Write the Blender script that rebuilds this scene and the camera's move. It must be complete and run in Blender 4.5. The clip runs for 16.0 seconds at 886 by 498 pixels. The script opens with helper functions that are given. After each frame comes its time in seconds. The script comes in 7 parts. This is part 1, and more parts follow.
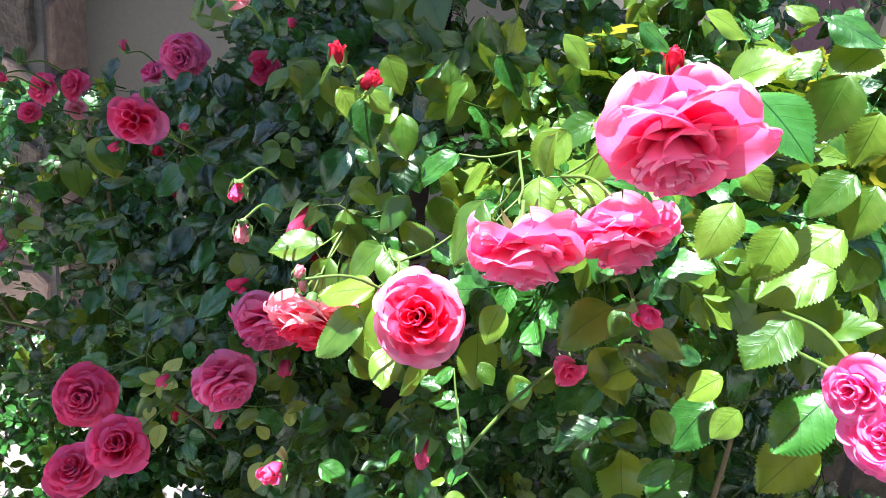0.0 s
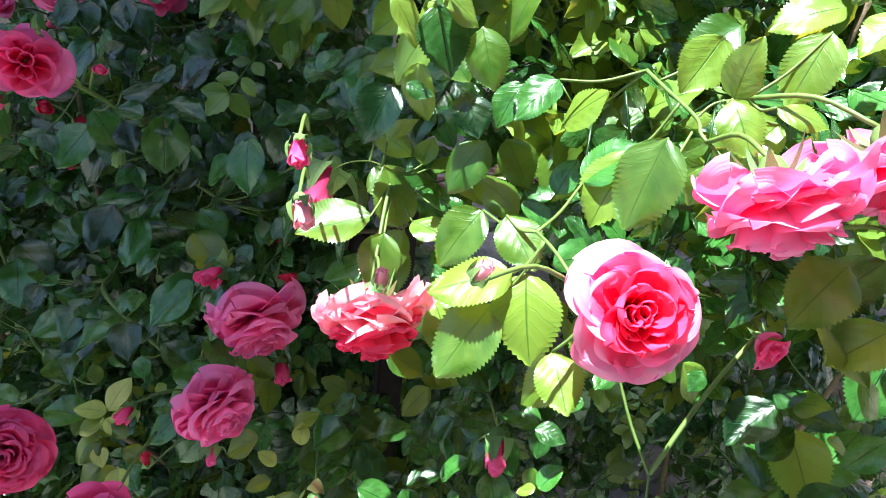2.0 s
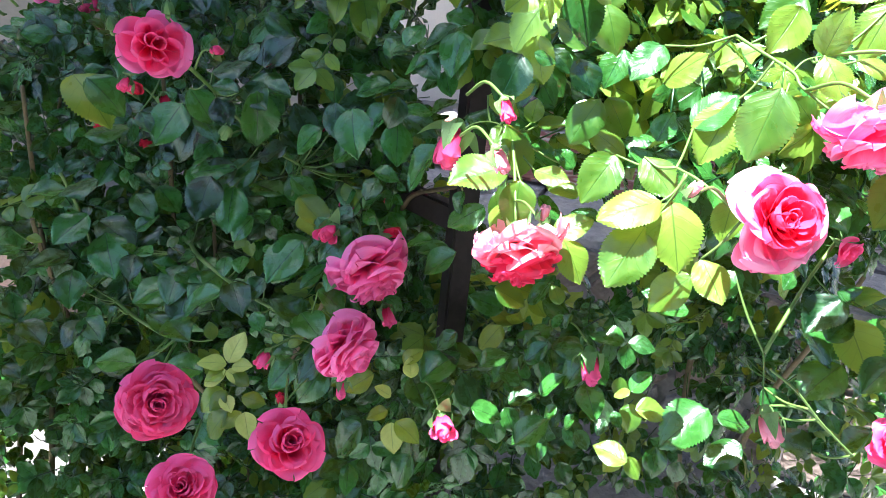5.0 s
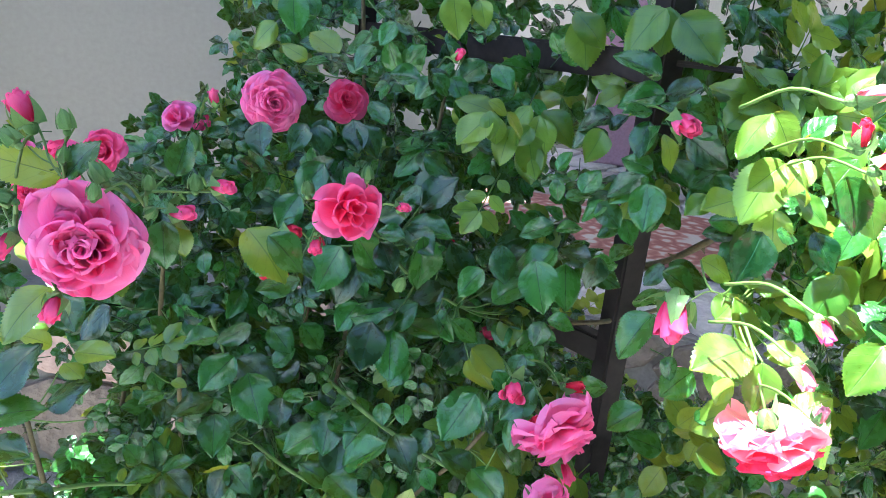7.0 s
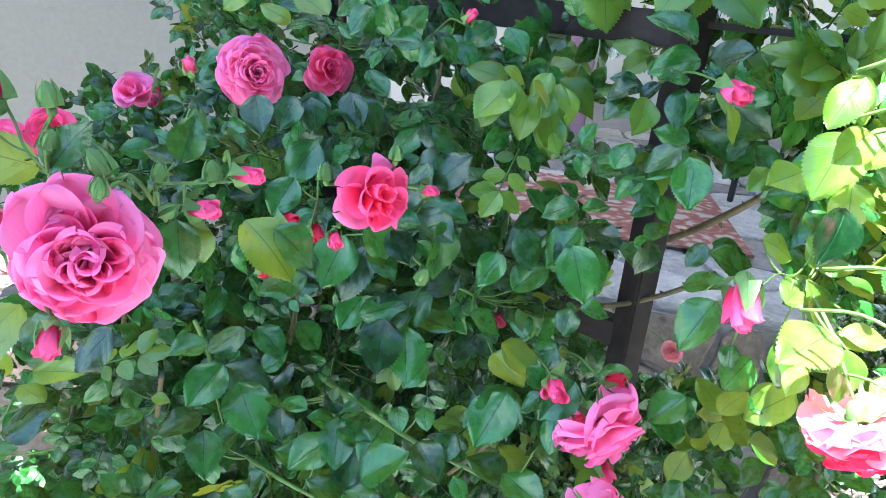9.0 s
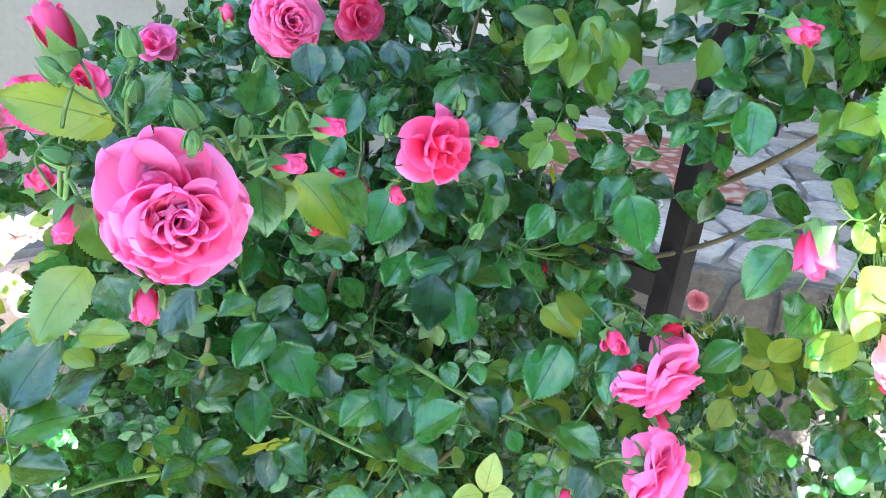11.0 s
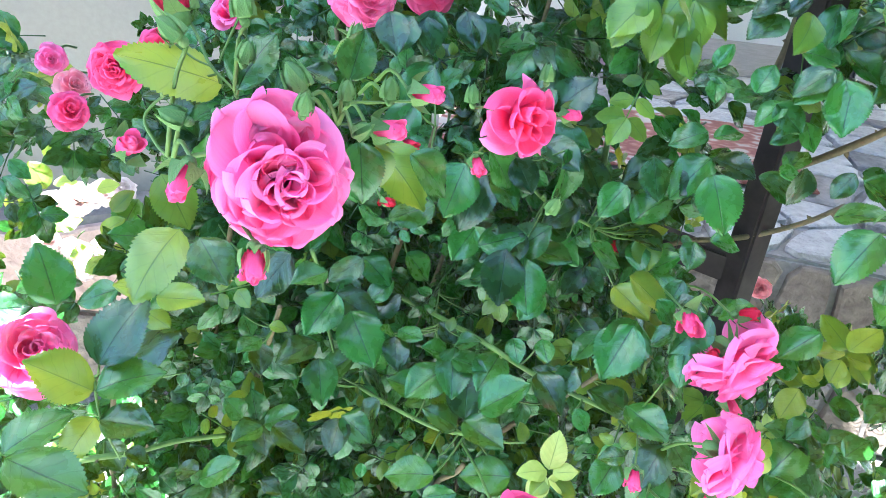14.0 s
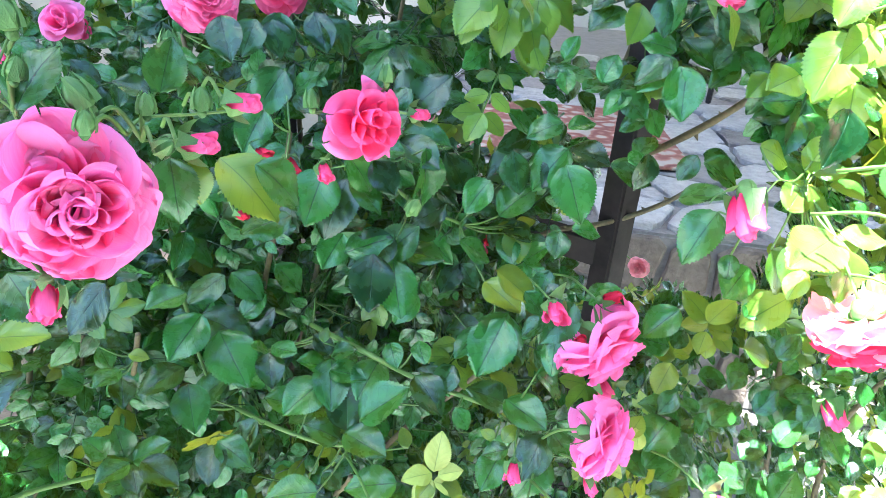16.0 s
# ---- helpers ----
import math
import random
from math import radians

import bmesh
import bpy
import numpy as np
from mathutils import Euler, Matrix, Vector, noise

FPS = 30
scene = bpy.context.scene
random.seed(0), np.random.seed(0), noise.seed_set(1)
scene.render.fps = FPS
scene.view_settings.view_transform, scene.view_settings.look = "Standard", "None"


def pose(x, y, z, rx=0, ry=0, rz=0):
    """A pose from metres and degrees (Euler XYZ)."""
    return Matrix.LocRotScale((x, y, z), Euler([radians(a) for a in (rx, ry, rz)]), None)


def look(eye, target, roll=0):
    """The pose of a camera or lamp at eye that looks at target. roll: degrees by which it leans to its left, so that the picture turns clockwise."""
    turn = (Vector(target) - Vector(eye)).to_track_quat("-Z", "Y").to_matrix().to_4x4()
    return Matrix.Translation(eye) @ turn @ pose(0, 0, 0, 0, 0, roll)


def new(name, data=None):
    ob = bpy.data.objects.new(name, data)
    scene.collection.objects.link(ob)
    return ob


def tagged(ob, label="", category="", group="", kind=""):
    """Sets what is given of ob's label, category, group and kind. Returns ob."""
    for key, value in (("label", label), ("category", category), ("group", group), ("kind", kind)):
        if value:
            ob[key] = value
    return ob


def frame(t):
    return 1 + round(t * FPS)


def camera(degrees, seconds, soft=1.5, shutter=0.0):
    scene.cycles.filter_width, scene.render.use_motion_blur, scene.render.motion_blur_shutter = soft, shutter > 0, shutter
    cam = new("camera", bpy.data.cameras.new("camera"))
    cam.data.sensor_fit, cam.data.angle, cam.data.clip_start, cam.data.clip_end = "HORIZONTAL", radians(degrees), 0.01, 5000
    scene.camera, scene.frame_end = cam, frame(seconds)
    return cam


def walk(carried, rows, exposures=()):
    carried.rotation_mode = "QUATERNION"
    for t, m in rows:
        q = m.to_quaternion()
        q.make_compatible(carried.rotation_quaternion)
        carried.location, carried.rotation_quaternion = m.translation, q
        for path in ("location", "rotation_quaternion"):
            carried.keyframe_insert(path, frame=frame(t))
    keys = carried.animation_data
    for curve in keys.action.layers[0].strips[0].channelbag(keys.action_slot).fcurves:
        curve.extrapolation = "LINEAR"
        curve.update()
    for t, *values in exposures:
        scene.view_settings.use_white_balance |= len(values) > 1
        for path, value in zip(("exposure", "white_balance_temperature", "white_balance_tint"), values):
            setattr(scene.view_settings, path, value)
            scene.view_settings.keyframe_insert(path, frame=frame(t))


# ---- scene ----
cam = camera(68.0, 16.0, 0.6)
PATH = [
    (0, (0.063, 0.06, 1.483), (0.156, 1.961, 0.867), 7.9),
    (0.5, (0.041, 0.083, 1.479), (0.197, 1.965, 0.818), 8.1),
    (1, (-0.016, 0.156, 1.464), (0.233, 2.03, 0.81), 6.0),
    (1.5, (-0.06, 0.207, 1.446), (0.382, 2.037, 0.771), 6.2),
    (2, (-0.097, 0.226, 1.431), (0.431, 2.012, 0.702), 6.7),
    (2.5, (-0.154, 0.214, 1.435), (0.513, 1.938, 0.672), 6.2),
    (3, (-0.213, 0.193, 1.432), (0.524, 1.897, 0.687), 6.0),
    (3.5, (-0.237, 0.186, 1.424), (0.552, 1.874, 0.696), 6.5),
    (3.7, (-0.241, 0.185, 1.425), (0.533, 1.884, 0.707), 6.2),
    (5.8, (-0.322, 0.180, 1.429), (0.348, 1.880, 0.615), 6.3),
    (6, (-0.341, 0.179, 1.443), (0.332, 1.898, 0.672), 6.8),
    (6.5, (-0.397, 0.215, 1.496), (0.231, 1.978, 0.790), 7.3),
    (7, (-0.437, 0.313, 1.505), (0.268, 2.066, 0.851), 4.9),
    (7.5, (-0.438, 0.359, 1.514), (0.317, 2.093, 0.866), 4.4),
    (8, (-0.442, 0.383, 1.508), (0.355, 2.082, 0.817), 4.9),
    (8.2, (-0.454, 0.388, 1.5), (0.376, 2.074, 0.814), 5.4),
    (10.3, (-0.529, 0.462, 1.481), (0.427, 2.027, 0.685), 4.6),
    (10.5, (-0.535, 0.459, 1.48), (0.401, 2.031, 0.673), 4.2),
    (11, (-0.542, 0.458, 1.475), (0.372, 2.028, 0.637), 4.5),
    (11.5, (-0.548, 0.457, 1.472), (0.349, 2.029, 0.621), 4.6),
    (12, (-0.548, 0.461, 1.474), (0.347, 2.025, 0.607), 4.8),
    (12.5, (-0.559, 0.463, 1.47), (0.315, 2.031, 0.586), 5.1),
    (13, (-0.56, 0.468, 1.465), (0.287, 2.044, 0.571), 5.1),
    (13.5, (-0.567, 0.47, 1.469), (0.247, 2.066, 0.58), 5.3),
    (14, (-0.571, 0.473, 1.466), (0.233, 2.068, 0.566), 4.8),
    (14.5, (-0.564, 0.475, 1.467), (0.277, 2.044, 0.555), 4.8),
    (15, (-0.558, 0.479, 1.475), (0.317, 2.024, 0.554), 4.0),
    (15.5, (-0.543, 0.471, 1.467), (0.373, 2.0, 0.56), 3.9),
    (16, (-0.526, 0.464, 1.469), (0.51, 1.927, 0.581), 4.0),
]
EXPOSURES = [(0.0, 2.12, 6200, 23), (2.0, 2.2, 6150, 24), (3.5, 2.53, 6000, 23), (6.0, 3.08, 5850, 21), (7.0, 3.4, 5750, 17), (8.2, 3.66, 5650, 14), (10.5, 4.05, 5700, 12), (16.0, 4.2, 5700, 12)]
walk(cam, [(t, look(eye, target, roll)) for t, eye, target, roll in PATH], EXPOSURES)

# ---- light ----
SUN = Vector((-0.28, -0.05, 0.95)).normalized()
world = bpy.data.worlds.new("sky")
scene.world = world
world.use_nodes = True
wn = world.node_tree.nodes
sky = wn.new("ShaderNodeTexSky")
sky.sky_type, sky.sun_disc = "NISHITA", False
sky.sun_elevation = math.asin(SUN.z)
sky.sun_rotation = math.atan2(SUN.x, SUN.y)
world.node_tree.links.new(sky.outputs[0], wn["Background"].inputs[0])
wn["Background"].inputs[1].default_value = 0.050
sun = new("sun", bpy.data.lights.new("sun", "SUN"))
sun.data.energy, sun.data.angle, sun.data.color = 5.0, radians(0.5), (1.0, 0.94, 0.82)
sun.matrix_world = look(SUN * 20, (0, 0, 0))


# ---- materials ----
def material(name):
    m = bpy.data.materials.new(name)
    m.use_nodes = True
    t = m.node_tree
    return m, t, t.nodes["Principled BSDF"], t.nodes["Material Output"]


def node(t, kind, links=(), blend="", **values):
    """A node with its links, for a colour mix its blend, and its plain inputs i0, i1, ..."""
    n = t.nodes.new(kind)
    if blend:
        n.data_type, n.blend_type = "RGBA", blend
    for k, v in values.items():
        n.inputs[int(k[1:])].default_value = v
    for i, out in links:
        t.links.new(out, n.inputs[i])
    return n


def maths(t, op, a, b=None, c=None):
    n = t.nodes.new("ShaderNodeMath")
    n.operation = op
    for i, v in enumerate((a, b, c)):
        if v is None:
            continue
        if isinstance(v, (int, float)):
            n.inputs[i].default_value = v
        else:
            t.links.new(v, n.inputs[i])
    return n.outputs[0]


def ramp(t, fac, *stops):
    r = t.nodes.new("ShaderNodeValToRGB")
    t.links.new(fac, r.inputs[0])
    els = r.color_ramp.elements
    while len(els) < len(stops):
        els.new(0.5)
    for e, (p, c) in zip(els, stops):
        e.position, e.color = p, (*c, 1)
    return r.outputs[0]


def relief(t, b, height, strength, distance):
    bp = node(t, "ShaderNodeBump", [("Height", height)])
    bp.inputs["Strength"].default_value, bp.inputs["Distance"].default_value = strength, distance
    t.links.new(bp.outputs[0], b.inputs["Normal"])


def rough_surface(name, dark, light, scale, rough=0.85, bump=0.4, fine=9.0, bump_dist=0.01):
    """A mineral or painted surface: two scales of noise in colour, and relief."""
    m, t, b, out = material(name)
    co = node(t, "ShaderNodeTexCoord").outputs["Object"]
    n1 = node(t, "ShaderNodeTexNoise", [(0, co)], i2=scale, i3=6.0).outputs[0]
    n2 = node(t, "ShaderNodeTexNoise", [(0, co)], i2=scale * fine, i3=5.0).outputs[0]
    mix = maths(t, "ADD", n1, n2)
    rnd = node(t, "ShaderNodeObjectInfo").outputs["Random"]
    tot = maths(t, "ADD", maths(t, "MULTIPLY", mix, 0.5), maths(t, "MULTIPLY_ADD", rnd, 0.16, -0.08))
    t.links.new(ramp(t, tot, (0.3, dark), (0.68, light)), b.inputs["Base Color"])
    b.inputs["Roughness"].default_value = rough
    relief(t, b, mix, bump, bump_dist)
    return m


def foliage(name, dark, light, glow, rough=0.34, through_light=0.15, gloss=0.85, rib=(0.004, 0.030, 0.012)):
    """Leaf: midrib and side veins along its own u, v; waxy gloss; light comes through the blade."""
    m, t, b, out = material(name)
    uv = node(t, "ShaderNodeUVMap").outputs[0]
    sep = node(t, "ShaderNodeSeparateXYZ", [(0, uv)])
    au = maths(t, "ABSOLUTE", sep.outputs[0])
    along = maths(t, "ADD", sep.outputs[1], maths(t, "MULTIPLY", au, -0.30))
    sway = node(t, "ShaderNodeTexNoise", [(0, uv)], i2=2.5, i3=2.0).outputs[0]
    along = maths(t, "MULTIPLY_ADD", sway, 0.12, along)
    fr = maths(t, "FRACT", maths(t, "MULTIPLY", along, 6.0))
    ab = maths(t, "ABSOLUTE", maths(t, "SUBTRACT", fr, 0.5))
    side = node(t, "ShaderNodeMapRange", [(0, ab)], i1=0.0, i2=0.08, i3=0.25, i4=0.0).outputs[0]
    mid = node(t, "ShaderNodeMapRange", [(0, au)], i1=0.012, i2=0.04, i3=1.0, i4=0.0).outputs[0]
    quilt = maths(t, "MULTIPLY", maths(t, "COSINE", maths(t, "MULTIPLY", along, 37.7)), -0.10)
    vein = maths(t, "MAXIMUM", side, mid)
    isl = node(t, "ShaderNodeNewGeometry").outputs["Random Per Island"]
    rnd = node(t, "ShaderNodeObjectInfo").outputs["Random"]
    frac = maths(t, "FRACT", maths(t, "ADD", isl, rnd))
    own = node(t, "ShaderNodeCombineXYZ", [(0, maths(t, "MULTIPLY_ADD", sep.outputs[0], 0.45, maths(t, "MULTIPLY", frac, 37.0))), (1, sep.outputs[1])]).outputs[0]
    blot = node(t, "ShaderNodeTexNoise", [(0, own)], i2=3.5, i3=4.0).outputs[0]
    tone = maths(t, "MULTIPLY", maths(t, "MULTIPLY_ADD", frac, 1.1, blot), 0.60)
    base = ramp(t, tone, (0.32, dark), (0.87, light))
    col = node(t, "ShaderNodeMix", [(0, maths(t, "MULTIPLY", vein, 0.85)), (6, base)], "MIX")
    col.inputs[7].default_value = (*rib, 1)
    t.links.new(col.outputs[2], b.inputs["Base Color"])
    b.inputs["Coat Weight"].default_value, b.inputs["Coat Roughness"].default_value = gloss, 0.17
    b.inputs["Coat IOR"].default_value = 1.5
    rgh = node(t, "ShaderNodeMapRange", [(0, blot)], i1=0.3, i2=0.7, i3=rough - 0.08, i4=rough + 0.12)
    t.links.new(rgh.outputs[0], b.inputs["Roughness"])
    fine = node(t, "ShaderNodeTexNoise", [(0, own)], i2=7.0, i3=2.0).outputs[0]
    relief(t, b, maths(t, "SUBTRACT", maths(t, "MULTIPLY_ADD", fine, 0.45, quilt), maths(t, "MULTIPLY", vein, 0.6)), 0.55, 0.0012)
    b.inputs["Specular IOR Level"].default_value = 0.65
    b.inputs["Specular Tint"].default_value = (0.62, 1.0, 0.80, 1)
    tr = node(t, "ShaderNodeBsdfTranslucent")
    dim = node(t, "ShaderNodeMapRange", [(0, vein)], i1=0.0, i2=1.0, i3=1.0, i4=0.6).outputs[0]
    tcol = node(t, "ShaderNodeMix", [(7, dim)], "MULTIPLY", i0=1.0)
    tcol.inputs[6].default_value = (*glow, 1)
    t.links.new(tcol.outputs[2], tr.inputs[0])
    mx = node(t, "ShaderNodeMixShader", [(1, b.outputs[0]), (2, tr.outputs[0])], i0=through_light)
    t.links.new(mx.outputs[0], out.inputs[0])
    return m


def petal_material(name, deep, pale, glow, through_light=0.33):
    """Petal: fine streaks from base to rim, soft sheen, light comes through."""
    m, t, b, out = material(name)
    uv = node(t, "ShaderNodeUVMap").outputs[0]
    sep = node(t, "ShaderNodeSeparateXYZ", [(0, uv)])
    stretch = node(t, "ShaderNodeMapping", [(0, uv)])
    stretch.inputs["Scale"].default_value = (9.0, 1.2, 1.0)
    streak = node(t, "ShaderNodeTexNoise", [(0, stretch.outputs[0])], i2=2.2, i3=5.0).outputs[0]
    rnd = node(t, "ShaderNodeObjectInfo").outputs["Random"]
    # painted in: shade deepens the foot, backlight pales the rim; streaks are its own
    tone = maths(t, "ADD", maths(t, "MULTIPLY", sep.outputs[1], 0.45), maths(t, "MULTIPLY_ADD", streak, 0.3, maths(t, "MULTIPLY", rnd, 0.28)))
    t.links.new(ramp(t, tone, (0.08, tuple(c * 0.75 for c in deep)), (0.30, deep), (0.72, pale)), b.inputs["Base Color"])
    b.inputs["Roughness"].default_value = 0.55
    b.inputs["Specular IOR Level"].default_value = 0.12
    relief(t, b, streak, 0.35, 0.0015)
    tr = node(t, "ShaderNodeBsdfTranslucent")
    tr.inputs[0].default_value = (*glow, 1)
    mx = node(t, "ShaderNodeMixShader", [(1, b.outputs[0]), (2, tr.outputs[0])], i0=through_light)
    t.links.new(mx.outputs[0], out.inputs[0])
    return m


LEAF = foliage("rose_leaf", (0.001, 0.015, 0.004), (0.033, 0.172, 0.028), (0.27, 0.42, 0.02), 0.26, 0.13, 0.50)
# light green young leaves; the added yellow also stands in for sun on leaves
LEAF_YOUNG = foliage("young_leaf", (0.022, 0.105, 0.012), (0.145, 0.30, 0.035), (0.52, 0.55, 0.045), 0.34, 0.34, 0.5, (0.04, 0.15, 0.02))
LEAF_PALE = foliage("pale_leaf", (0.40, 0.52, 0.09), (0.62, 0.70, 0.19), (0.5, 0.7, 0.16), 0.5, 0.3, 0.15, (0.20, 0.38, 0.08))
PETAL = {
    "pink": petal_material("petal_pink", (0.98, 0.11, 0.33), (1.0, 0.38, 0.77), (1.0, 0.20, 0.50), 0.48),
    "coral": petal_material("petal_coral", (0.95, 0.045, 0.21), (1.0, 0.22, 0.53), (1.0, 0.11, 0.31), 0.46),
    "magenta": petal_material("petal_magenta", (0.98, 0.105, 0.31), (1.0, 0.36, 0.74), (1.0, 0.18, 0.49), 0.48),
    "red": petal_material("petal_red", (0.84, 0.022, 0.085), (0.95, 0.10, 0.25), (1.0, 0.06, 0.17), 0.42),
    "bud": petal_material("petal_bud", (0.60, 0.012, 0.05), (0.78, 0.05, 0.12), (0.9, 0.04, 0.06)),
    # for blooms in the sun: its pale tone carries their sunlit edges
    "sunlit": petal_material("petal_sunlit", (0.96, 0.065, 0.26), (1.0, 0.56, 0.86), (1.0, 0.18, 0.42), 0.52),
    "white": petal_material("petal_white", (0.80, 0.62, 0.62), (0.92, 0.86, 0.84), (0.9, 0.75, 0.72)),
    "blush": petal_material("petal_blush", (0.92, 0.30, 0.46), (1.0, 0.62, 0.72), (1.0, 0.35, 0.45), 0.42),
}
STEM = rough_surface("green_stem", (0.06, 0.15, 0.03), (0.13, 0.24, 0.05), 30.0, 0.5, 0.2, 6.0, 0.001)
CANE = rough_surface("brown_cane", (0.05, 0.045, 0.025), (0.16, 0.13, 0.06), 35.0, 0.7, 0.5, 6.0, 0.002)
SEPAL = foliage("sepal", (0.07, 0.18, 0.045), (0.18, 0.33, 0.10), (0.2, 0.42, 0.12), 0.55, 0.2, 0.1, (0.16, 0.26, 0.1))
PLASTER = rough_surface("cream_plaster", (0.32, 0.30, 0.26), (0.38, 0.36, 0.315), 1.6, 0.9, 0.25, 40.0, 0.004)
PLASTER_WHITE = rough_surface("white_plaster", (0.56, 0.54, 0.49), (0.68, 0.66, 0.61), 1.6, 0.9, 0.2, 40.0, 0.004)
STONE = rough_surface("brown_stone", (0.085, 0.07, 0.057), (0.25, 0.21, 0.175), 5.0, 0.85, 0.9, 7.0, 0.02)
STONE_PINK = rough_surface("pink_stone", (0.32, 0.22, 0.18), (0.58, 0.44, 0.38), 4.0, 0.85, 0.8, 7.0, 0.02)
STONE_PALE = rough_surface("pale_stone", (0.26, 0.255, 0.255), (0.48, 0.47, 0.46), 5.0, 0.8, 1.0, 6.0, 0.025)
STONE_GREY = rough_surface("grey_stone", (0.12, 0.11, 0.105), (0.28, 0.26, 0.25), 5.0, 0.85, 1.0, 6.0, 0.02)
MORTAR = rough_surface("mortar", (0.15, 0.145, 0.14), (0.26, 0.25, 0.245), 12.0, 0.95, 0.5, 6.0, 0.005)
BLOCKER_GREEN = rough_surface("blocker_dark_green", (0.03, 0.075, 0.035), (0.07, 0.14, 0.07), 2.0, 0.9, 0.3, 20.0, 0.004)
SOIL = rough_surface("pale_ground", (0.15, 0.15, 0.145), (0.28, 0.28, 0.275), 6.0, 0.95, 1.0, 9.0, 0.02)
IRON = rough_surface("black_iron", (0.012, 0.011, 0.012), (0.035, 0.03, 0.03), 14.0, 0.6, 0.3, 6.0, 0.001)
IRON.node_tree.nodes["Principled BSDF"].inputs["Specular IOR Level"].default_value = 0.15
MAUVE = rough_surface("mauve_cloth", (0.22, 0.13, 0.19), (0.36, 0.23, 0.32), 3.0, 0.9, 0.3, 20.0, 0.004)


def rug_material():
    m, t, b, out = material("red_patterned_rug")
    co = node(t, "ShaderNodeTexCoord").outputs["Object"]
    v = node(t, "ShaderNodeTexVoronoi", [(0, co)], i2=13.0).outputs[0]
    n = node(t, "ShaderNodeTexNoise", [(0, co)], i2=9.0, i3=4.0).outputs[0]
    r = maths(t, "PINGPONG", maths(t, "ADD", v, n), 0.5)
    c = ramp(t, r, (0.06, (0.20, 0.07, 0.055)), (0.20, (0.30, 0.14, 0.11)), (0.28, (0.36, 0.31, 0.27)), (0.75, (0.40, 0.36, 0.32)))
    t.links.new(c, b.inputs["Base Color"])
    b.inputs["Roughness"].default_value = 0.95
    return m


RUG = rug_material()


# ---- mesh helpers ----
def mesh_of(name, verts, faces, mat, uvs=None, smooth=True):
    me = bpy.data.meshes.new(name)
    me.from_pydata([tuple(v) for v in verts], [], [tuple(f) for f in faces])
    if uvs is not None:
        layer = me.uv_layers.new(name="UVMap")
        idx = np.empty(len(me.loops), dtype=np.int32)
        me.loops.foreach_get("vertex_index", idx)
        layer.data.foreach_set("uv", np.asarray(uvs, dtype=np.float32)[idx].ravel())
    if smooth:
        me.polygons.foreach_set("use_smooth", [True] * len(me.polygons))
    me.materials.append(mat)
    me.update()
    return me


def bm_mesh(name, bm, mat, smooth=False):
    me = bpy.data.meshes.new(name)
    bm.to_mesh(me)
    bm.free()
    if smooth:
        me.polygons.foreach_set("use_smooth", [True] * len(me.polygons))
    me.materials.append(mat)
    return me


def under(name, me, parent, m=None, label="", kind=""):
    """One mesh object under a thing or a part."""
    ob = new(name, me)
    ob.parent = parent
    if m is not None:
        ob.matrix_basis = m
    return tagged(ob, label, "", "", kind)


def box_bm(size, at=(0, 0, 0), bevel=0.0, turn=0.0):
    bm = bmesh.new()
    bmesh.ops.create_cube(bm, size=1.0)
    bmesh.ops.scale(bm, vec=size, verts=bm.verts)
    if bevel:
        bmesh.ops.bevel(bm, geom=bm.edges[:], offset=bevel, segments=2, affect="EDGES")
    bmesh.ops.transform(bm, matrix=pose(*at, 0, 0, turn), verts=bm.verts)
    return bm


def smooth_path(points, n):
    """A Catmull-Rom line through the points."""
    p = [Vector(q) for q in points]
    p = [p[0] * 2 - p[1]] + p + [p[-1] * 2 - p[-2]]
    res = []
    for i in range(1, len(p) - 2):
        a, b, c, d = p[i - 1], p[i], p[i + 1], p[i + 2]
        for k in range(n):
            s = k / n
            res.append(0.5 * (2 * b + (c - a) * s + (2 * a - 5 * b + 4 * c - d) * s * s + (3 * b - a - 3 * c + d) * s ** 3))
    res.append(p[-2].copy())
    return res


def tube(path, r0, r1, sides=6, verts=None, faces=None, wob=0.0):
    """A tapered round stem along a path, appended to lists of vertices and faces."""
    verts = [] if verts is None else verts
    faces = [] if faces is None else faces
    base, n = len(verts), len(path)
    for i, q in enumerate(path):
        d = (path[min(i + 1, n - 1)] - path[max(i - 1, 0)]).normalized()
        x = d.orthogonal().normalized() if abs(d.z) > 0.95 else d.cross(Vector((0, 0, 1))).normalized()
        y = d.cross(x)
        r = r0 + (r1 - r0) * i / max(n - 1, 1)
        if wob:
            r *= 1 + wob * noise.noise(q * 60)
        for k in range(sides):
            a = 2 * math.pi * k / sides
            verts.append(q + (x * math.cos(a) + y * math.sin(a)) * r)
    for i in range(n - 1):
        for k in range(sides):
            a, b = base + i * sides + k, base + i * sides + (k + 1) % sides
            faces.append((a, b, b + sides, a + sides))
    faces.append([base + k for k in range(sides)][::-1])
    faces.append([base + (n - 1) * sides + k for k in range(sides)])
    return verts, faces


def basis(at, y_dir, z_dir, size=1.0):
    """A pose at a place with its y along one way and its z as near as can be to another."""
    y = Vector(y_dir).normalized()
    z = Vector(z_dir)
    z = (z - y * z.dot(y))
    z = z.normalized() if z.length > 1e-4 else y.orthogonal().normalized()
    x = y.cross(z)
    m = Matrix((x, y, z)).transposed().to_4x4() @ Matrix.Scale(size, 4)
    m.translation = Vector(at)
    return m


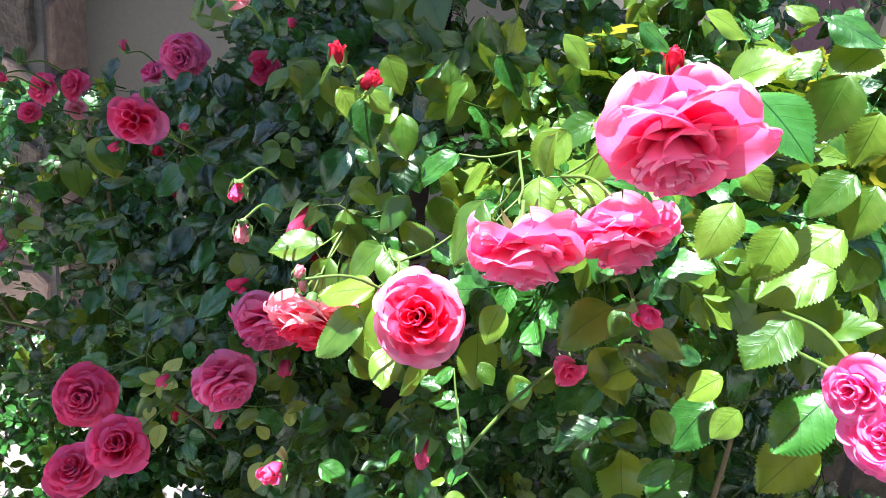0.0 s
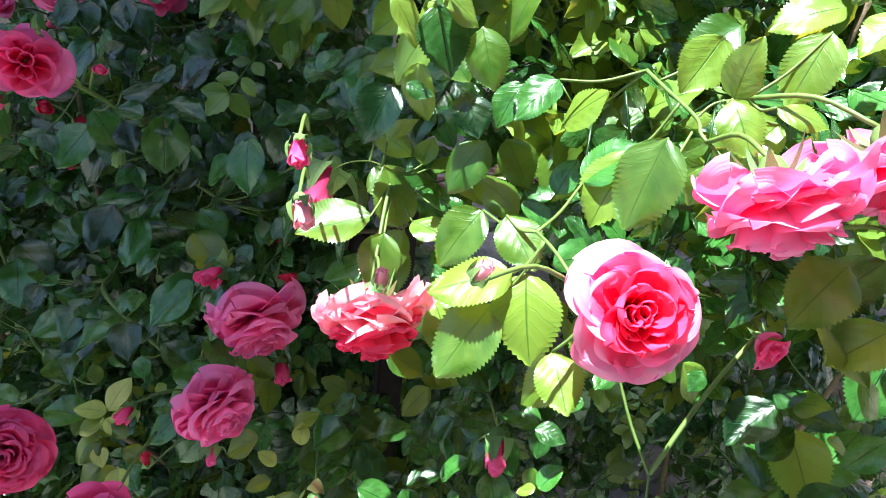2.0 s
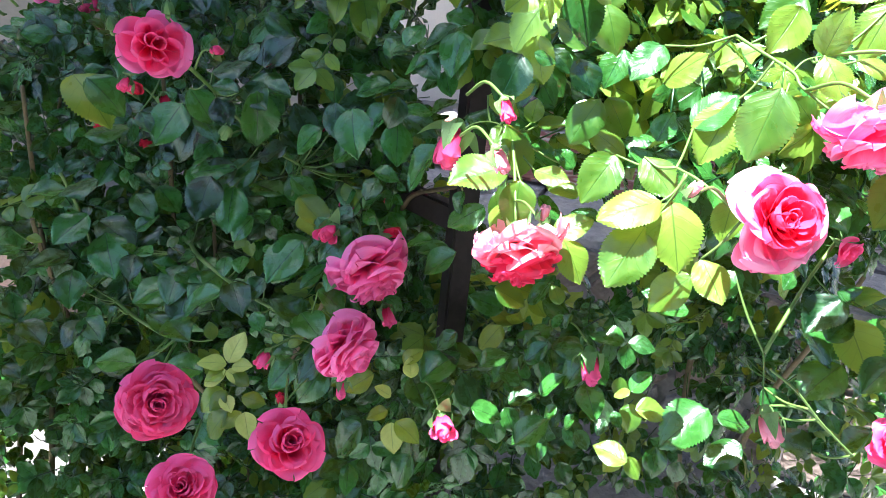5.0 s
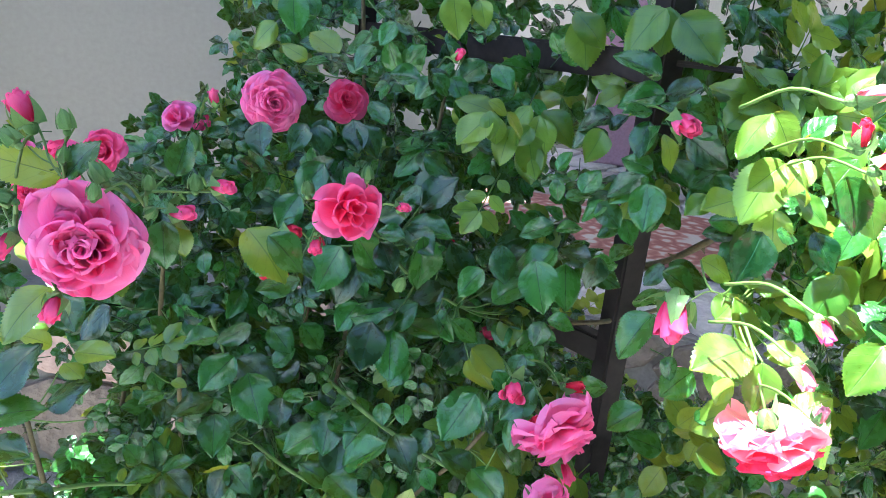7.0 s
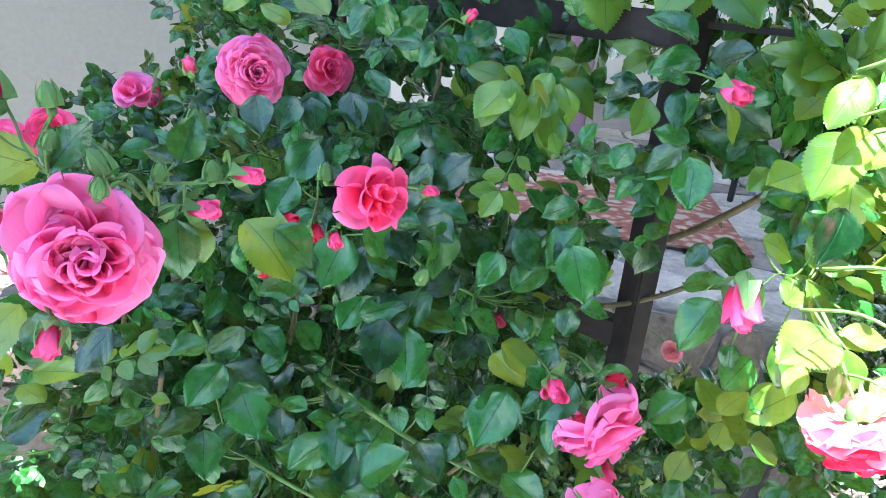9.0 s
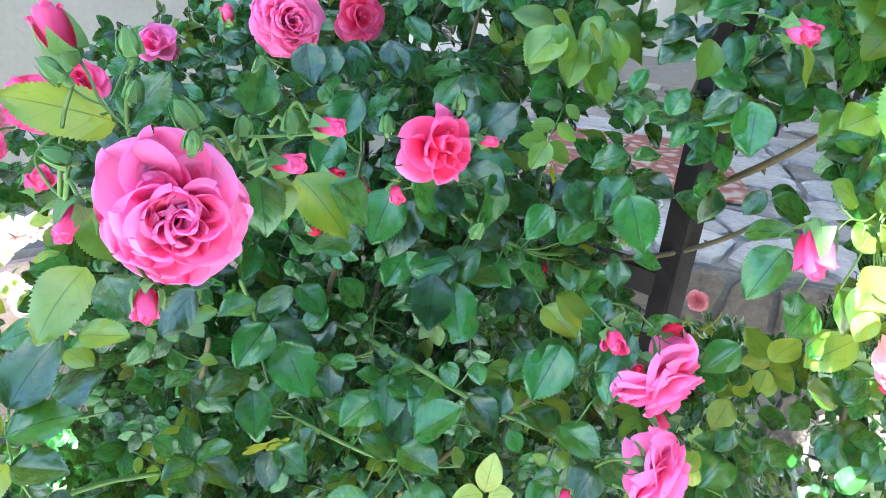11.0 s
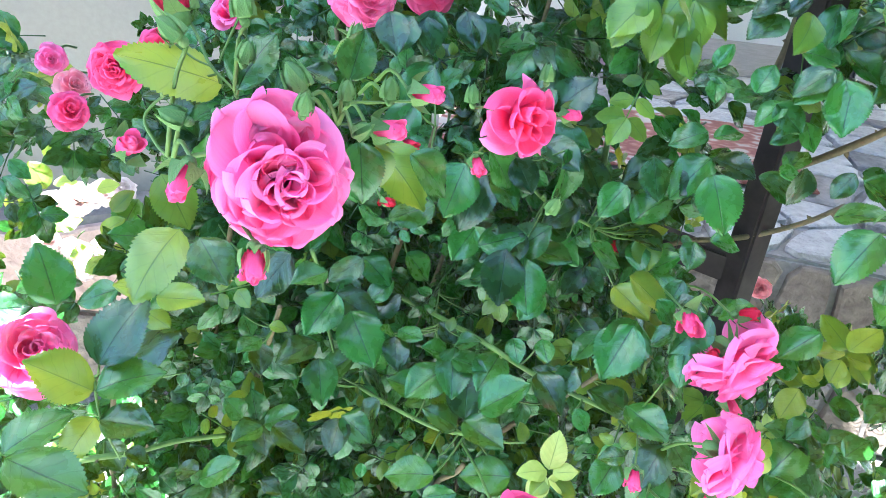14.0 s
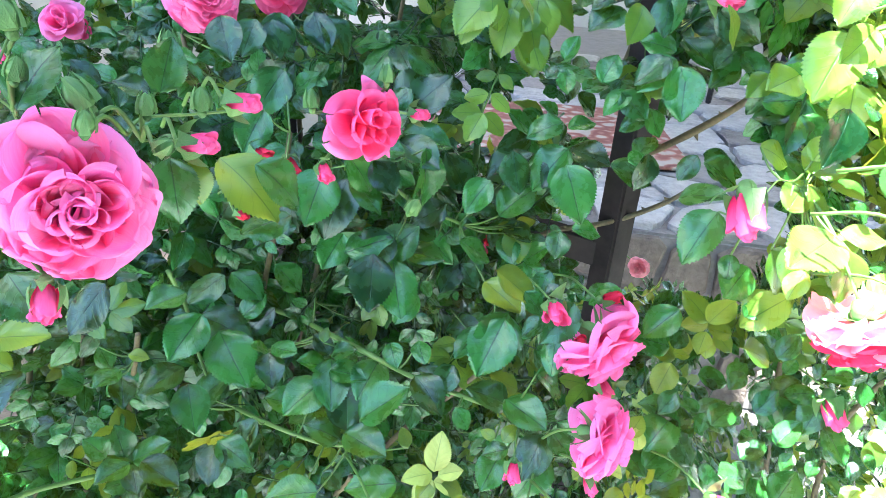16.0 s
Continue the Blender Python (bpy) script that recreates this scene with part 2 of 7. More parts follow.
# ---- kinds of plant parts ----
def leaflet(rng, rows=40, cols=3, slim=1.0):
    """A serrated, broad rose leaflet, 1 long along y, folded a little on its midrib: vertices, faces, uvs."""
    wide, fold, droop, curl = rng.uniform(0.35, 0.41) * slim, rng.uniform(0.10, 0.55), rng.uniform(0.0, 0.34), rng.uniform(0.0, 0.40)
    side, ph = rng.uniform(-0.06, 0.06), rng.uniform(0, 6)
    v, f, uv = [], [], []
    for i in range(rows + 1):
        s = i / rows
        w = wide * ((1 - s) ** 0.88 * (s + 0.002) ** 0.70) / 0.339
        for k in range(-cols, cols + 1):
            u = k / cols
            tooth, back = 1.0, 0.0
            if abs(k) == cols and 0 < i < rows:
                tooth, back = (1.045, 0.011) if i % 2 else (0.955, -0.011)
            wave = 0.035 * math.sin(8 * s + 4 * u + ph)
            v.append((u * w * tooth + side * s * s, s + back, fold * abs(u) * w - droop * s * s - curl * u * u * w + wave * abs(u)))
            uv.append((u, s))
    n = 2 * cols + 1
    for i in range(rows):
        for k in range(2 * cols):
            a = i * n + k
            f.append((a, a + 1, a + n + 1, a + n))
    return v, f, uv


def add_piece(store, piece, m):
    v, f, uv = piece
    base = len(store[0])
    store[0].extend(m @ Vector(q) for q in v)
    store[1].extend(tuple(i + base for i in q) for q in f)
    store[2].extend(uv)


def compound(rng, count, rows=40, cols=3, slim=1.0):
    """A whole rose leaf, 1 long from the foot of its stalk to its tip, with 1, 3, 5 or 7 leaflets."""
    store = ([], [], [])
    if count == 1:
        add_piece(store, leaflet(rng, rows, cols, slim), Matrix.Identity(4))
    else:
        pairs = (count - 1) // 2
        first = {1: 0.40, 2: 0.52, 3: 0.60}[pairs]
        end = 1 - first
        add_piece(store, leaflet(rng, rows, cols, slim), pose(0, first, 0, rng.uniform(-8, 8), rng.uniform(-10, 10), rng.uniform(-8, 8)) @ Matrix.Scale(end, 4))
        for p in range(pairs):
            at = first - 0.02 - p * (0.24 if pairs > 1 else 0.2)
            size = end * (0.88 - 0.14 * p)
            for sgn in (-1, 1):
                turn = -sgn * rng.uniform(52, 72)
                add_piece(store, leaflet(rng, rows, cols, slim), pose(0, at + rng.uniform(-0.015, 0.015), 0, rng.uniform(-6, 10), sgn * rng.uniform(-18, 10), turn) @ pose(0, 0.02, 0) @ Matrix.Scale(size, 4))
        sv, sf = tube([Vector((0, 0, 0)), Vector((0, first * 0.5, 0.012)), Vector((0, first + 0.02, 0))], 0.013, 0.008, 4)
        base = len(store[0])
        store[0].extend(sv)
        store[1].extend(tuple(i + base for i in q) for q in sf)
        store[2].extend([(0.0, 0.5)] * len(sv))
    return store


rng = random.Random(7)
LEAF_KINDS = {}
for tone, mat in (("green", LEAF), ("young", LEAF_YOUNG), ("pale", LEAF_PALE)):
    for count in (1, 3, 5, 7):
        LEAF_KINDS[tone, count] = []
        for k in range(9 if tone == "green" else 6):
            v, f, uv = compound(rng, count)
            LEAF_KINDS[tone, count].append(mesh_of("leaf", v, f, mat, uv))


def petal_data(rng, wide, round_heart, bowl, reflex, ruffle, rows=10, cols=6):
    """A petal, 1 long along z from its foot; its hollow side faces -y, its rim rolls out to +y."""
    v, f, uv = [], [], []
    ph, lean = rng.uniform(0, 6), rng.uniform(-0.10, 0.10)
    notch, lobe = rng.uniform(0.0, 0.11), rng.uniform(0.02, 0.05)
    for i in range(rows + 1):
        s = 1 - (1 - i / rows) ** 1.75
        w = wide * (0.16 + 0.84 * math.sin(math.pi / 2 * min(1, s / 0.55)) ** 1.1 if s < 0.55 else 0.03 + 0.97 * math.sqrt(max(0, 1 - ((s - 0.55) / 0.45) ** 2)))
        for k in range(-cols, cols + 1):
            u = k / cols
            h = s * (1 - 0.03 * u * u * s ** 3) - notch * s ** 6 * math.exp(-((u - lean) * 3.5) ** 2) + lobe * s ** 3 * math.sin(ph * 2 + 5.5 * u)
            roll = reflex * (s ** 5 + 0.35 * abs(u) ** 3 * s)
            ring = round_heart * (0.30 + 0.70 * s)
            a = max(-2.5, min(2.5, u * w / ring))
            y = -ring * (1 - math.cos(a)) + bowl * math.sin(math.pi * s ** 0.9) + roll + ruffle * 1.5 * s * s * math.sin(ph + 4.6 * u) * (0.5 + abs(u)) + 0.012 * math.sin(ph + 11 * u + 5 * s)
            v.append((ring * math.sin(a) + lean * s * s * 0.4, y, h - 0.25 * abs(roll) * s ** 5))
            uv.append((u, s))
    n = 2 * cols + 1
    for i in range(rows):
        for k in range(2 * cols):
            a = i * n + k
            f.append((a, a + 1, a + n + 1, a + n))
    return v, f, uv


# from the heart to the rim: half width, radius of the cone round the heart, bowl, roll of the rim, ruffle; the last three for half-open blooms
PETAL_SHAPES = [(0.52, 0.22, 0.10, 0.02, 0.02), (0.58, 0.42, 0.12, 0.06, 0.035), (0.62, 0.66, 0.11, 0.12, 0.05), (0.68, 0.95, 0.08, 0.18, 0.06), (0.76, 1.30, 0.05, 0.24, 0.06),
                (0.62, 0.24, 0.12, 0.03, 0.02), (0.74, 0.48, 0.14, 0.12, 0.04), (0.86, 0.85, 0.11, 0.24, 0.06)]
PETAL_KINDS = {}
for hue, mat in PETAL.items():
    for kind, shape in enumerate(PETAL_SHAPES):
        PETAL_KINDS[hue, kind] = []
        for k in range(5):
            v, f, uv = petal_data(rng, *shape)
            PETAL_KINDS[hue, kind].append(mesh_of("petal", v, f, mat, uv))


def sepal_data():
    v, f, uv = [], [], []
    for i in range(5):
        s = i / 4
        w = 0.21 * (1 - s) ** 0.8 + 0.008
        for k in (-1, 0, 1):
            v.append((k * w, 0.30 * s * s - 0.05 * abs(k) * (1 - s), s))
            uv.append((k, s))
    for i in range(4):
        for k in range(2):
            a = i * 3 + k
            f.append((a, a + 1, a + 4, a + 3))
    return v, f, uv


def turned(profile, sides=10):
    """A round body from (radius, height) pairs: vertices, faces, uvs."""
    v, f, uv = [], [], []
    for r, h in profile:
        for k in range(sides):
            a = 2 * math.pi * k / sides
            v.append((r * math.cos(a), r * math.sin(a), h))
            uv.append((2 * k / sides - 1, h))
    for i in range(len(profile) - 1):
        for k in range(sides):
            a, b = i * sides + k, i * sides + (k + 1) % sides
            f.append((a, b, b + sides, a + sides))
    return v, f, uv


SEPALS = [mesh_of("sepal", *sepal_data()[:2], SEPAL, sepal_data()[2])]
hv, hf, hu = turned([(0.02, -0.5), (0.14, -0.45), (0.23, -0.28), (0.25, -0.1), (0.22, 0.04), (0.02, 0.10)])
HIP = mesh_of("hip", hv, hf, SEPAL, hu)
gv, gf, gu = turned([(0.16, 0.0), (0.31, 0.12), (0.40, 0.32), (0.41, 0.48), (0.33, 0.70), (0.17, 0.90), (0.03, 1.02)])
GREEN_BUD = mesh_of("calyx", gv, gf, SEPAL, gu)
BUD_CORE = {}
cv, cf, cu = turned([(0.10, 0.0), (0.26, 0.2), (0.30, 0.45), (0.24, 0.75), (0.10, 0.97), (0.02, 1.0)])
for hue in ("bud", "blush", "coral", "pink"):
    BUD_CORE[hue] = mesh_of("petal_core", cv, cf, PETAL[hue], cu)


BLOOMS, STANDING = [], []


class Plant:
    """One rose plant: its foot, its canes, and lists that grow into twigs."""

    def __init__(self, foot, label):
        self.root = tagged(new("rose_bush"), label, "rose bush", "rose bushes")
        self.root.location = foot
        self.foot = Vector(foot)
        self.nodes = []
        self.twigs = ([], [])

    def local(self, m):
        return Matrix.Translation(-self.foot) @ m

    def cane(self, points, r0, r1, mat=None, thorns=0, label=""):
        path = smooth_path(points, 10)
        v, f = tube([q - self.foot for q in path], r0, r1, 7, wob=0.12)
        ob = under("cane", mesh_of("cane", v, f, mat or CANE), self.root, label=label)
        self.nodes += path
        for k in range(thorns):
            i = int((k + 0.5) / thorns * (len(path) - 2)) + 1
            d = (path[i + 1] - path[i - 1]).normalized()
            out = d.orthogonal().normalized()
            out.rotate(Matrix.Rotation(k * 2.4, 3, d))
            size = r0 * rng.uniform(1.6, 2.6)
            a = [path[i] - self.foot + d * s * size * 0.45 + out.cross(d) * w * size * 0.16 for s, w in ((-1, 0), (0, 1), (1, 0), (0, -1))]
            tip = path[i] - self.foot + out * size - d * size * 0.3
            under("thorn", mesh_of("thorn", a + [tip], [(0, 1, 4), (1, 2, 4), (2, 3, 4), (3, 0, 4)], CANE, smooth=False), ob)
        return path

    def stalk(self, a, b, r=0.0012, sag=0.015):
        """A thin stem from a cane to a leaf or bloom."""
        a, b = Vector(a), Vector(b)
        mid = (a + b) / 2 + Vector((0, 0, -sag))
        tube([q - self.foot for q in smooth_path([a, mid, b], 4)], r * 1.25, r, 5, self.twigs[0], self.twigs[1])

    def nearest(self, p):
        p = Vector(p)
        return min(self.nodes, key=lambda q: (q - p).length_squared) if self.nodes else p + Vector((0, 0.1, -0.1))

    def finish(self):
        under("twig_growth", mesh_of("twig_growth", *self.twigs, STEM), self.root, kind="stuff")


def pick(x):
    """The plant that grows nearest to this place along the wall."""
    return RIGHT if x > -0.06 else (MIDDLE if x > -0.46 else LEFT)


def leaf(base, tip, facing, count=5, tone="green", plant=None, stalk=True):
    """One leaf from its foot to its tip, its upper side facing a way."""
    base, tip = Vector(base), Vector(tip)
    STANDING.append((*((base + tip) / 2), (tip - base).length))
    p = plant or pick(base.x)
    kinds = LEAF_KINDS[tone, count]
    me = kinds[rng.randrange(len(kinds))]
    ob = under("leaf", me, p.root, p.local(basis(base, tip - base, Vector(facing) + Vector((0, 0, 0.55)), (tip - base).length)))
    if stalk:
        near = p.nearest(base)
        if (near - base).length < 0.07:
            p.stalk(near, base, 0.0009, 0.004)
    return ob


# tilt of the innermost and outermost petals, their lengths against the bloom's width
ROSETTE, DOME, CUP, OPEN = (5, 88, 0.27, 0.43, 0.95), (4, 98, 0.34, 0.45, 0.85), (3, 58, 0.44, 0.52, 1.0), (3, 82, 0.28, 0.45, 1.0)
WIDE_CUP, FULL = (4, 78, 0.40, 0.52, 0.9), (2, 90, 0.31, 0.44, 0.75)


def bloom(at, facing, size, hue, petals=34, style=OPEN, stem=None, label="", plant=None, messy=1.0, rim="", rim_from=0.45, flaps=(), flap=0.56):
    """A rose: petals in a spiral from a tight heart to a wide rim; size is its width; flaps are ways in which extra wide petals stand out behind it."""
    p = plant or pick(at[0])
    BLOOMS.append((Vector(at), size))
    t0, t1, l0, l1, power = style
    z = Vector(facing).normalized()
    m = basis(Vector(at) - z * size * 0.20, z.orthogonal(), z)
    ob = under("rose_bloom", HIP, p.root, p.local(m @ Matrix.Translation((0, 0, -0.002)) @ Matrix.Scale(size * 0.34, 4)), label)
    back = Matrix.Scale(1 / (size * 0.34), 4) @ Matrix.Translation((0, 0, 0.002))
    # each bloom leans into two or three quarters of its own
    quarter, swing = rng.uniform(0, 360), rng.uniform(5, 14)
    for k in range(petals):
        s = (k + 0.5) / petals
        loose = messy * (0.45 + 0.75 * s)
        turn = 137.5 * k + loose * rng.uniform(-18, 18)
        tilt = t0 + (t1 - t0) * s ** power + loose * rng.uniform(-9, 9) + swing * s * (1 - s) * 2 * math.sin(radians(3 * turn + quarter))
        length = size * (l0 + (l1 - l0) * s ** 0.8) * rng.uniform(0.88, 1.10)
        if style in (CUP, WIDE_CUP):
            kind = 5 if s < 0.35 else (6 if s < 0.65 else 7)
        else:
            kind = min(4, int(s * 5))
        tint = rim if rim and s > rim_from else hue
        pm = pose(0, 0, size * 0.05 * (1 - s), 0, 0, turn) @ pose(0, size * (0.012 + 0.03 * s), 0, -tilt, rng.uniform(-9, 9) * loose, rng.uniform(-14, 14) * loose)
        under("petal", PETAL_KINDS[tint, kind][rng.randrange(5)], ob, back @ pm @ Matrix.Scale(length, 4))
    if style is FULL:
        for k in range(9):
            pm = pose(0, 0, size * 0.05, 0, 0, 40 * k + rng.uniform(-25, 25)) @ pose(0, size * 0.008 * (k % 3), 0, rng.uniform(-34, 6), rng.uniform(-25, 25), 0)
            under("petal", PETAL_KINDS[hue, 2 + k % 2][k % 5], ob, back @ pm @ Matrix.Scale(size * rng.uniform(0.24, 0.31), 4))
    for way in flaps:
        q = m.to_3x3().inverted() @ Vector(way)
        pm = pose(0, 0, size * 0.04, 0, 0, math.degrees(math.atan2(-q.x, q.y))) @ pose(0, size * 0.03, 0, -70 + rng.uniform(-6, 6), rng.uniform(-8, 8), 0)
        under("petal", PETAL_KINDS[rim or hue, 3][rng.randrange(5)], ob, back @ pm @ Matrix.Diagonal((size * flap * 0.82, size * 0.5, size * flap, 1)))
    for k in range(5):
        under("sepal", SEPALS[0], ob, back @ pose(0, 0, 0, 0, 0, 72 * k) @ pose(0, 0, 0, -115 + rng.uniform(-15, 15)) @ Matrix.Scale(size * 0.34, 4))
    foot = Vector(at) - z * size * 0.36
    near = Vector(stem) if stem else p.nearest(foot + Vector((0, 0.03, 0.04 if z.z < -0.5 else -0.05)))
    if (near - foot).length > 0.11:
        near = foot + Vector((0.02, 0.12, -0.01))
    p.stalk(near, foot, 0.0013, -0.008)
    return ob


def bud(at, facing, size, hue="bud", opened=0.3, stem=None, label="", plant=None):
    """A rosebud: wrapped petals in a calyx whose sepals hang back; hue 'green' is still shut. size is its length."""
    p = plant or pick(at[0])
    z = Vector(facing).normalized()
    m = basis(Vector(at) - z * size * 0.5, z.orthogonal(), z)
    ob = under("rose_bud", HIP, p.root, p.local(m @ Matrix.Scale(size, 4) @ Matrix.Diagonal((0.8, 0.8, 0.6, 1))), label)
    back = Matrix.Diagonal((1.25, 1.25, 1 / 0.6, 1))
    if hue == "green":
        under("calyx", GREEN_BUD, ob, back)
        for k in range(5):
            under("sepal", SEPALS[0], ob, back @ pose(0, 0, 0, 0, 0, 72 * k) @ pose(0, 0.36, 0.08, -9, 0, 0) @ Matrix.Diagonal((1.05, -1.1, 0.98, 1)))
    else:
        under("petal_core", BUD_CORE[hue], ob, back @ Matrix.Diagonal((0.85, 0.85, 0.92, 1)))
        for k in range(7):
            kinds = PETAL_KINDS[hue, 5 if k < 4 else 1]
            tilt = opened * 6 * k + rng.uniform(-3, 3)
            under("petal", kinds[k % 3], ob, back @ pose(0, 0, 0, 0, 0, 137.5 * k) @ pose(0, 0.17 + 0.012 * k, 0.03, 7 - tilt) @ Matrix.Diagonal((0.62, 0.62, 0.95 - 0.03 * k, 1)))
        for k in range(5):
            under("sepal", SEPALS[0], ob, back @ pose(0, 0, 0, 0, 0, 72 * k) @ pose(0, 0.29, -0.02, -14 - 190 * opened * (k % 2) + rng.uniform(-6, 6)) @ Matrix.Diagonal((1.15, -1.05, 0.72 - 0.16 * (k % 2), 1)))
    foot = Vector(at) - z * size * 0.75
    near = Vector(stem) if stem else p.nearest(foot + Vector((0, 0.02, -0.05)))
    if (near - foot).length > 0.09:
        near = foot + Vector((0.01, 0.085, -0.015))
    p.stalk(near, foot, 0.0011, -0.01)
    return ob


# ---- the setting ----
def slab(name, size, at, mat, bevel=0.0, turn=0.0, label="", category=""):
    ob = new(name, bm_mesh(name, box_bm(size, (0, 0, 0), bevel), mat))
    ob.matrix_basis = pose(*at, 0, 0, turn)
    return tagged(ob, label, category, "", "structure")


TOP, EDGE = 0.66, -42.3
ground = new("ground", bm_mesh("ground", box_bm((400, 400, 0.2), (0, 0, -0.1)), SOIL))
tagged(ground, "pale dusty garden ground under the rose bushes", "ground", "", "structure")
wall_cream = slab("wall_cream", (3.9, 0.25, 6.15), (-1.50, 2.745, 3.075), PLASTER, 0, 0, "smooth cream plastered house wall behind the roses", "wall")
wall_far = slab("wall_far", (11.0, 0.25, 3.4), (5.2, 6.3, 1.7), PLASTER_WHITE, 0, EDGE + 20, "pale plastered wall at the back of the terrace", "wall")


# added out of view: blocks low sky and darkens reflections in the leaves
wall_garden = slab("wall_garden", (14.0, 0.25, 5.6), (0.5, -2.6, 2.8), BLOCKER_GREEN, 0, 0, "unseen tall dark green wall added to cut sky light from the front", "wall")


def shade_slab(name, outline, z, label):
    """A flat unseen slab with this outline, 0.1 thick, added to block the sun."""
    bm = bmesh.new()
    face = bm.faces.new([bm.verts.new((x, y, z)) for x, y in outline])
    lifted = bmesh.ops.extrude_face_region(bm, geom=[face])
    bmesh.ops.translate(bm, vec=(0, 0, 0.1), verts=[g for g in lifted["geom"] if isinstance(g, bmesh.types.BMVert)])
    bmesh.ops.recalc_face_normals(bm, faces=bm.faces)
    tagged(new(name, bm_mesh(name, bm, PLASTER_WHITE)), label, "roof", "", "structure")


SHADE_Z = 6.2


def shifted(outline, up):
    """An outline moved towards the sun, as far as its shade keeps its place when it stands higher."""
    return [(x + up * SUN.x / SUN.z, y + up * SUN.y / SUN.z) for x, y in outline]


# three slabs added out of view, only to cast the shade
shade_slab("roof_overhang", shifted(((-1.34, 0.15), (-0.70, 0.58), (0.45, 0.94), (0.45, 2.80), (-1.34, 2.80)), SHADE_Z - 3.2), SHADE_Z, "unseen slab added to shade the roses")
shade_slab("roof_terrace", ((0.47, 1.25), (1.2, 0.9), (7.5, -0.5), (7.5, 9.0), (0.47, 9.0)), 3.0, "unseen slab added to shade the terrace")
slab("roof_eave", (2.8, 0.62, 0.08), (-3.63, 2.30, 6.24), PLASTER_WHITE, 0.01, 0, "unseen narrow slab added to shade the cream wall", "roof")
terrace = slab("terrace", (5.1, 5.0, TOP - 0.03), (3.6, 2.76, (TOP - 0.03) / 2), MORTAR, 0.01, EDGE, "raised terrace with stone facing and paving", "terrace")


def stones(name, parent, across, up, cell_a, cell_b, thick, joint, place, mats, seed):
    """Irregular stones side by side, each a piece with worn corners; place() lays (a, b, height) on the surface."""
    r = random.Random(seed)
    na, nb = max(1, round(across / cell_a)), max(1, round(up / cell_b))
    grid = {}
    for i in range(na + 1):
        for j in range(nb + 1):
            ja = r.uniform(-0.3, 0.3) if 0 < i < na else 0
            jb = r.uniform(-0.3, 0.3) if 0 < j < nb else 0
            grid[i, j] = ((i + ja) * across / na, (j + jb) * up / nb)
    for i in range(na):
        for j in range(nb):
            ring = [Vector(grid[k]) for k in ((i, j), (i + 1, j), (i + 1, j + 1), (i, j + 1))]
            mid = sum(ring, Vector((0, 0))) / 4
            cut = []
            for k in range(4):
                p, q = ring[k], ring[(k + 1) % 4]
                cut += [p.lerp(q, r.uniform(0.10, 0.22)), p.lerp(q, 0.5) + (mid - p.lerp(q, 0.5)) * r.uniform(-0.03, 0.05), p.lerp(q, r.uniform(0.78, 0.90))]
            cut = [q + (mid - q).normalized() * joint / 2 for q in cut]
            h = thick * r.uniform(0.75, 1.1)
            v = [place(*q, 0) for q in cut] + [place(*q, h * 0.8) for q in cut] + [place(*(q + (mid - q) * 0.07), h) for q in cut]
            n = len(cut)
            f = [(a, (a + 1) % n, (a + 1) % n + n, a + n) for a in range(n)] + [(a + n, (a + 1) % n + n, (a + 1) % n + 2 * n, a + 2 * n) for a in range(n)] + [tuple(range(2 * n, 3 * n))]
            me = mesh_of(name, v, f, mats[r.randrange(len(mats))], smooth=False)
            under(name, me, parent)


Z0 = TOP - 0.03
half = Z0 / 2
stones("paving_stone", terrace, 3.0, 3.2, 0.30, 0.27, 0.035, 0.024, lambda a, b, h: (a - 2.5, b - 2.49, half + h - 0.004), [STONE_PALE, STONE_PALE, STONE_GREY], 4)
stones("facing_stone", terrace, 3.4, Z0 - 0.02, 0.25, 0.21, 0.035, 0.026, lambda a, b, h: (a - 2.54, -2.496 - h, b - half + 0.02), [STONE, STONE, STONE_GREY], 5)

# stone pier at the corner of the house
pier = slab("stone_pier", (1.1, 0.36, 2.75), (-1.80, 2.56, 1.375), MORTAR, 0, 0, "pier of rough pinkish stone blocks with grey mortar", "pier")
stones("stone_block", pier, 1.08, 2.7, 0.36, 0.245, 0.035, 0.022, lambda a, b, h: (a - 0.54, -0.178 - h, b - 1.36), [STONE_PINK, STONE_PINK, STONE], 6)
stones("stone_block", pier, 0.34, 2.7, 0.34, 0.245, 0.03, 0.022, lambda a, b, h: (0.548 + h, a - 0.17, b - 1.36), [STONE_PINK, STONE], 8)
plinth = slab("stone_plinth", (1.62, 0.16, 0.62), (-0.44, 2.535, 0.31), MORTAR, 0, 0, "low stone plinth along the foot of the wall", "plinth")
stones("facing_stone", plinth, 1.6, 0.6, 0.34, 0.28, 0.03, 0.03, lambda a, b, h: (a - 0.8, -0.078 - h, b - 0.30), [STONE, STONE_PINK], 9)

# mauve pillar on the terrace, with a pale edge
pillar = tagged(new("pillar", bm_mesh("pillar", box_bm((0.42, 0.34, 2.5), (0, 0, 1.25), 0.01), MAUVE)), "square mauve painted pillar on the terrace", "pillar")
pillar.matrix_basis = pose(2.38, 4.22, TOP, 0, 0, -29)
under("edge_strip", bm_mesh("edge_strip", box_bm((0.05, 0.35, 2.5), (0.237, 0, 1.25), 0.004), PLASTER), pillar, label="narrow cream edge strip")

# patterned rug on the paving
rug = tagged(new("rug", bm_mesh("rug", box_bm((1.5, 0.9, 0.012), (0, 0, 0.006), 0.004), RUG)), "worn red and cream patterned rug on the paving", "rug")
rug.matrix_basis = pose(1.34, 2.71, TOP + 0.008, 0, 0, -38)


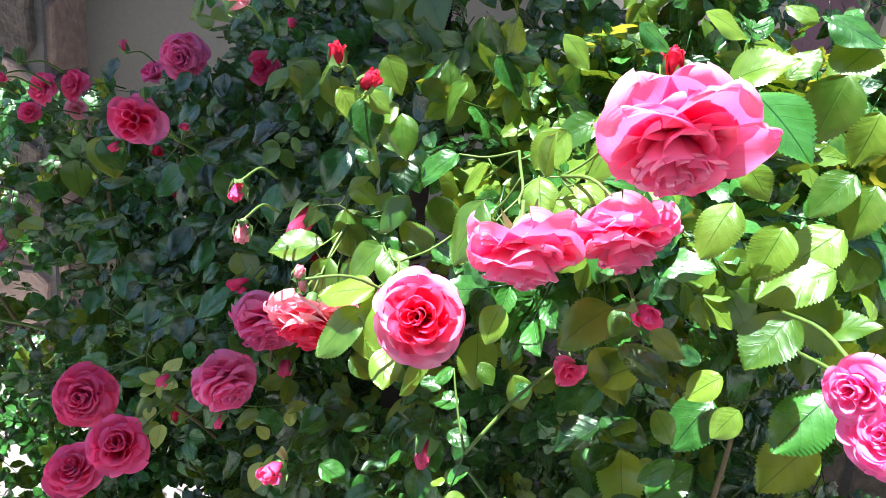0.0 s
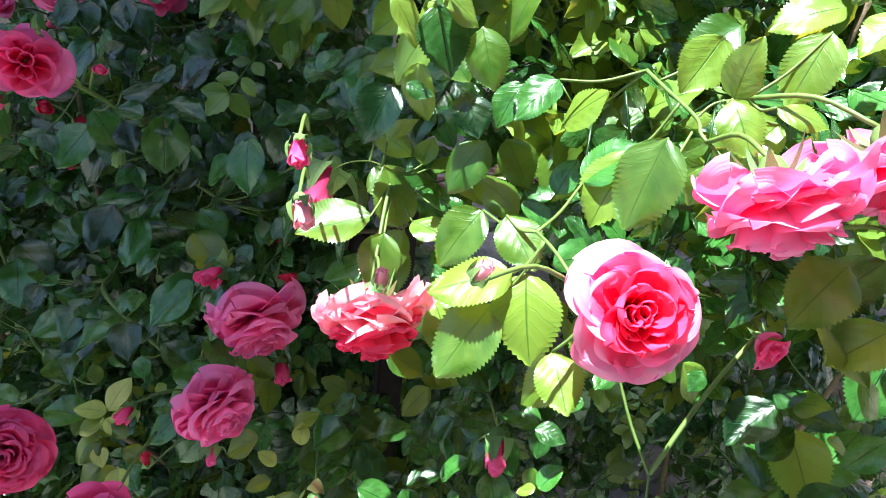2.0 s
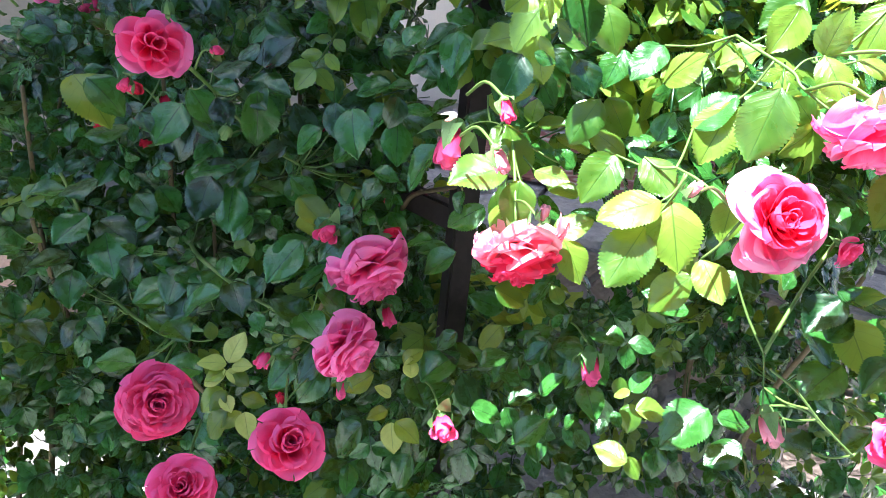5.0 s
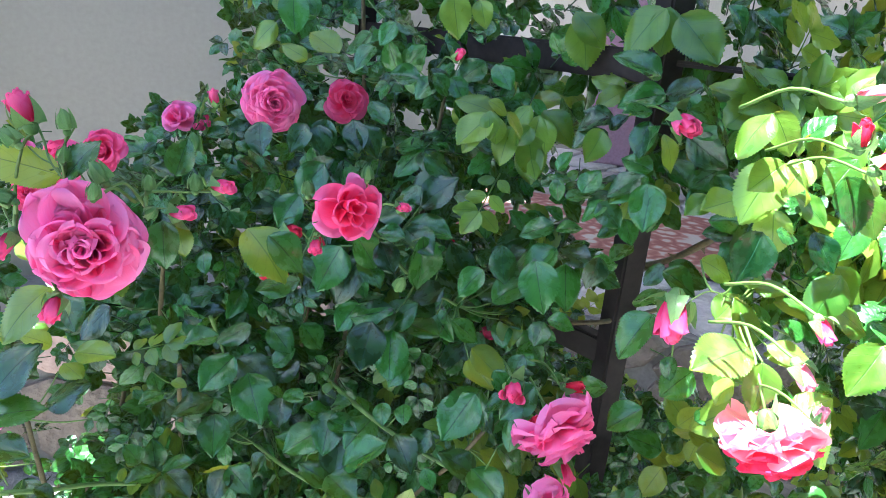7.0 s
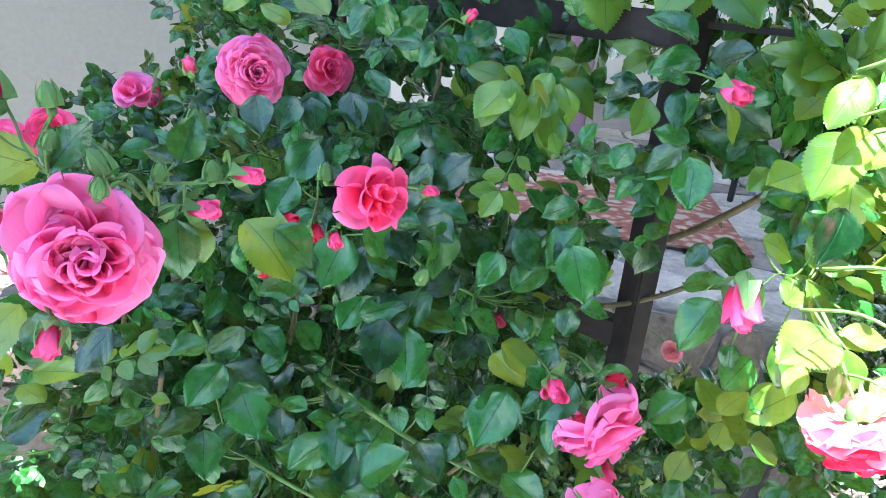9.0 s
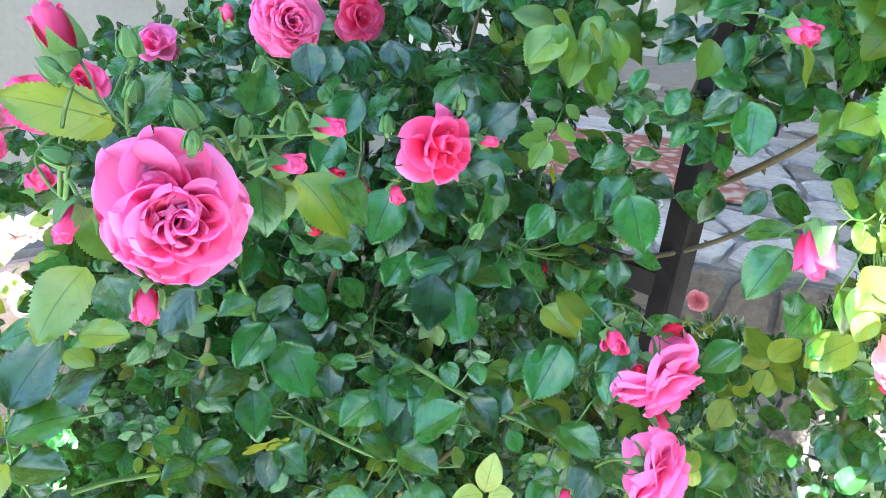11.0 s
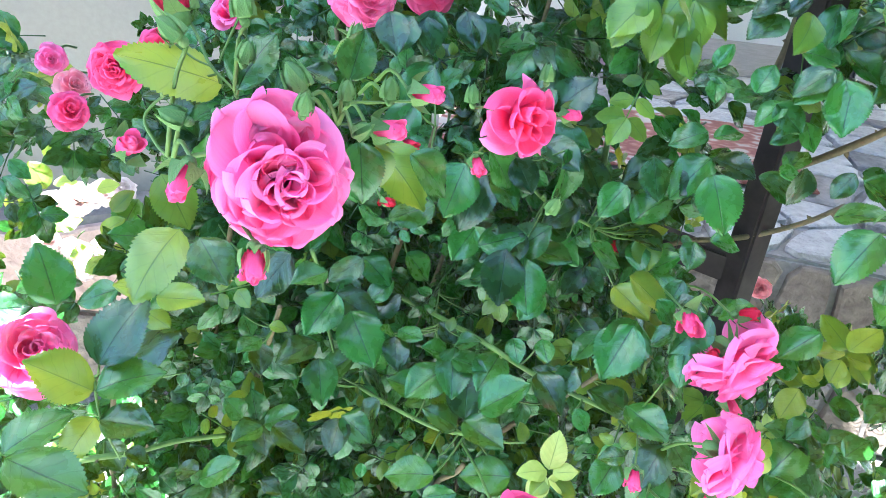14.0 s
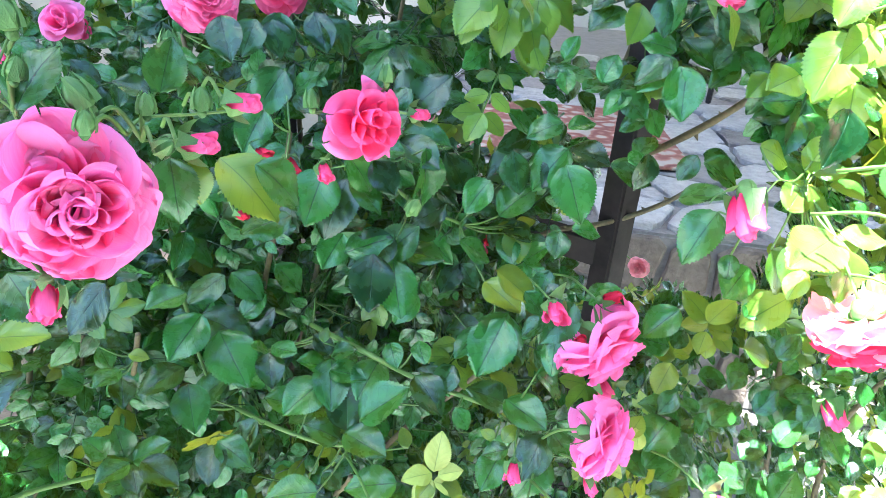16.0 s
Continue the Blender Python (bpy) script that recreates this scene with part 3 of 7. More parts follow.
def garden_chair(at, turn):
    chair = tagged(new("garden_chair"), "black slatted metal garden chair on the terrace", "chair")
    chair.matrix_basis = pose(*at, 0, 0, turn)
    for sx in (-0.25, 0.25):
        for sy, h in ((-0.22, 0.64), (0.22, 0.64)):
            under("leg", bm_mesh("leg", box_bm((0.025, 0.025, h), (sx, sy, h / 2), 0.004), IRON), chair)
        under("armrest", bm_mesh("armrest", box_bm((0.04, 0.48, 0.02), (sx, 0, 0.65), 0.006), IRON), chair)
        under("back_post", bm_mesh("back_post", box_bm((0.025, 0.025, 0.46), (sx, 0.235, 0.66), 0.004), IRON), chair)
    for k in range(7):
        under("seat_slat", bm_mesh("seat_slat", box_bm((0.48, 0.05, 0.014), (0, -0.2 + k * 0.066, 0.43), 0.003), IRON), chair)
    for k in range(10):
        under("back_slat", bm_mesh("back_slat", box_bm((0.48, 0.012, 0.024), (0, 0.235, 0.47 + k * 0.042), 0.003), IRON), chair)
    return chair


garden_chair((2.46, 2.30, TOP + 0.03), 195)


# ---- iron frame on which the roses climb ----
def bar(name, a, b, size, parent, off):
    a, b = Vector(a) - off, Vector(b) - off
    bm = box_bm((size[0], (b - a).length, size[1]), (0, 0, 0), 0.003)
    return under(name, bm_mesh(name, bm, IRON), parent, basis((a + b) / 2, b - a, (0, 0, 1) if abs((b - a).z) < 0.5 else (0, 1, 0.2)))


frame_iron = tagged(new("iron_trellis"), "black iron trellis frame overgrown by the roses", "trellis")
POST_A, POST_B = Vector((0.060, 0.938, 0)), Vector((-0.150, 1.462, 0))
frame_iron.location = POST_A
for q in (POST_A, POST_B):
    bar("post", q, q + Vector((0, 0, 2.2)), (0.032, 0.032), frame_iron, POST_A)
for z, h in ((1.475, 0.036), (1.118, 0.036), (0.35, 0.036)):
    bar("rail", POST_A + Vector((0, 0, z)), POST_B + Vector((0, 0, z)), (0.022, h), frame_iron, POST_A)
bar("rail", POST_A + Vector((0, 0, 1.482)), Vector((0.096, 0.79, 1.482)), (0.0065, 0.0065), frame_iron, POST_A)
bar("rail", POST_A + Vector((0, 0, 2.19)), POST_B + Vector((0, 0, 2.19)), (0.022, 0.03), frame_iron, POST_A)


def scroll(parent, at, r):
    pts = [Vector((math.cos(a) * r * (1 - a / 9), 0, math.sin(a) * r * (1 - a / 9))) for a in np.linspace(0, 6.0, 22)]
    v, f = tube([p + Vector(at) for p in pts], 0.007, 0.006, 6)
    under("scroll", mesh_of("scroll", v, f, IRON), parent)


grille = tagged(new("iron_railing"), "ornate black iron railing with scrolls on the terrace", "railing")
grille.matrix_basis = pose(2.62, 2.05, TOP, 0, 0, EDGE)
for k in range(5):
    bm = box_bm((0.014, 0.014, 1.05), (k * 0.12, 0, 0.525), 0.003)
    under("baluster", bm_mesh("baluster", bm, IRON), grille)
for z in (0.12, 1.04):
    under("rail", bm_mesh("rail", box_bm((0.52, 0.03, 0.02), (0.24, 0, z), 0.004), IRON), grille)
for k in range(4):
    scroll(grille, (k * 0.12 + 0.06, 0, 0.90), 0.045)
    scroll(grille, (k * 0.12 + 0.06, 0, 0.78), 0.035)


# ---- the plants ----
RIGHT = Plant((0.56, 0.64, 0.0), "climbing rose in sun, full of pink blooms and pale green leaves")
MIDDLE = Plant((-0.20, 1.12, 0.0), "shaded climbing rose with glossy dark green leaves")
LEFT = Plant((-0.66, 1.22, 0.0), "rose bush with one large pink bloom and many green buds")
for plant, ends in (
    (RIGHT, [(0.40, 0.62, 1.16), (0.38, 0.70, 1.46)]),
    (MIDDLE, [(-0.12, 0.92, 1.04), (-0.30, 1.05, 1.28), (-0.34, 1.26, 1.34), (-0.12, 1.14, 1.42), (-0.30, 0.92, 0.95), (-0.25, 1.1, 1.12), (-0.2, 1.3, 1.6)]),
    (LEFT, [(-0.47, 1.16, 1.24), (-0.46, 1.05, 1.1), (-0.62, 1.05, 1.05), (-0.45, 1.35, 1.22)]),
):
    for e in ends:
        f, e = plant.foot, Vector(e)
        mid = f.lerp(e, 0.55) + Vector((rng.uniform(-0.06, 0.06), 0.12 + rng.uniform(0, 0.08), 0.06))
        plant.cane([f + Vector((rng.uniform(-0.05, 0.05), rng.uniform(-0.05, 0.05), -0.02)), mid, e], 0.0070, 0.0026, CANE, 0)
RIGHT.cane([(0.145, 1.021, 1.199), (0.162, 0.976, 1.229), (0.167, 0.904, 1.289), (0.179, 0.852, 1.345), (0.189, 0.812, 1.377)], 0.0052, 0.0037, CANE, 9)
MIDDLE.cane([(0.008, 1.043, 1.096), (0.009, 0.989, 1.139), (0.041, 0.935, 1.166), (0.085, 0.900, 1.194), (0.110, 0.876, 1.223)], 0.0038, 0.0027, CANE, 8)
MIDDLE.cane([(-0.019, 1.117, 1.109), (0.002, 1.147, 1.188), (0.024, 1.173, 1.259), (0.049, 1.198, 1.331), (0.064, 1.216, 1.381)], 0.0051, 0.0037, STEM, 3)
MIDDLE.cane([(-0.333, 1.134, 1.056), (-0.321, 1.106, 1.061), (-0.286, 1.085, 1.046), (-0.271, 0.965, 1.074), (-0.228, 0.916, 1.052), (-0.185, 0.863, 1.042), (-0.161, 0.845, 1.032)], 0.0032, 0.0024, STEM, 5)
MIDDLE.cane([(-0.377, 1.041, 0.983), (-0.353, 0.995, 0.983), (-0.316, 0.957, 0.973), (-0.297, 0.914, 0.995)], 0.0026, 0.0019, STEM, 3)
LEFT.cane([(-0.694, 1.060, 0.952), (-0.647, 1.058, 0.951), (-0.614, 1.061, 0.944), (-0.573, 1.080, 0.929), (-0.521, 1.092, 0.911)], 0.0036, 0.0026, STEM, 6)
MIDDLE.cane([(0.126, 1.024, 1.327), (0.144, 1.032, 1.360), (0.169, 1.049, 1.418), (0.186, 1.060, 1.456)], 0.0046, 0.0033, CANE, 4)
MIDDLE.cane([(-0.270, 0.945, 1.305), (-0.247, 0.992, 1.274), (-0.197, 0.998, 1.214), (-0.149, 0.969, 1.188)], 0.0024, 0.0017, STEM, 2)
RIGHT.cane([(0.144, 0.622, 1.397), (0.143, 0.596, 1.390), (0.142, 0.556, 1.379), (0.139, 0.542, 1.371), (0.148, 0.522, 1.359)], 0.0014, 0.0010, STEM, 2)
RIGHT.cane([(0.142, 0.556, 1.379), (0.152, 0.556, 1.388), (0.169, 0.551, 1.393)], 0.0009, 0.0006, STEM, 0)
RIGHT.cane([(0.140, 0.554, 1.371), (0.126, 0.542, 1.358), (0.118, 0.530, 1.348)], 0.0009, 0.0006, STEM, 0)
RIGHT.cane([(-0.001, 0.711, 1.297), (-0.018, 0.721, 1.302), (-0.040, 0.717, 1.299), (-0.055, 0.717, 1.284)], 0.0007, 0.0005, STEM, 0)
RIGHT.cane([(0.054, 0.552, 1.309), (0.055, 0.527, 1.307), (0.058, 0.499, 1.299), (0.068, 0.492, 1.293)], 0.0011, 0.0008, STEM, 2)
RIGHT.cane([(0.126, 0.484, 1.171), (0.143, 0.471, 1.158), (0.169, 0.460, 1.131), (0.199, 0.447, 1.104)], 0.0011, 0.0008, STEM, 2)
RIGHT.cane([(0.122, 0.490, 1.182), (0.113, 0.474, 1.161), (0.103, 0.462, 1.153)], 0.0007, 0.0005, STEM, 0)
RIGHT.cane([(0.082, 0.924, 1.358), (0.138, 0.906, 1.377), (0.163, 0.901, 1.397), (0.222, 0.883, 1.417)], 0.0031, 0.0022, CANE, 3)
MIDDLE.cane([(-0.169, 0.849, 1.030), (-0.152, 0.832, 1.012), (-0.140, 0.816, 0.991)], 0.0015, 0.0011, STEM, 0)
LEFT.cane([(-0.555, 0.834, 1.339), (-0.562, 0.842, 1.347), (-0.565, 0.851, 1.360), (-0.547, 0.849, 1.375), (-0.527, 0.842, 1.383)], 0.0009, 0.0007, STEM, 0)
LEFT.cane([(-0.541, 0.860, 1.414), (-0.535, 0.850, 1.401), (-0.531, 0.841, 1.388), (-0.521, 0.829, 1.377)], 0.0010, 0.0007, STEM, 0)
LEFT.cane([(-0.514, 0.844, 1.412), (-0.521, 0.841, 1.400), (-0.527, 0.839, 1.389)], 0.0007, 0.0005, STEM, 0)
LEFT.cane([(-0.546, 0.854, 1.396), (-0.538, 0.846, 1.390), (-0.530, 0.839, 1.387)], 0.0007, 0.0005, STEM, 0)
LEFT.cane([(-0.516, 0.834, 1.392), (-0.510, 0.825, 1.382), (-0.504, 0.818, 1.374)], 0.0007, 0.0005, STEM, 0)
LEFT.cane([(-0.476, 0.816, 1.364), (-0.466, 0.825, 1.369), (-0.441, 0.835, 1.366), (-0.417, 0.834, 1.366)], 0.0011, 0.0008, STEM, 0)
LEFT.cane([(-0.469, 0.816, 1.360), (-0.455, 0.808, 1.361), (-0.446, 0.802, 1.359)], 0.0007, 0.0005, STEM, 0)
LEFT.cane([(-0.454, 0.848, 1.376), (-0.465, 0.831, 1.369), (-0.476, 0.816, 1.364)], 0.0007, 0.0005, STEM, 0)
LEFT.cane([(-0.424, 1.059, 1.156), (-0.411, 1.063, 1.108), (-0.405, 1.077, 1.059), (-0.397, 1.062, 1.006)], 0.0023, 0.0016, STEM, 3)
LEFT.cane([(-0.625, 0.959, 1.121), (-0.626, 0.950, 1.101), (-0.623, 0.938, 1.082), (-0.617, 0.941, 1.047)], 0.0012, 0.0008, STEM, 0)


# blooms in the sun
bloom((0.194, 0.402, 1.438), (0.052, -0.706, -0.706), 0.084, "sunlit", 42, DOME, flap=0.60, flaps=((-0.6, 0.1, 0.7), (0.1, 0.1, 0.9), (0.6, 0.1, 0.55)))
bloom((0.136, 0.467, 1.347), (0.105, -0.441, -0.892), 0.084, "sunlit", 42, DOME)
bloom((0.203, 0.473, 1.365), (0.210, -0.399, -0.893), 0.082, "sunlit", 40, DOME)
bloom((0.073, 0.467, 1.301), (-0.176, -0.885, 0.431), 0.072, "red", 30, OPEN, messy=0.9, rim="sunlit", rim_from=0.6)
# blush outer petals here stand in for sun on the bloom's top
bloom((-0.023, 0.619, 1.208), (0.052, -0.467, -0.883), 0.090, "red", 50, DOME, rim="blush", rim_from=0.62)
bloom((0.293, 0.350, 1.342), (-0.810, -0.586, -0.004), 0.037, "pink", 16, CUP)
bloom((0.301, 0.334, 1.326), (-0.751, -0.544, 0.373), 0.044, "pink", 26)
bloom((0.192, 0.504, 1.256), (0.039, -0.968, -0.250), 0.032, "coral", 12, CUP)
bloom((-0.698, 1.165, 1.022), (0.247, -0.714, 0.655), 0.102, "pink", 34)
# blooms in the shade
bloom((-0.096, 0.790, 1.115), (0.258, -0.742, -0.619), 0.098, "magenta", 46, DOME)
bloom((-0.129, 0.743, 1.057), (0.585, -0.745, -0.319), 0.084, "magenta", 50, DOME)
bloom((-0.320, 0.775, 1.004), (0.151, -0.905, 0.397), 0.086, "coral", 62, ROSETTE)
bloom((-0.210, 0.637, 1.045), (0.096, -0.722, 0.685), 0.058, "coral", 20, CUP, messy=0.6)
bloom((-0.301, 0.713, 0.949), (-0.001, -0.619, 0.785), 0.071, "coral", 34)
bloom((-0.300, 0.891, 1.334), (0.250, -0.952, 0.178), 0.067, "coral", 15, WIDE_CUP, messy=0.6, rim="magenta", rim_from=0.72)
bloom((-0.339, 1.147, 1.394), (-0.021, -0.996, 0.083), 0.084, "magenta", 60, ROSETTE)
bloom((-0.230, 1.228, 1.392), (-0.024, -0.973, 0.230), 0.066, "coral", 22)
bloom((-0.451, 1.315, 1.347), (-0.267, -0.749, 0.606), 0.052, "pink", 14, CUP)
bloom((-0.538, 1.199, 1.324), (-0.293, -0.909, 0.296), 0.059, "coral", 26)
bloom((-0.507, 0.777, 1.344), (-0.063, -0.979, 0.192), 0.082, "pink", 46, FULL, messy=1.7, flap=0.55, flaps=((-0.62, 0.5, 0.75), (-0.15, 0.55, 0.90)))
bloom((-0.581, 1.178, 1.314), (-0.318, -0.925, 0.209), 0.061, "coral", 40, ROSETTE)
bloom((-0.628, 1.227, 1.263), (0.206, -0.835, 0.510), 0.045, "coral", 22)
bloom((-0.644, 1.306, 1.297), (0.098, -0.975, 0.200), 0.036, "pink", 22)
bloom((0.432, 0.540, 0.991), (-0.659, -0.583, 0.475), 0.065, "coral", 20)
bloom((0.362, 1.112, 0.941), (-0.757, -0.635, 0.157), 0.044, "blush", 20)
bloom((-0.630, 1.387, 1.250), (0.441, -0.827, 0.348), 0.047, "blush", 20)
for x, y, z, size in ((-0.756, 2.061, 0.827, 0.087), (-0.704, 2.043, 0.846, 0.097), (-0.649, 2.022, 0.865, 0.077), (-0.613, 2.007, 0.873, 0.069), (-0.738, 2.038, 0.804, 0.062), (-0.784, 2.035, 0.754, 0.075), (-0.731, 2.000, 0.745, 0.056), (-0.673, 1.971, 0.750, 0.050), (-0.709, 1.966, 0.705, 0.062)):
    bloom((x, y, z), (0.21, -0.58, 0.79), size, "white", 22)
# buds
bud((-0.018, 0.625, 1.458), (-0.037, -0.021, 0.999), 0.020, "bud", 0.25)
bud((0.012, 0.621, 1.440), (0.651, -0.356, 0.670), 0.022, "bud", 0.3)
bud((0.172, 0.430, 1.471), (-0.684, -0.167, 0.710), 0.016, "blush", 0.2)
bud((0.193, 0.433, 1.486), (-0.223, -0.019, 0.975), 0.017, "bud", 0.3)
bud((0.206, 0.420, 1.340), (0.085, -0.996, 0.037), 0.021, "coral", 0.4)
bud((-0.055, 0.719, 1.276), (-0.396, -0.523, -0.755), 0.041, "coral", 0.35)
bud((-0.145, 0.819, 1.159), (-0.546, -0.837, -0.025), 0.028, "coral", 0.5)
bud((-0.073, 0.816, 1.158), (0.715, -0.626, 0.311), 0.021, "bud", 0.3)
bud((-0.078, 0.800, 1.060), (0.021, -0.826, -0.563), 0.025, "coral", 0.3)
bud((-0.123, 0.802, 1.131), (-0.461, -0.048, 0.886), 0.018, "bud", 0.2)
bud((0.102, 0.660, 1.056), (-0.178, -0.633, -0.753), 0.034, "coral", 0.25)
bud((-0.059, 0.660, 1.013), (-0.295, -0.941, 0.165), 0.033, "coral", 0.4)
bud((-0.218, 0.771, 1.042), (-0.602, -0.650, -0.465), 0.020, "coral", 0.35)
bud((-0.141, 0.745, 1.010), (-0.190, -0.656, -0.731), 0.019, "coral", 0.3)
bud((-0.201, 0.767, 0.996), (-0.096, 0.044, 0.994), 0.015, "bud", 0.2)
bud((-0.082, 0.999, 1.141), (-0.392, -0.916, 0.083), 0.022, "bud", 0.3)
bud((-0.033, 0.974, 1.138), (-0.332, -0.885, -0.326), 0.018, "bud", 0.2)
bud((-0.027, 0.588, 1.265), (-0.023, -0.154, 0.988), 0.014, "blush", 0.2)
bud((-0.008, 0.463, 1.325), (0.348, -0.358, 0.866), 0.012, "blush", 0.2)
bud((0.153, 0.485, 1.106), (-0.095, -0.692, -0.716), 0.028, "blush", 0.2)
bud((-0.338, 1.153, 1.195), (-0.945, -0.278, -0.172), 0.021, "bud", 0.3)
bud((-0.332, 1.038, 1.264), (0.449, -0.882, -0.143), 0.025, "bud", 0.3)
bud((0.008, 0.824, 1.430), (-0.026, -0.963, -0.267), 0.031, "coral", 0.5)
bud((-0.144, 1.040, 1.471), (0.160, -0.687, 0.709), 0.018, "coral", 0.3)
bud((-0.075, 1.030, 1.114), (-0.147, -0.981, 0.130), 0.029, "coral", 0.4)
bud((-0.080, 0.566, 1.344), (-0.079, -0.772, -0.630), 0.017, "coral", 0.3)
bud((-0.085, 0.575, 1.486), (0.737, -0.559, 0.381), 0.019, "blush", 0.25)
bud((-0.076, 0.573, 1.308), (0.133, -0.734, -0.666), 0.019, "blush", 0.2)
bud((-0.090, 1.142, 1.198), (-0.237, -0.777, -0.584), 0.025, "bud", 0.4)
bud((-0.330, 1.117, 1.177), (-0.887, -0.344, -0.306), 0.019, "bud", 0.3)
bud((-0.299, 1.049, 1.243), (0.152, -0.769, -0.621), 0.024, "bud", 0.3)
bud((-0.413, 1.487, 1.314), (-0.237, -0.777, -0.584), 0.026, "coral", 0.3)
# buds round the large pink bloom
bud((-0.496, 0.800, 1.390), (-0.447, 0.142, 0.883), 0.016, "green", 0.2)
bud((-0.516, 0.822, 1.421), (-0.099, 0.163, 0.982), 0.014, "green", 0.2)
bud((-0.550, 0.823, 1.409), (-0.655, 0.272, 0.705), 0.014, "green", 0.2)
bud((-0.517, 0.811, 1.400), (0.242, -0.163, 0.956), 0.011, "green", 0.2)
bud((-0.554, 0.805, 1.372), (-0.888, 0.243, 0.391), 0.013, "green", 0.2)
bud((-0.497, 0.777, 1.383), (0.140, -0.179, 0.974), 0.011, "green", 0.2)
bud((-0.466, 0.810, 1.380), (0.047, -0.002, 0.999), 0.011, "green", 0.2)
bud((-0.435, 0.827, 1.376), (0.047, -0.002, 0.999), 0.013, "green", 0.2)
bud((-0.337, 0.909, 1.349), (-0.033, 0.089, 0.996), 0.014, "green", 0.2)
bud((-0.464, 0.787, 1.365), (0.479, -0.671, 0.566), 0.011, "green", 0.2)
bud((-0.237, 0.921, 1.242), (0.263, -0.420, 0.869), 0.016, "green", 0.2)
bud((-0.435, 0.888, 1.394), (0.066, 0.074, 0.995), 0.016, "green", 0.2)
bud((-0.286, 0.889, 1.368), (0.058, 0.039, 0.998), 0.013, "green", 0.2)
bud((-0.415, 0.815, 1.375), (0.574, -0.819, 0.025), 0.020, "coral", 0.3)
bud((-0.444, 0.799, 1.360), (0.635, -0.763, 0.124), 0.020, "coral", 0.3)
bud((-0.331, 0.901, 1.293), (-0.239, -0.891, -0.385), 0.018, "coral", 0.3)
bud((-0.244, 0.907, 1.329), (0.189, -0.968, 0.164), 0.018, "coral", 0.3)
bud((-0.555, 0.790, 1.342), (-0.470, -0.548, -0.692), 0.020, "coral", 0.3)
bud((-0.547, 0.855, 1.425), (-0.292, 0.225, 0.930), 0.027, "coral", 0.3)
bud((-0.410, 1.109, 1.405), (-0.145, -0.122, 0.982), 0.018, "coral", 0.3)
bud((-0.422, 1.449, 1.313), (-0.242, -0.968, -0.066), 0.026, "coral", 0.3)
bud((-0.527, 0.766, 1.305), (-0.212, -0.731, -0.649), 0.019, "coral", 0.3)
bud((-0.577, 1.017, 1.291), (0.250, -0.798, 0.548), 0.029, "coral", 0.3)
bud((-0.369, 0.991, 1.230), (0.390, -0.921, 0.002), 0.014, "bud", 0.3)
# leaves that stand out from the mass
leaf((-0.520, 0.826, 1.378), (-0.504, 0.828, 1.409), (0.08, -0.54, 0.83), 1, "green")
leaf((-0.449, 0.860, 1.373), (-0.439, 0.862, 1.403), (0.06, -0.86, 0.51), 1, "green")
leaf((-0.450, 0.883, 1.367), (-0.469, 0.889, 1.375), (-0.13, -0.78, 0.61), 1, "green")
leaf((-0.458, 0.811, 1.351), (-0.460, 0.795, 1.321), (-0.31, -0.65, 0.69), 1, "green")
leaf((-0.448, 0.812, 1.347), (-0.445, 0.805, 1.324), (-0.28, -0.64, 0.71), 1, "young")
leaf((-0.498, 0.813, 1.285), (-0.522, 0.810, 1.263), (-0.22, -0.68, 0.70), 1, "green")
leaf((-0.605, 1.082, 1.051), (-0.559, 1.056, 1.083), (0.04, -0.66, 0.75), 1, "green")
leaf((-0.607, 1.130, 1.102), (-0.648, 1.136, 1.091), (0.19, -0.69, 0.70), 1, "green")
leaf((-0.586, 1.091, 1.094), (-0.564, 1.065, 1.090), (0.27, -0.68, 0.68), 1, "young")
leaf((-0.487, 1.100, 1.079), (-0.467, 1.080, 1.072), (0.09, -0.74, 0.67), 1, "green")
leaf((-0.492, 1.087, 1.074), (-0.485, 1.075, 1.050), (0.13, -0.68, 0.72), 1, "green")
leaf((-0.487, 1.031, 0.969), (-0.516, 1.045, 0.998), (0.15, -0.31, 0.94), 1, "green")
leaf((-0.406, 0.989, 0.971), (-0.425, 0.979, 0.943), (0.00, -0.51, 0.86), 1, "green")
leaf((-0.370, 0.994, 0.998), (-0.392, 0.996, 0.972), (-0.17, -0.36, 0.92), 1, "green")
leaf((-0.316, 1.066, 1.133), (-0.293, 1.049, 1.102), (-0.18, -0.65, 0.74), 1, "green")
leaf((-0.295, 0.979, 1.064), (-0.301, 0.995, 1.085), (-0.16, -0.37, 0.91), 1, "green")
leaf((-0.108, 0.871, 1.170), (-0.125, 0.867, 1.143), (-0.51, -0.60, 0.62), 1, "green")
leaf((-0.147, 0.860, 1.162), (-0.137, 0.841, 1.144), (-0.60, -0.20, 0.78), 1, "green")
leaf((0.023, 0.886, 1.103), (-0.014, 0.902, 1.095), (-0.55, -0.21, 0.81), 1, "green")
leaf((-0.252, 1.034, 1.170), (-0.282, 1.024, 1.140), (-0.24, -0.80, 0.55), 1, "green")
leaf((-0.326, 1.011, 1.242), (-0.316, 0.995, 1.223), (-0.03, -0.52, 0.86), 1, "green")
leaf((-0.242, 0.987, 1.265), (-0.231, 0.965, 1.235), (-0.54, -0.54, 0.64), 1, "green")
leaf((-0.148, 0.985, 1.197), (-0.169, 1.007, 1.220), (-0.43, -0.63, 0.64), 1, "green")
leaf((-0.065, 0.976, 1.163), (-0.096, 0.984, 1.168), (-0.30, -0.61, 0.73), 1, "green")
leaf((-0.049, 0.940, 1.294), (-0.090, 0.946, 1.287), (-0.70, -0.52, 0.48), 1, "green")
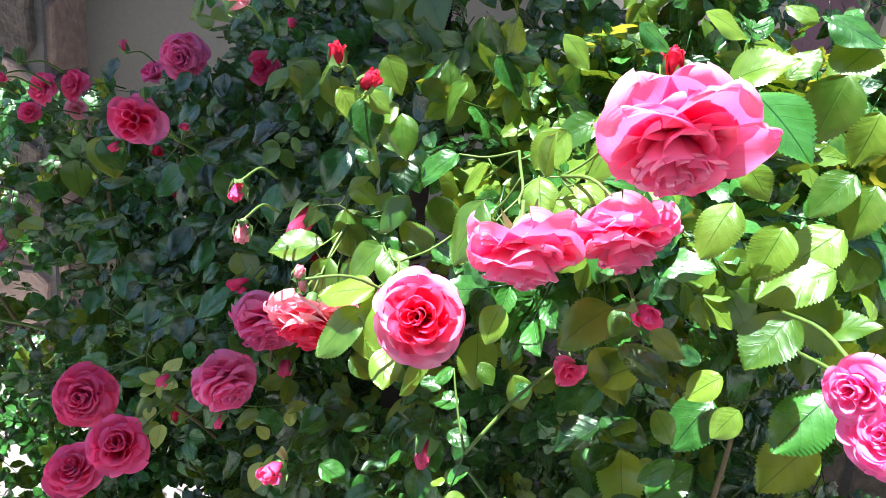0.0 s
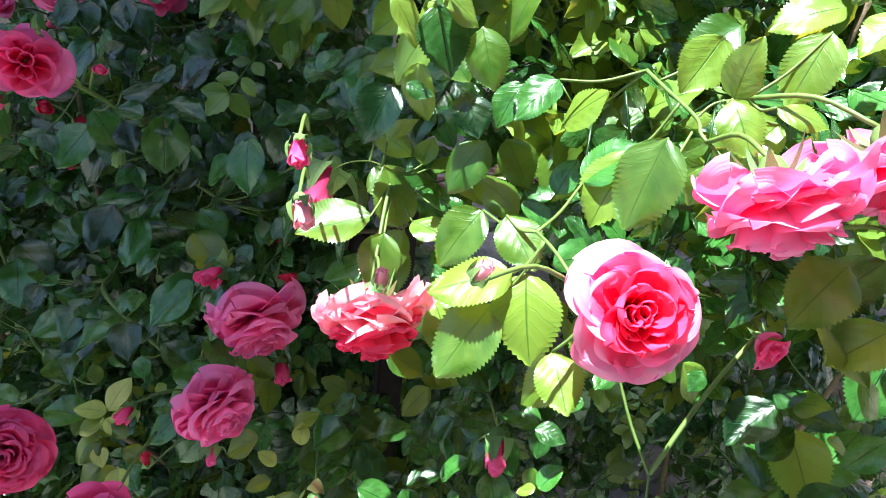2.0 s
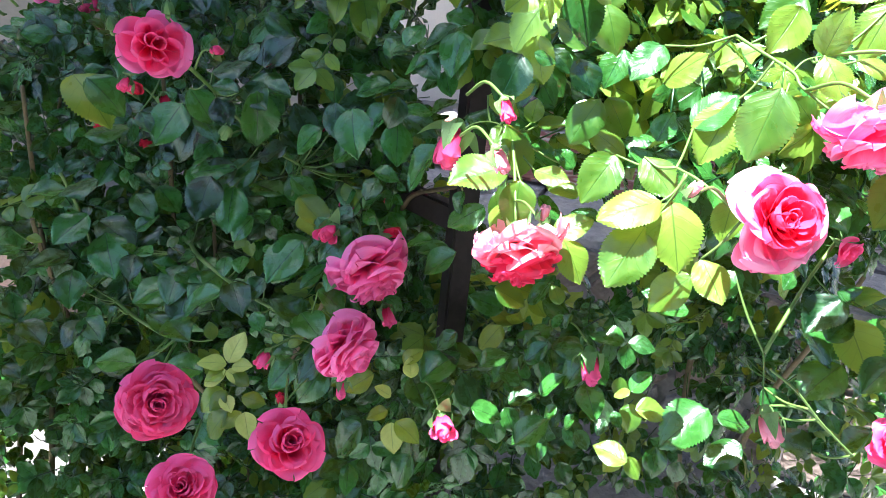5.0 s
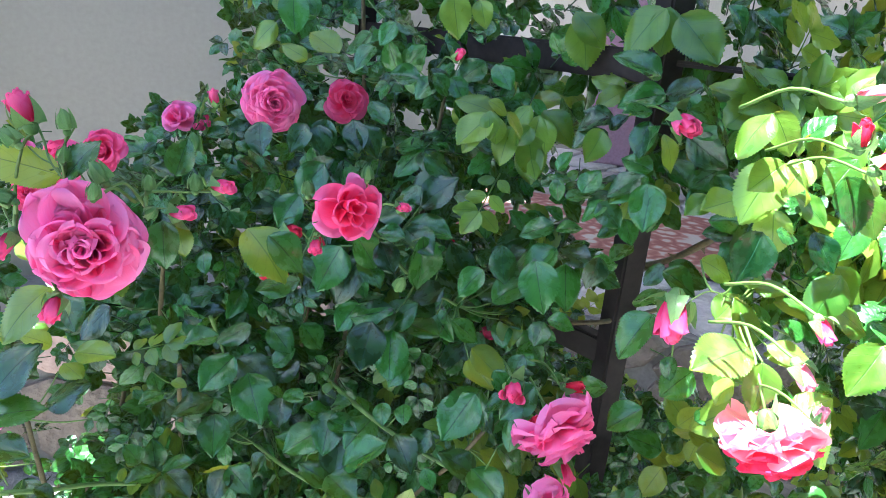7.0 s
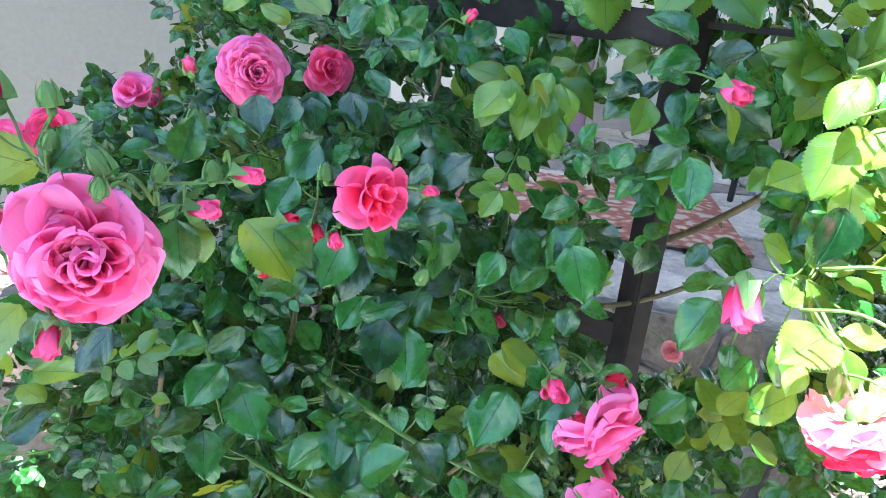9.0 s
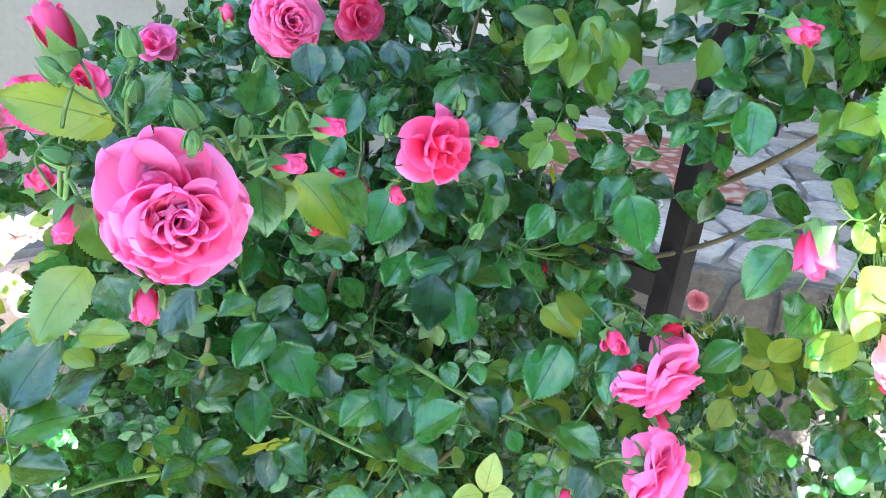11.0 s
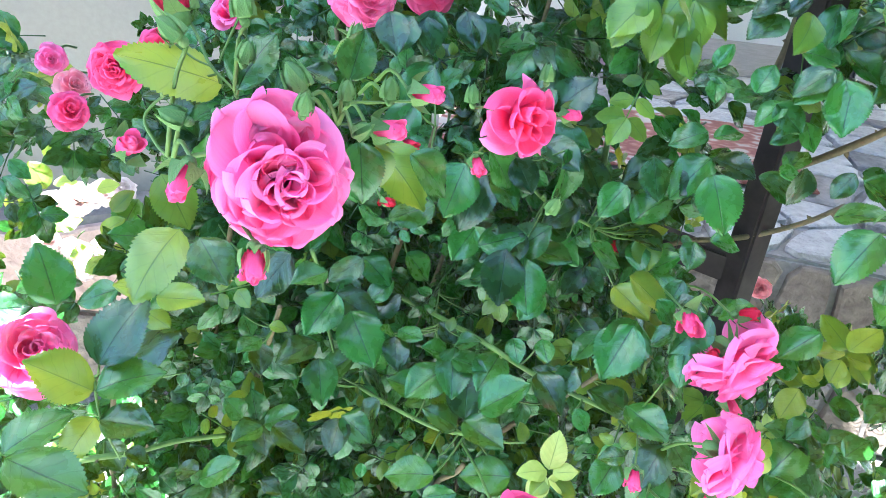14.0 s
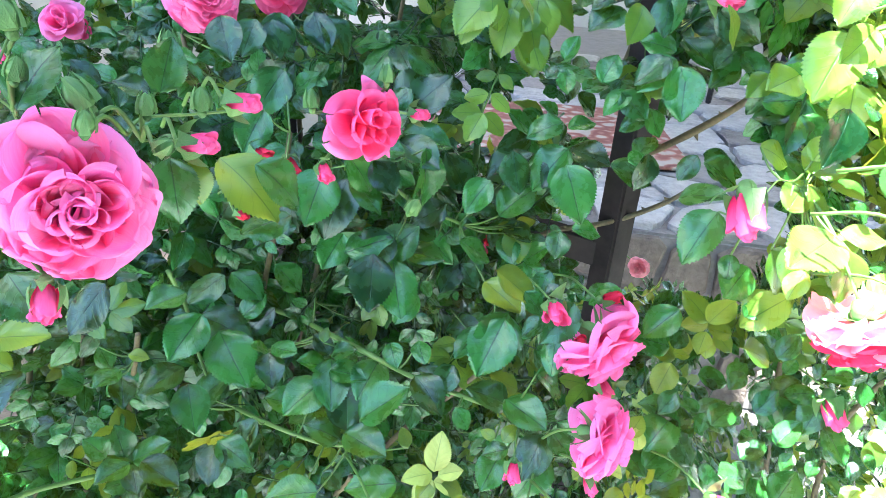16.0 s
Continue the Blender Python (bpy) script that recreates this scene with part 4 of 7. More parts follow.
leaf((-0.055, 0.927, 1.293), (-0.030, 0.913, 1.301), (-0.66, -0.32, 0.68), 1, "green")
leaf((-0.054, 0.921, 1.329), (-0.036, 0.908, 1.307), (-0.41, -0.67, 0.62), 1, "green")
leaf((-0.118, 1.008, 1.424), (-0.093, 0.997, 1.414), (-0.70, -0.36, 0.61), 1, "young")
leaf((-0.047, 0.953, 1.354), (-0.035, 0.950, 1.378), (-0.75, -0.46, 0.48), 1, "green")
leaf((-0.064, 0.958, 1.336), (-0.046, 0.956, 1.348), (-0.67, -0.52, 0.53), 1, "green")
leaf((-0.050, 0.947, 1.347), (-0.054, 0.937, 1.325), (-0.71, -0.32, 0.62), 1, "green")
leaf((-0.055, 0.955, 1.348), (-0.038, 0.937, 1.348), (-0.65, -0.38, 0.66), 1, "green")
leaf((0.001, 0.929, 1.415), (-0.029, 0.947, 1.426), (-0.69, -0.46, 0.55), 1, "green")
leaf((-0.011, 0.918, 1.408), (0.003, 0.910, 1.426), (-0.82, -0.48, 0.30), 1, "green")
leaf((0.019, 0.874, 1.373), (-0.003, 0.898, 1.387), (-0.69, -0.60, 0.39), 1, "green")
leaf((0.078, 0.842, 1.362), (0.052, 0.852, 1.342), (-0.83, -0.50, 0.27), 1, "green")
leaf((-0.047, 0.900, 1.343), (-0.027, 0.903, 1.370), (-0.37, -0.72, 0.59), 1, "green")
leaf((-0.056, 0.914, 1.333), (-0.031, 0.905, 1.345), (-0.64, -0.36, 0.68), 1, "green")
leaf((-0.023, 0.884, 1.338), (-0.048, 0.892, 1.315), (-0.63, -0.32, 0.71), 1, "green")
leaf((-0.033, 0.886, 1.336), (-0.019, 0.861, 1.315), (-0.86, -0.29, 0.42), 1, "green")
leaf((-0.012, 0.868, 1.315), (-0.033, 0.882, 1.303), (-0.58, -0.68, 0.46), 1, "green")
leaf((-0.010, 0.868, 1.323), (-0.007, 0.851, 1.299), (-0.42, -0.60, 0.68), 1, "green")
leaf((-0.021, 0.863, 1.278), (0.005, 0.866, 1.297), (-0.77, -0.21, 0.60), 1, "green")
leaf((0.013, 0.815, 1.291), (0.045, 0.788, 1.273), (-0.74, -0.46, 0.49), 1, "green")
leaf((0.031, 0.707, 1.187), (-0.003, 0.727, 1.157), (-0.59, -0.27, 0.76), 1, "young")
leaf((0.035, 0.776, 1.119), (0.066, 0.774, 1.142), (-0.69, -0.15, 0.70), 1, "young")
leaf((0.054, 0.713, 1.040), (0.075, 0.705, 1.065), (-0.57, -0.54, 0.62), 1, "green")
leaf((0.005, 0.728, 1.162), (0.034, 0.722, 1.171), (-0.56, -0.08, 0.83), 1, "green")
leaf((0.040, 0.703, 1.119), (0.059, 0.697, 1.143), (-0.79, -0.22, 0.57), 1, "green")
leaf((0.063, 0.686, 1.014), (0.084, 0.680, 1.041), (-0.51, 0.03, 0.86), 1, "green")
leaf((0.035, 0.703, 0.995), (0.067, 0.699, 1.008), (-0.61, 0.00, 0.79), 1, "green")
leaf((-0.043, 0.757, 0.975), (-0.019, 0.756, 0.998), (-0.41, -0.11, 0.90), 1, "green")
leaf((0.009, 0.696, 1.254), (-0.015, 0.693, 1.221), (-0.44, -0.76, 0.47), 1, "young")
leaf((-0.002, 0.720, 1.237), (0.011, 0.700, 1.199), (-0.40, -0.38, 0.84), 1, "young")
leaf((0.081, 0.646, 1.287), (0.052, 0.660, 1.316), (-0.46, -0.47, 0.76), 1, "young")
leaf((0.111, 0.533, 1.371), (0.090, 0.525, 1.322), (-0.70, -0.58, 0.41), 1, "young")
leaf((0.125, 0.586, 1.350), (0.097, 0.577, 1.307), (-0.34, -0.57, 0.75), 1, "young")
leaf((0.100, 0.596, 1.327), (0.126, 0.586, 1.358), (-0.25, -0.56, 0.79), 1, "green")
leaf((0.269, 0.550, 1.449), (0.231, 0.546, 1.430), (-0.49, -0.44, 0.76), 1, "young")
leaf((0.226, 0.561, 1.447), (0.186, 0.567, 1.439), (-0.56, -0.70, 0.45), 1, "young")
leaf((0.176, 0.535, 1.391), (0.195, 0.515, 1.390), (-0.79, -0.25, 0.56), 1, "young")
leaf((0.022, 0.691, 1.424), (-0.002, 0.692, 1.401), (-0.59, -0.63, 0.51), 1, "young")
leaf((0.083, 0.681, 1.375), (0.061, 0.672, 1.349), (-0.45, -0.71, 0.54), 1, "green")
leaf((0.094, 0.644, 1.384), (0.061, 0.636, 1.362), (-0.50, -0.70, 0.51), 1, "green")
leaf((-0.010, 0.750, 1.320), (0.017, 0.731, 1.310), (-0.20, -0.90, 0.40), 1, "young")
leaf((0.164, 0.513, 1.128), (0.174, 0.489, 1.105), (-0.41, -0.60, 0.68), 1, "green")
leaf((0.104, 0.581, 1.003), (0.081, 0.605, 1.012), (-0.46, -0.43, 0.78), 1, "young")
leaf((0.090, 0.547, 1.221), (0.060, 0.559, 1.191), (-0.26, -0.50, 0.83), 1, "young")
leaf((0.270, 0.485, 1.157), (0.236, 0.480, 1.134), (-0.32, -0.49, 0.81), 1, "green")
leaf((0.288, 0.455, 1.132), (0.264, 0.471, 1.146), (-0.46, -0.04, 0.88), 1, "green")
leaf((0.278, 0.478, 1.202), (0.253, 0.481, 1.183), (-0.73, -0.36, 0.58), 1, "green")
leaf((0.202, 0.479, 1.080), (0.174, 0.492, 1.095), (-0.59, -0.44, 0.68), 1, "green")
leaf((0.247, 0.467, 1.102), (0.227, 0.475, 1.083), (-0.51, -0.09, 0.86), 1, "green")
leaf((-0.234, 0.986, 1.160), (-0.200, 0.970, 1.195), (-0.22, -0.80, 0.56), 1, "green")
leaf((-0.079, 0.972, 1.401), (-0.099, 0.962, 1.381), (0.16, -0.94, 0.29), 1, "young")
leaf((-0.128, 0.952, 1.239), (-0.160, 0.952, 1.212), (-0.20, -0.69, 0.70), 1, "green")
leaf((-0.112, 0.951, 1.197), (-0.080, 0.942, 1.233), (-0.25, -0.57, 0.78), 1, "green")
leaf((-0.082, 0.875, 1.208), (-0.058, 0.857, 1.209), (-0.25, -0.69, 0.68), 1, "green")
leaf((-0.118, 0.823, 1.160), (-0.158, 0.818, 1.134), (-0.05, -0.74, 0.67), 1, "green")
leaf((-0.202, 0.888, 1.077), (-0.229, 0.878, 1.058), (-0.18, -0.71, 0.68), 1, "green")
leaf((-0.163, 0.846, 1.042), (-0.196, 0.859, 1.069), (-0.30, -0.57, 0.76), 1, "green")
leaf((-0.318, 0.984, 1.001), (-0.356, 1.010, 1.012), (0.32, -0.79, 0.52), 1, "green")
leaf((-0.348, 0.895, 0.976), (-0.391, 0.910, 0.987), (0.07, -0.48, 0.87), 1, "green")
leaf((-0.256, 0.834, 0.971), (-0.283, 0.826, 0.949), (-0.04, -0.66, 0.75), 1, "young")
leaf((-0.253, 0.814, 0.952), (-0.281, 0.814, 0.921), (0.13, -0.53, 0.84), 1, "young")
leaf((-0.236, 0.835, 0.955), (-0.211, 0.823, 0.952), (-0.07, -0.80, 0.60), 1, "young")
leaf((-0.066, 0.768, 1.018), (-0.046, 0.773, 1.036), (-0.12, -0.30, 0.95), 1, "young")
leaf((-0.099, 0.771, 1.009), (-0.131, 0.774, 0.988), (-0.40, -0.52, 0.75), 1, "young")
leaf((-0.048, 0.759, 0.999), (-0.012, 0.760, 1.038), (-0.23, -0.43, 0.87), 1, "green")
leaf((-0.115, 0.754, 0.956), (-0.150, 0.754, 0.920), (-0.03, -0.38, 0.92), 1, "green")
leaf((-0.145, 0.806, 1.005), (-0.181, 0.790, 0.969), (-0.05, -0.81, 0.59), 1, "green")
leaf((-0.176, 0.833, 0.997), (-0.209, 0.820, 0.973), (-0.04, -0.52, 0.86), 1, "green")
leaf((-0.008, 0.764, 1.055), (-0.032, 0.764, 1.038), (-0.18, -0.59, 0.79), 1, "green")
leaf((0.008, 0.729, 1.032), (0.038, 0.728, 1.050), (-0.24, -0.41, 0.88), 1, "green")
leaf((-0.012, 0.698, 1.002), (0.021, 0.686, 0.991), (-0.33, -0.37, 0.87), 1, "green")
leaf((0.009, 0.722, 1.130), (0.042, 0.709, 1.114), (0.02, -0.81, 0.58), 1, "young")
leaf((0.022, 0.654, 0.982), (0.058, 0.658, 1.006), (-0.23, -0.35, 0.91), 1, "green")
leaf((-0.152, 0.824, 1.091), (-0.120, 0.808, 1.070), (0.04, -0.73, 0.68), 1, "green")
leaf((-0.416, 1.054, 0.996), (-0.380, 1.046, 1.029), (0.14, -0.41, 0.90), 1, "green")
leaf((-0.351, 1.076, 1.052), (-0.316, 1.075, 1.074), (0.02, -0.68, 0.73), 1, "green")
leaf((-0.163, 0.948, 1.181), (-0.135, 0.927, 1.160), (0.17, -0.72, 0.67), 1, "green")
leaf((0.350, 0.613, 1.485), (0.369, 0.612, 1.514), (-0.62, -0.77, 0.16), 1, "young")
leaf((0.449, 0.656, 1.529), (0.399, 0.631, 1.500), (-0.21, -0.79, 0.57), 1, "young")
leaf((0.365, 0.550, 1.310), (0.427, 0.524, 1.302), (-0.52, -0.78, 0.33), 1, "young")
leaf((0.287, 0.523, 1.133), (0.313, 0.519, 1.173), (-0.06, -0.55, 0.83), 1, "green")
leaf((0.133, 0.616, 1.225), (0.139, 0.592, 1.179), (0.06, -0.43, 0.90), 1, "young")
leaf((0.145, 0.581, 1.270), (0.130, 0.565, 1.243), (-0.16, -0.60, 0.79), 1, "young")
leaf((-0.020, 0.667, 1.426), (0.004, 0.662, 1.399), (0.17, -0.78, 0.60), 1, "young")
leaf((0.027, 0.658, 1.433), (0.004, 0.654, 1.407), (-0.22, -0.88, 0.41), 1, "young")
leaf((0.190, 0.546, 1.380), (0.163, 0.540, 1.360), (-0.31, -0.74, 0.59), 1, "young")
leaf((0.208, 0.623, 1.431), (0.170, 0.621, 1.411), (-0.01, -0.88, 0.47), 1, "young")
leaf((0.176, 0.596, 1.423), (0.154, 0.591, 1.388), (-0.08, -0.92, 0.38), 1, "young")
leaf((0.289, 0.519, 1.425), (0.307, 0.504, 1.405), (-0.56, -0.73, 0.38), 1, "young")
leaf((0.313, 0.506, 1.273), (0.338, 0.502, 1.243), (-0.58, -0.49, 0.65), 1, "green")
leaf((0.266, 0.457, 1.297), (0.242, 0.463, 1.308), (-0.49, -0.52, 0.70), 1, "green")
leaf((0.429, 0.561, 1.366), (0.420, 0.557, 1.327), (-0.23, -0.70, 0.67), 1, "young")
leaf((0.434, 0.609, 1.469), (0.420, 0.595, 1.427), (-0.22, -0.93, 0.30), 1, "young")
leaf((0.226, 0.633, 1.513), (0.257, 0.629, 1.495), (-0.45, -0.73, 0.52), 1, "green")
leaf((0.179, 0.701, 1.498), (0.210, 0.693, 1.472), (-0.18, -0.76, 0.62), 1, "young")
leaf((0.120, 0.705, 1.470), (0.151, 0.694, 1.444), (0.03, -0.87, 0.49), 1, "green")
leaf((0.279, 0.633, 1.529), (0.318, 0.627, 1.517), (-0.45, -0.70, 0.55), 1, "young")
leaf((0.385, 0.653, 1.535), (0.360, 0.661, 1.550), (-0.51, -0.71, 0.49), 1, "young")
leaf((0.031, 0.914, 1.536), (-0.009, 0.929, 1.495), (-0.41, -0.76, 0.51), 1, "young")
leaf((-0.023, 0.698, 1.459), (-0.051, 0.700, 1.430), (-0.45, -0.30, 0.84), 1, "young")
leaf((0.015, 0.732, 1.456), (0.032, 0.714, 1.425), (-0.70, -0.46, 0.55), 1, "young")
leaf((0.031, 0.727, 1.413), (-0.012, 0.718, 1.376), (-0.55, -0.66, 0.52), 1, "young")
leaf((0.010, 0.704, 1.381), (0.011, 0.695, 1.341), (-0.72, -0.29, 0.63), 1, "young")
leaf((0.096, 0.708, 1.443), (0.071, 0.710, 1.407), (-0.59, -0.53, 0.61), 1, "young")
leaf((-0.008, 0.707, 1.321), (0.008, 0.705, 1.344), (-0.62, -0.45, 0.64), 1, "young")
leaf((-0.328, 1.216, 1.486), (-0.362, 1.226, 1.456), (-0.21, -0.95, 0.24), 1, "young")
leaf((-0.398, 1.785, 1.284), (-0.463, 1.790, 1.293), (0.01, -0.81, 0.58), 1, "green")
leaf((0.138, 0.807, 1.475), (0.178, 0.802, 1.494), (-0.74, -0.56, 0.38), 1, "green")
leaf((0.192, 0.829, 1.526), (0.167, 0.852, 1.540), (-0.76, -0.57, 0.31), 1, "green")
leaf((0.051, 0.729, 1.433), (0.068, 0.718, 1.459), (-0.63, -0.32, 0.71), 1, "green")
leaf((0.042, 0.680, 1.373), (0.022, 0.692, 1.399), (-0.57, -0.42, 0.70), 1, "young")
leaf((0.094, 0.855, 1.539), (0.123, 0.842, 1.520), (-0.31, -0.82, 0.48), 1, "green")
leaf((0.073, 0.872, 1.543), (0.089, 0.852, 1.523), (-0.42, -0.62, 0.66), 1, "green")
leaf((-0.712, 1.716, 1.044), (-0.680, 1.716, 1.091), (0.18, -0.87, 0.45), 1, "young")
leaf((-0.675, 1.748, 1.029), (-0.626, 1.736, 1.060), (0.07, -0.76, 0.65), 1, "young")
leaf((-0.726, 1.712, 0.921), (-0.679, 1.701, 0.941), (0.07, -0.59, 0.80), 1, "young")
leaf((-0.652, 1.720, 0.895), (-0.611, 1.718, 0.925), (0.08, -0.60, 0.79), 1, "young")
leaf((-0.706, 1.677, 0.879), (-0.660, 1.667, 0.899), (-0.04, -0.65, 0.76), 1, "young")
leaf((-0.708, 1.586, 1.043), (-0.728, 1.610, 1.082), (-0.11, -0.71, 0.70), 1, "young")
leaf((-0.628, 1.726, 0.935), (-0.590, 1.735, 0.971), (-0.28, -0.68, 0.68), 1, "young")
leaf((-0.679, 1.602, 0.880), (-0.649, 1.600, 0.909), (-0.04, -0.82, 0.57), 1, "young")
leaf((-0.715, 1.744, 0.992), (-0.679, 1.737, 1.002), (0.04, -0.72, 0.69), 1, "pale")
leaf((-0.650, 1.761, 0.968), (-0.612, 1.748, 0.980), (0.21, -0.81, 0.55), 1, "pale")
leaf((-0.711, 1.526, 0.947), (-0.683, 1.508, 0.932), (-0.03, -0.53, 0.85), 1, "young")
leaf((-0.014, 0.657, 1.267), (-0.023, 0.639, 1.231), (-0.19, -0.69, 0.69), 1, "young")
leaf((0.023, 0.634, 1.221), (0.034, 0.606, 1.193), (-0.13, -0.77, 0.63), 1, "young")
leaf((0.020, 0.643, 1.220), (0.049, 0.636, 1.241), (-0.23, -0.64, 0.73), 1, "young")
leaf((0.024, 0.721, 1.301), (0.031, 0.729, 1.324), (-0.27, -0.64, 0.72), 1, "young")
leaf((0.032, 0.722, 1.299), (0.054, 0.705, 1.306), (-0.24, -0.60, 0.77), 1, "young")
leaf((-0.020, 0.708, 1.281), (0.006, 0.710, 1.304), (-0.29, -0.82, 0.49), 1, "young")
leaf((0.049, 0.676, 1.270), (0.034, 0.685, 1.288), (-0.50, -0.61, 0.61), 1, "green")
leaf((0.033, 0.690, 1.228), (0.053, 0.667, 1.214), (-0.16, -0.57, 0.81), 1, "green")
leaf((0.079, 0.687, 1.333), (0.095, 0.666, 1.303), (-0.54, -0.53, 0.66), 1, "young")
leaf((0.084, 0.648, 1.298), (0.098, 0.629, 1.283), (-0.14, -0.74, 0.66), 1, "green")
leaf((0.074, 0.693, 1.280), (0.049, 0.706, 1.298), (-0.36, -0.46, 0.81), 1, "young")
leaf((-0.010, 0.784, 1.144), (-0.042, 0.795, 1.115), (-0.24, -0.55, 0.80), 1, "green")
leaf((0.089, 0.753, 1.096), (0.110, 0.722, 1.082), (-0.25, -0.59, 0.77), 1, "green")
leaf((0.037, 0.710, 1.232), (0.055, 0.694, 1.214), (-0.11, -0.43, 0.90), 1, "green")
leaf((0.061, 0.679, 1.242), (0.038, 0.696, 1.253), (-0.22, -0.61, 0.76), 1, "young")
leaf((0.069, 0.649, 1.231), (0.045, 0.659, 1.239), (-0.17, -0.44, 0.88), 1, "green")
leaf((0.104, 0.640, 1.305), (0.117, 0.643, 1.331), (-0.49, -0.55, 0.67), 1, "green")
leaf((0.117, 0.637, 1.326), (0.148, 0.622, 1.300), (-0.22, -0.76, 0.61), 1, "green")
leaf((0.019, 0.710, 1.276), (0.045, 0.700, 1.262), (-0.61, -0.51, 0.60), 1, "green")
leaf((-0.163, 1.079, 1.451), (-0.149, 1.058, 1.421), (-0.04, -0.89, 0.46), 1, "green")
leaf((-0.175, 1.083, 1.437), (-0.210, 1.102, 1.440), (-0.30, -0.92, 0.25), 1, "green")
leaf((-0.012, 1.078, 1.417), (0.020, 1.069, 1.430), (-0.25, -0.79, 0.56), 1, "young")
leaf((-0.287, 1.089, 1.332), (-0.325, 1.080, 1.293), (-0.14, -0.89, 0.43), 1, "green")
leaf((-0.322, 1.056, 1.303), (-0.349, 1.046, 1.268), (-0.20, -0.84, 0.50), 1, "green")
leaf((-0.232, 1.116, 1.438), (-0.255, 1.129, 1.452), (-0.44, -0.67, 0.60), 1, "green")
leaf((-0.226, 1.123, 1.484), (-0.257, 1.137, 1.461), (-0.52, -0.62, 0.59), 1, "green")
leaf((-0.202, 1.109, 1.499), (-0.222, 1.109, 1.472), (-0.08, -0.83, 0.55), 1, "green")
leaf((-0.296, 1.168, 1.446), (-0.326, 1.176, 1.464), (-0.07, -0.94, 0.34), 1, "young")
leaf((-0.262, 1.142, 1.457), (-0.293, 1.174, 1.480), (-0.14, -0.89, 0.43), 1, "young")
leaf((-0.179, 1.092, 1.488), (-0.206, 1.098, 1.505), (-0.01, -0.77, 0.64), 1, "green")
leaf((-0.120, 1.052, 1.531), (-0.119, 1.033, 1.505), (-0.62, -0.64, 0.45), 1, "young")
leaf((-0.040, 1.048, 1.416), (-0.009, 1.027, 1.429), (-0.11, -0.88, 0.46), 1, "young")
leaf((-0.168, 1.057, 1.447), (-0.150, 1.044, 1.424), (-0.22, -0.81, 0.54), 1, "green")
leaf((-0.169, 0.988, 1.225), (-0.144, 0.973, 1.201), (-0.38, -0.41, 0.83), 1, "green")
leaf((-0.271, 0.987, 1.275), (-0.245, 0.974, 1.238), (-0.38, -0.62, 0.69), 1, "green")
leaf((-0.226, 1.109, 1.470), (-0.254, 1.100, 1.449), (-0.14, -0.58, 0.80), 1, "green")
leaf((-0.128, 0.977, 1.417), (-0.135, 0.962, 1.390), (-0.58, -0.64, 0.50), 1, "young")
leaf((-0.076, 0.983, 1.423), (-0.099, 0.986, 1.395), (-0.60, -0.63, 0.50), 1, "young")
leaf((-0.113, 1.024, 1.169), (-0.101, 0.998, 1.148), (-0.65, -0.45, 0.61), 1, "green")
leaf((-0.075, 0.966, 1.172), (-0.103, 0.972, 1.161), (-0.41, -0.42, 0.81), 1, "young")
leaf((-0.084, 0.957, 1.176), (-0.091, 0.932, 1.145), (-0.57, -0.31, 0.76), 1, "young")
leaf((-0.082, 0.959, 1.178), (-0.062, 0.948, 1.186), (-0.52, -0.29, 0.81), 1, "young")
leaf((0.093, 0.848, 1.385), (0.047, 0.848, 1.365), (-0.55, -0.52, 0.65), 1, "green")
leaf((0.069, 0.836, 1.377), (0.071, 0.808, 1.353), (-0.60, -0.55, 0.59), 1, "green")
leaf((0.011, 0.819, 1.288), (-0.009, 0.822, 1.267), (-0.57, -0.57, 0.60), 1, "green")
leaf((-0.006, 0.800, 1.290), (0.019, 0.772, 1.279), (-0.71, -0.33, 0.63), 1, "green")
leaf((-0.010, 0.924, 1.421), (-0.045, 0.930, 1.412), (-0.63, -0.48, 0.61), 1, "green")
leaf((-0.016, 0.917, 1.407), (-0.055, 0.918, 1.390), (-0.63, -0.55, 0.55), 1, "green")
leaf((-0.350, 1.088, 1.065), (-0.321, 1.089, 1.087), (-0.23, -0.60, 0.77), 1, "green")
leaf((-0.470, 1.059, 1.074), (-0.454, 1.049, 1.074), (-0.04, -0.61, 0.79), 1, "young")
leaf((-0.403, 0.951, 0.959), (-0.407, 0.943, 0.947), (-0.32, -0.52, 0.79), 1, "green")
leaf((-0.353, 0.923, 0.956), (-0.377, 0.925, 0.953), (-0.15, -0.47, 0.87), 1, "green")
leaf((-0.333, 0.915, 0.977), (-0.322, 0.898, 0.963), (-0.38, -0.40, 0.84), 1, "green")
leaf((-0.303, 0.975, 1.085), (-0.297, 0.981, 1.098), (-0.40, -0.44, 0.80), 1, "young")
leaf((-0.556, 1.006, 0.950), (-0.580, 1.021, 0.949), (-0.02, -0.50, 0.86), 1, "green")
leaf((-0.499, 0.981, 0.940), (-0.483, 0.965, 0.934), (-0.15, -0.48, 0.87), 1, "green")
leaf((-0.611, 1.027, 0.945), (-0.630, 1.034, 0.931), (0.13, -0.58, 0.80), 1, "green")
leaf((-0.556, 1.050, 1.041), (-0.563, 1.046, 1.027), (-0.11, -0.57, 0.82), 1, "green")
leaf((-0.621, 1.043, 0.964), (-0.599, 1.032, 0.957), (0.25, -0.35, 0.90), 1, "green")
leaf((-0.208, 0.957, 1.127), (-0.238, 0.948, 1.106), (-0.27, -0.67, 0.69), 1, "green")
leaf((-0.128, 0.854, 1.156), (-0.113, 0.843, 1.168), (-0.39, -0.36, 0.85), 1, "green")
leaf((-0.062, 0.883, 1.131), (-0.049, 0.873, 1.132), (-0.38, -0.58, 0.72), 1, "green")
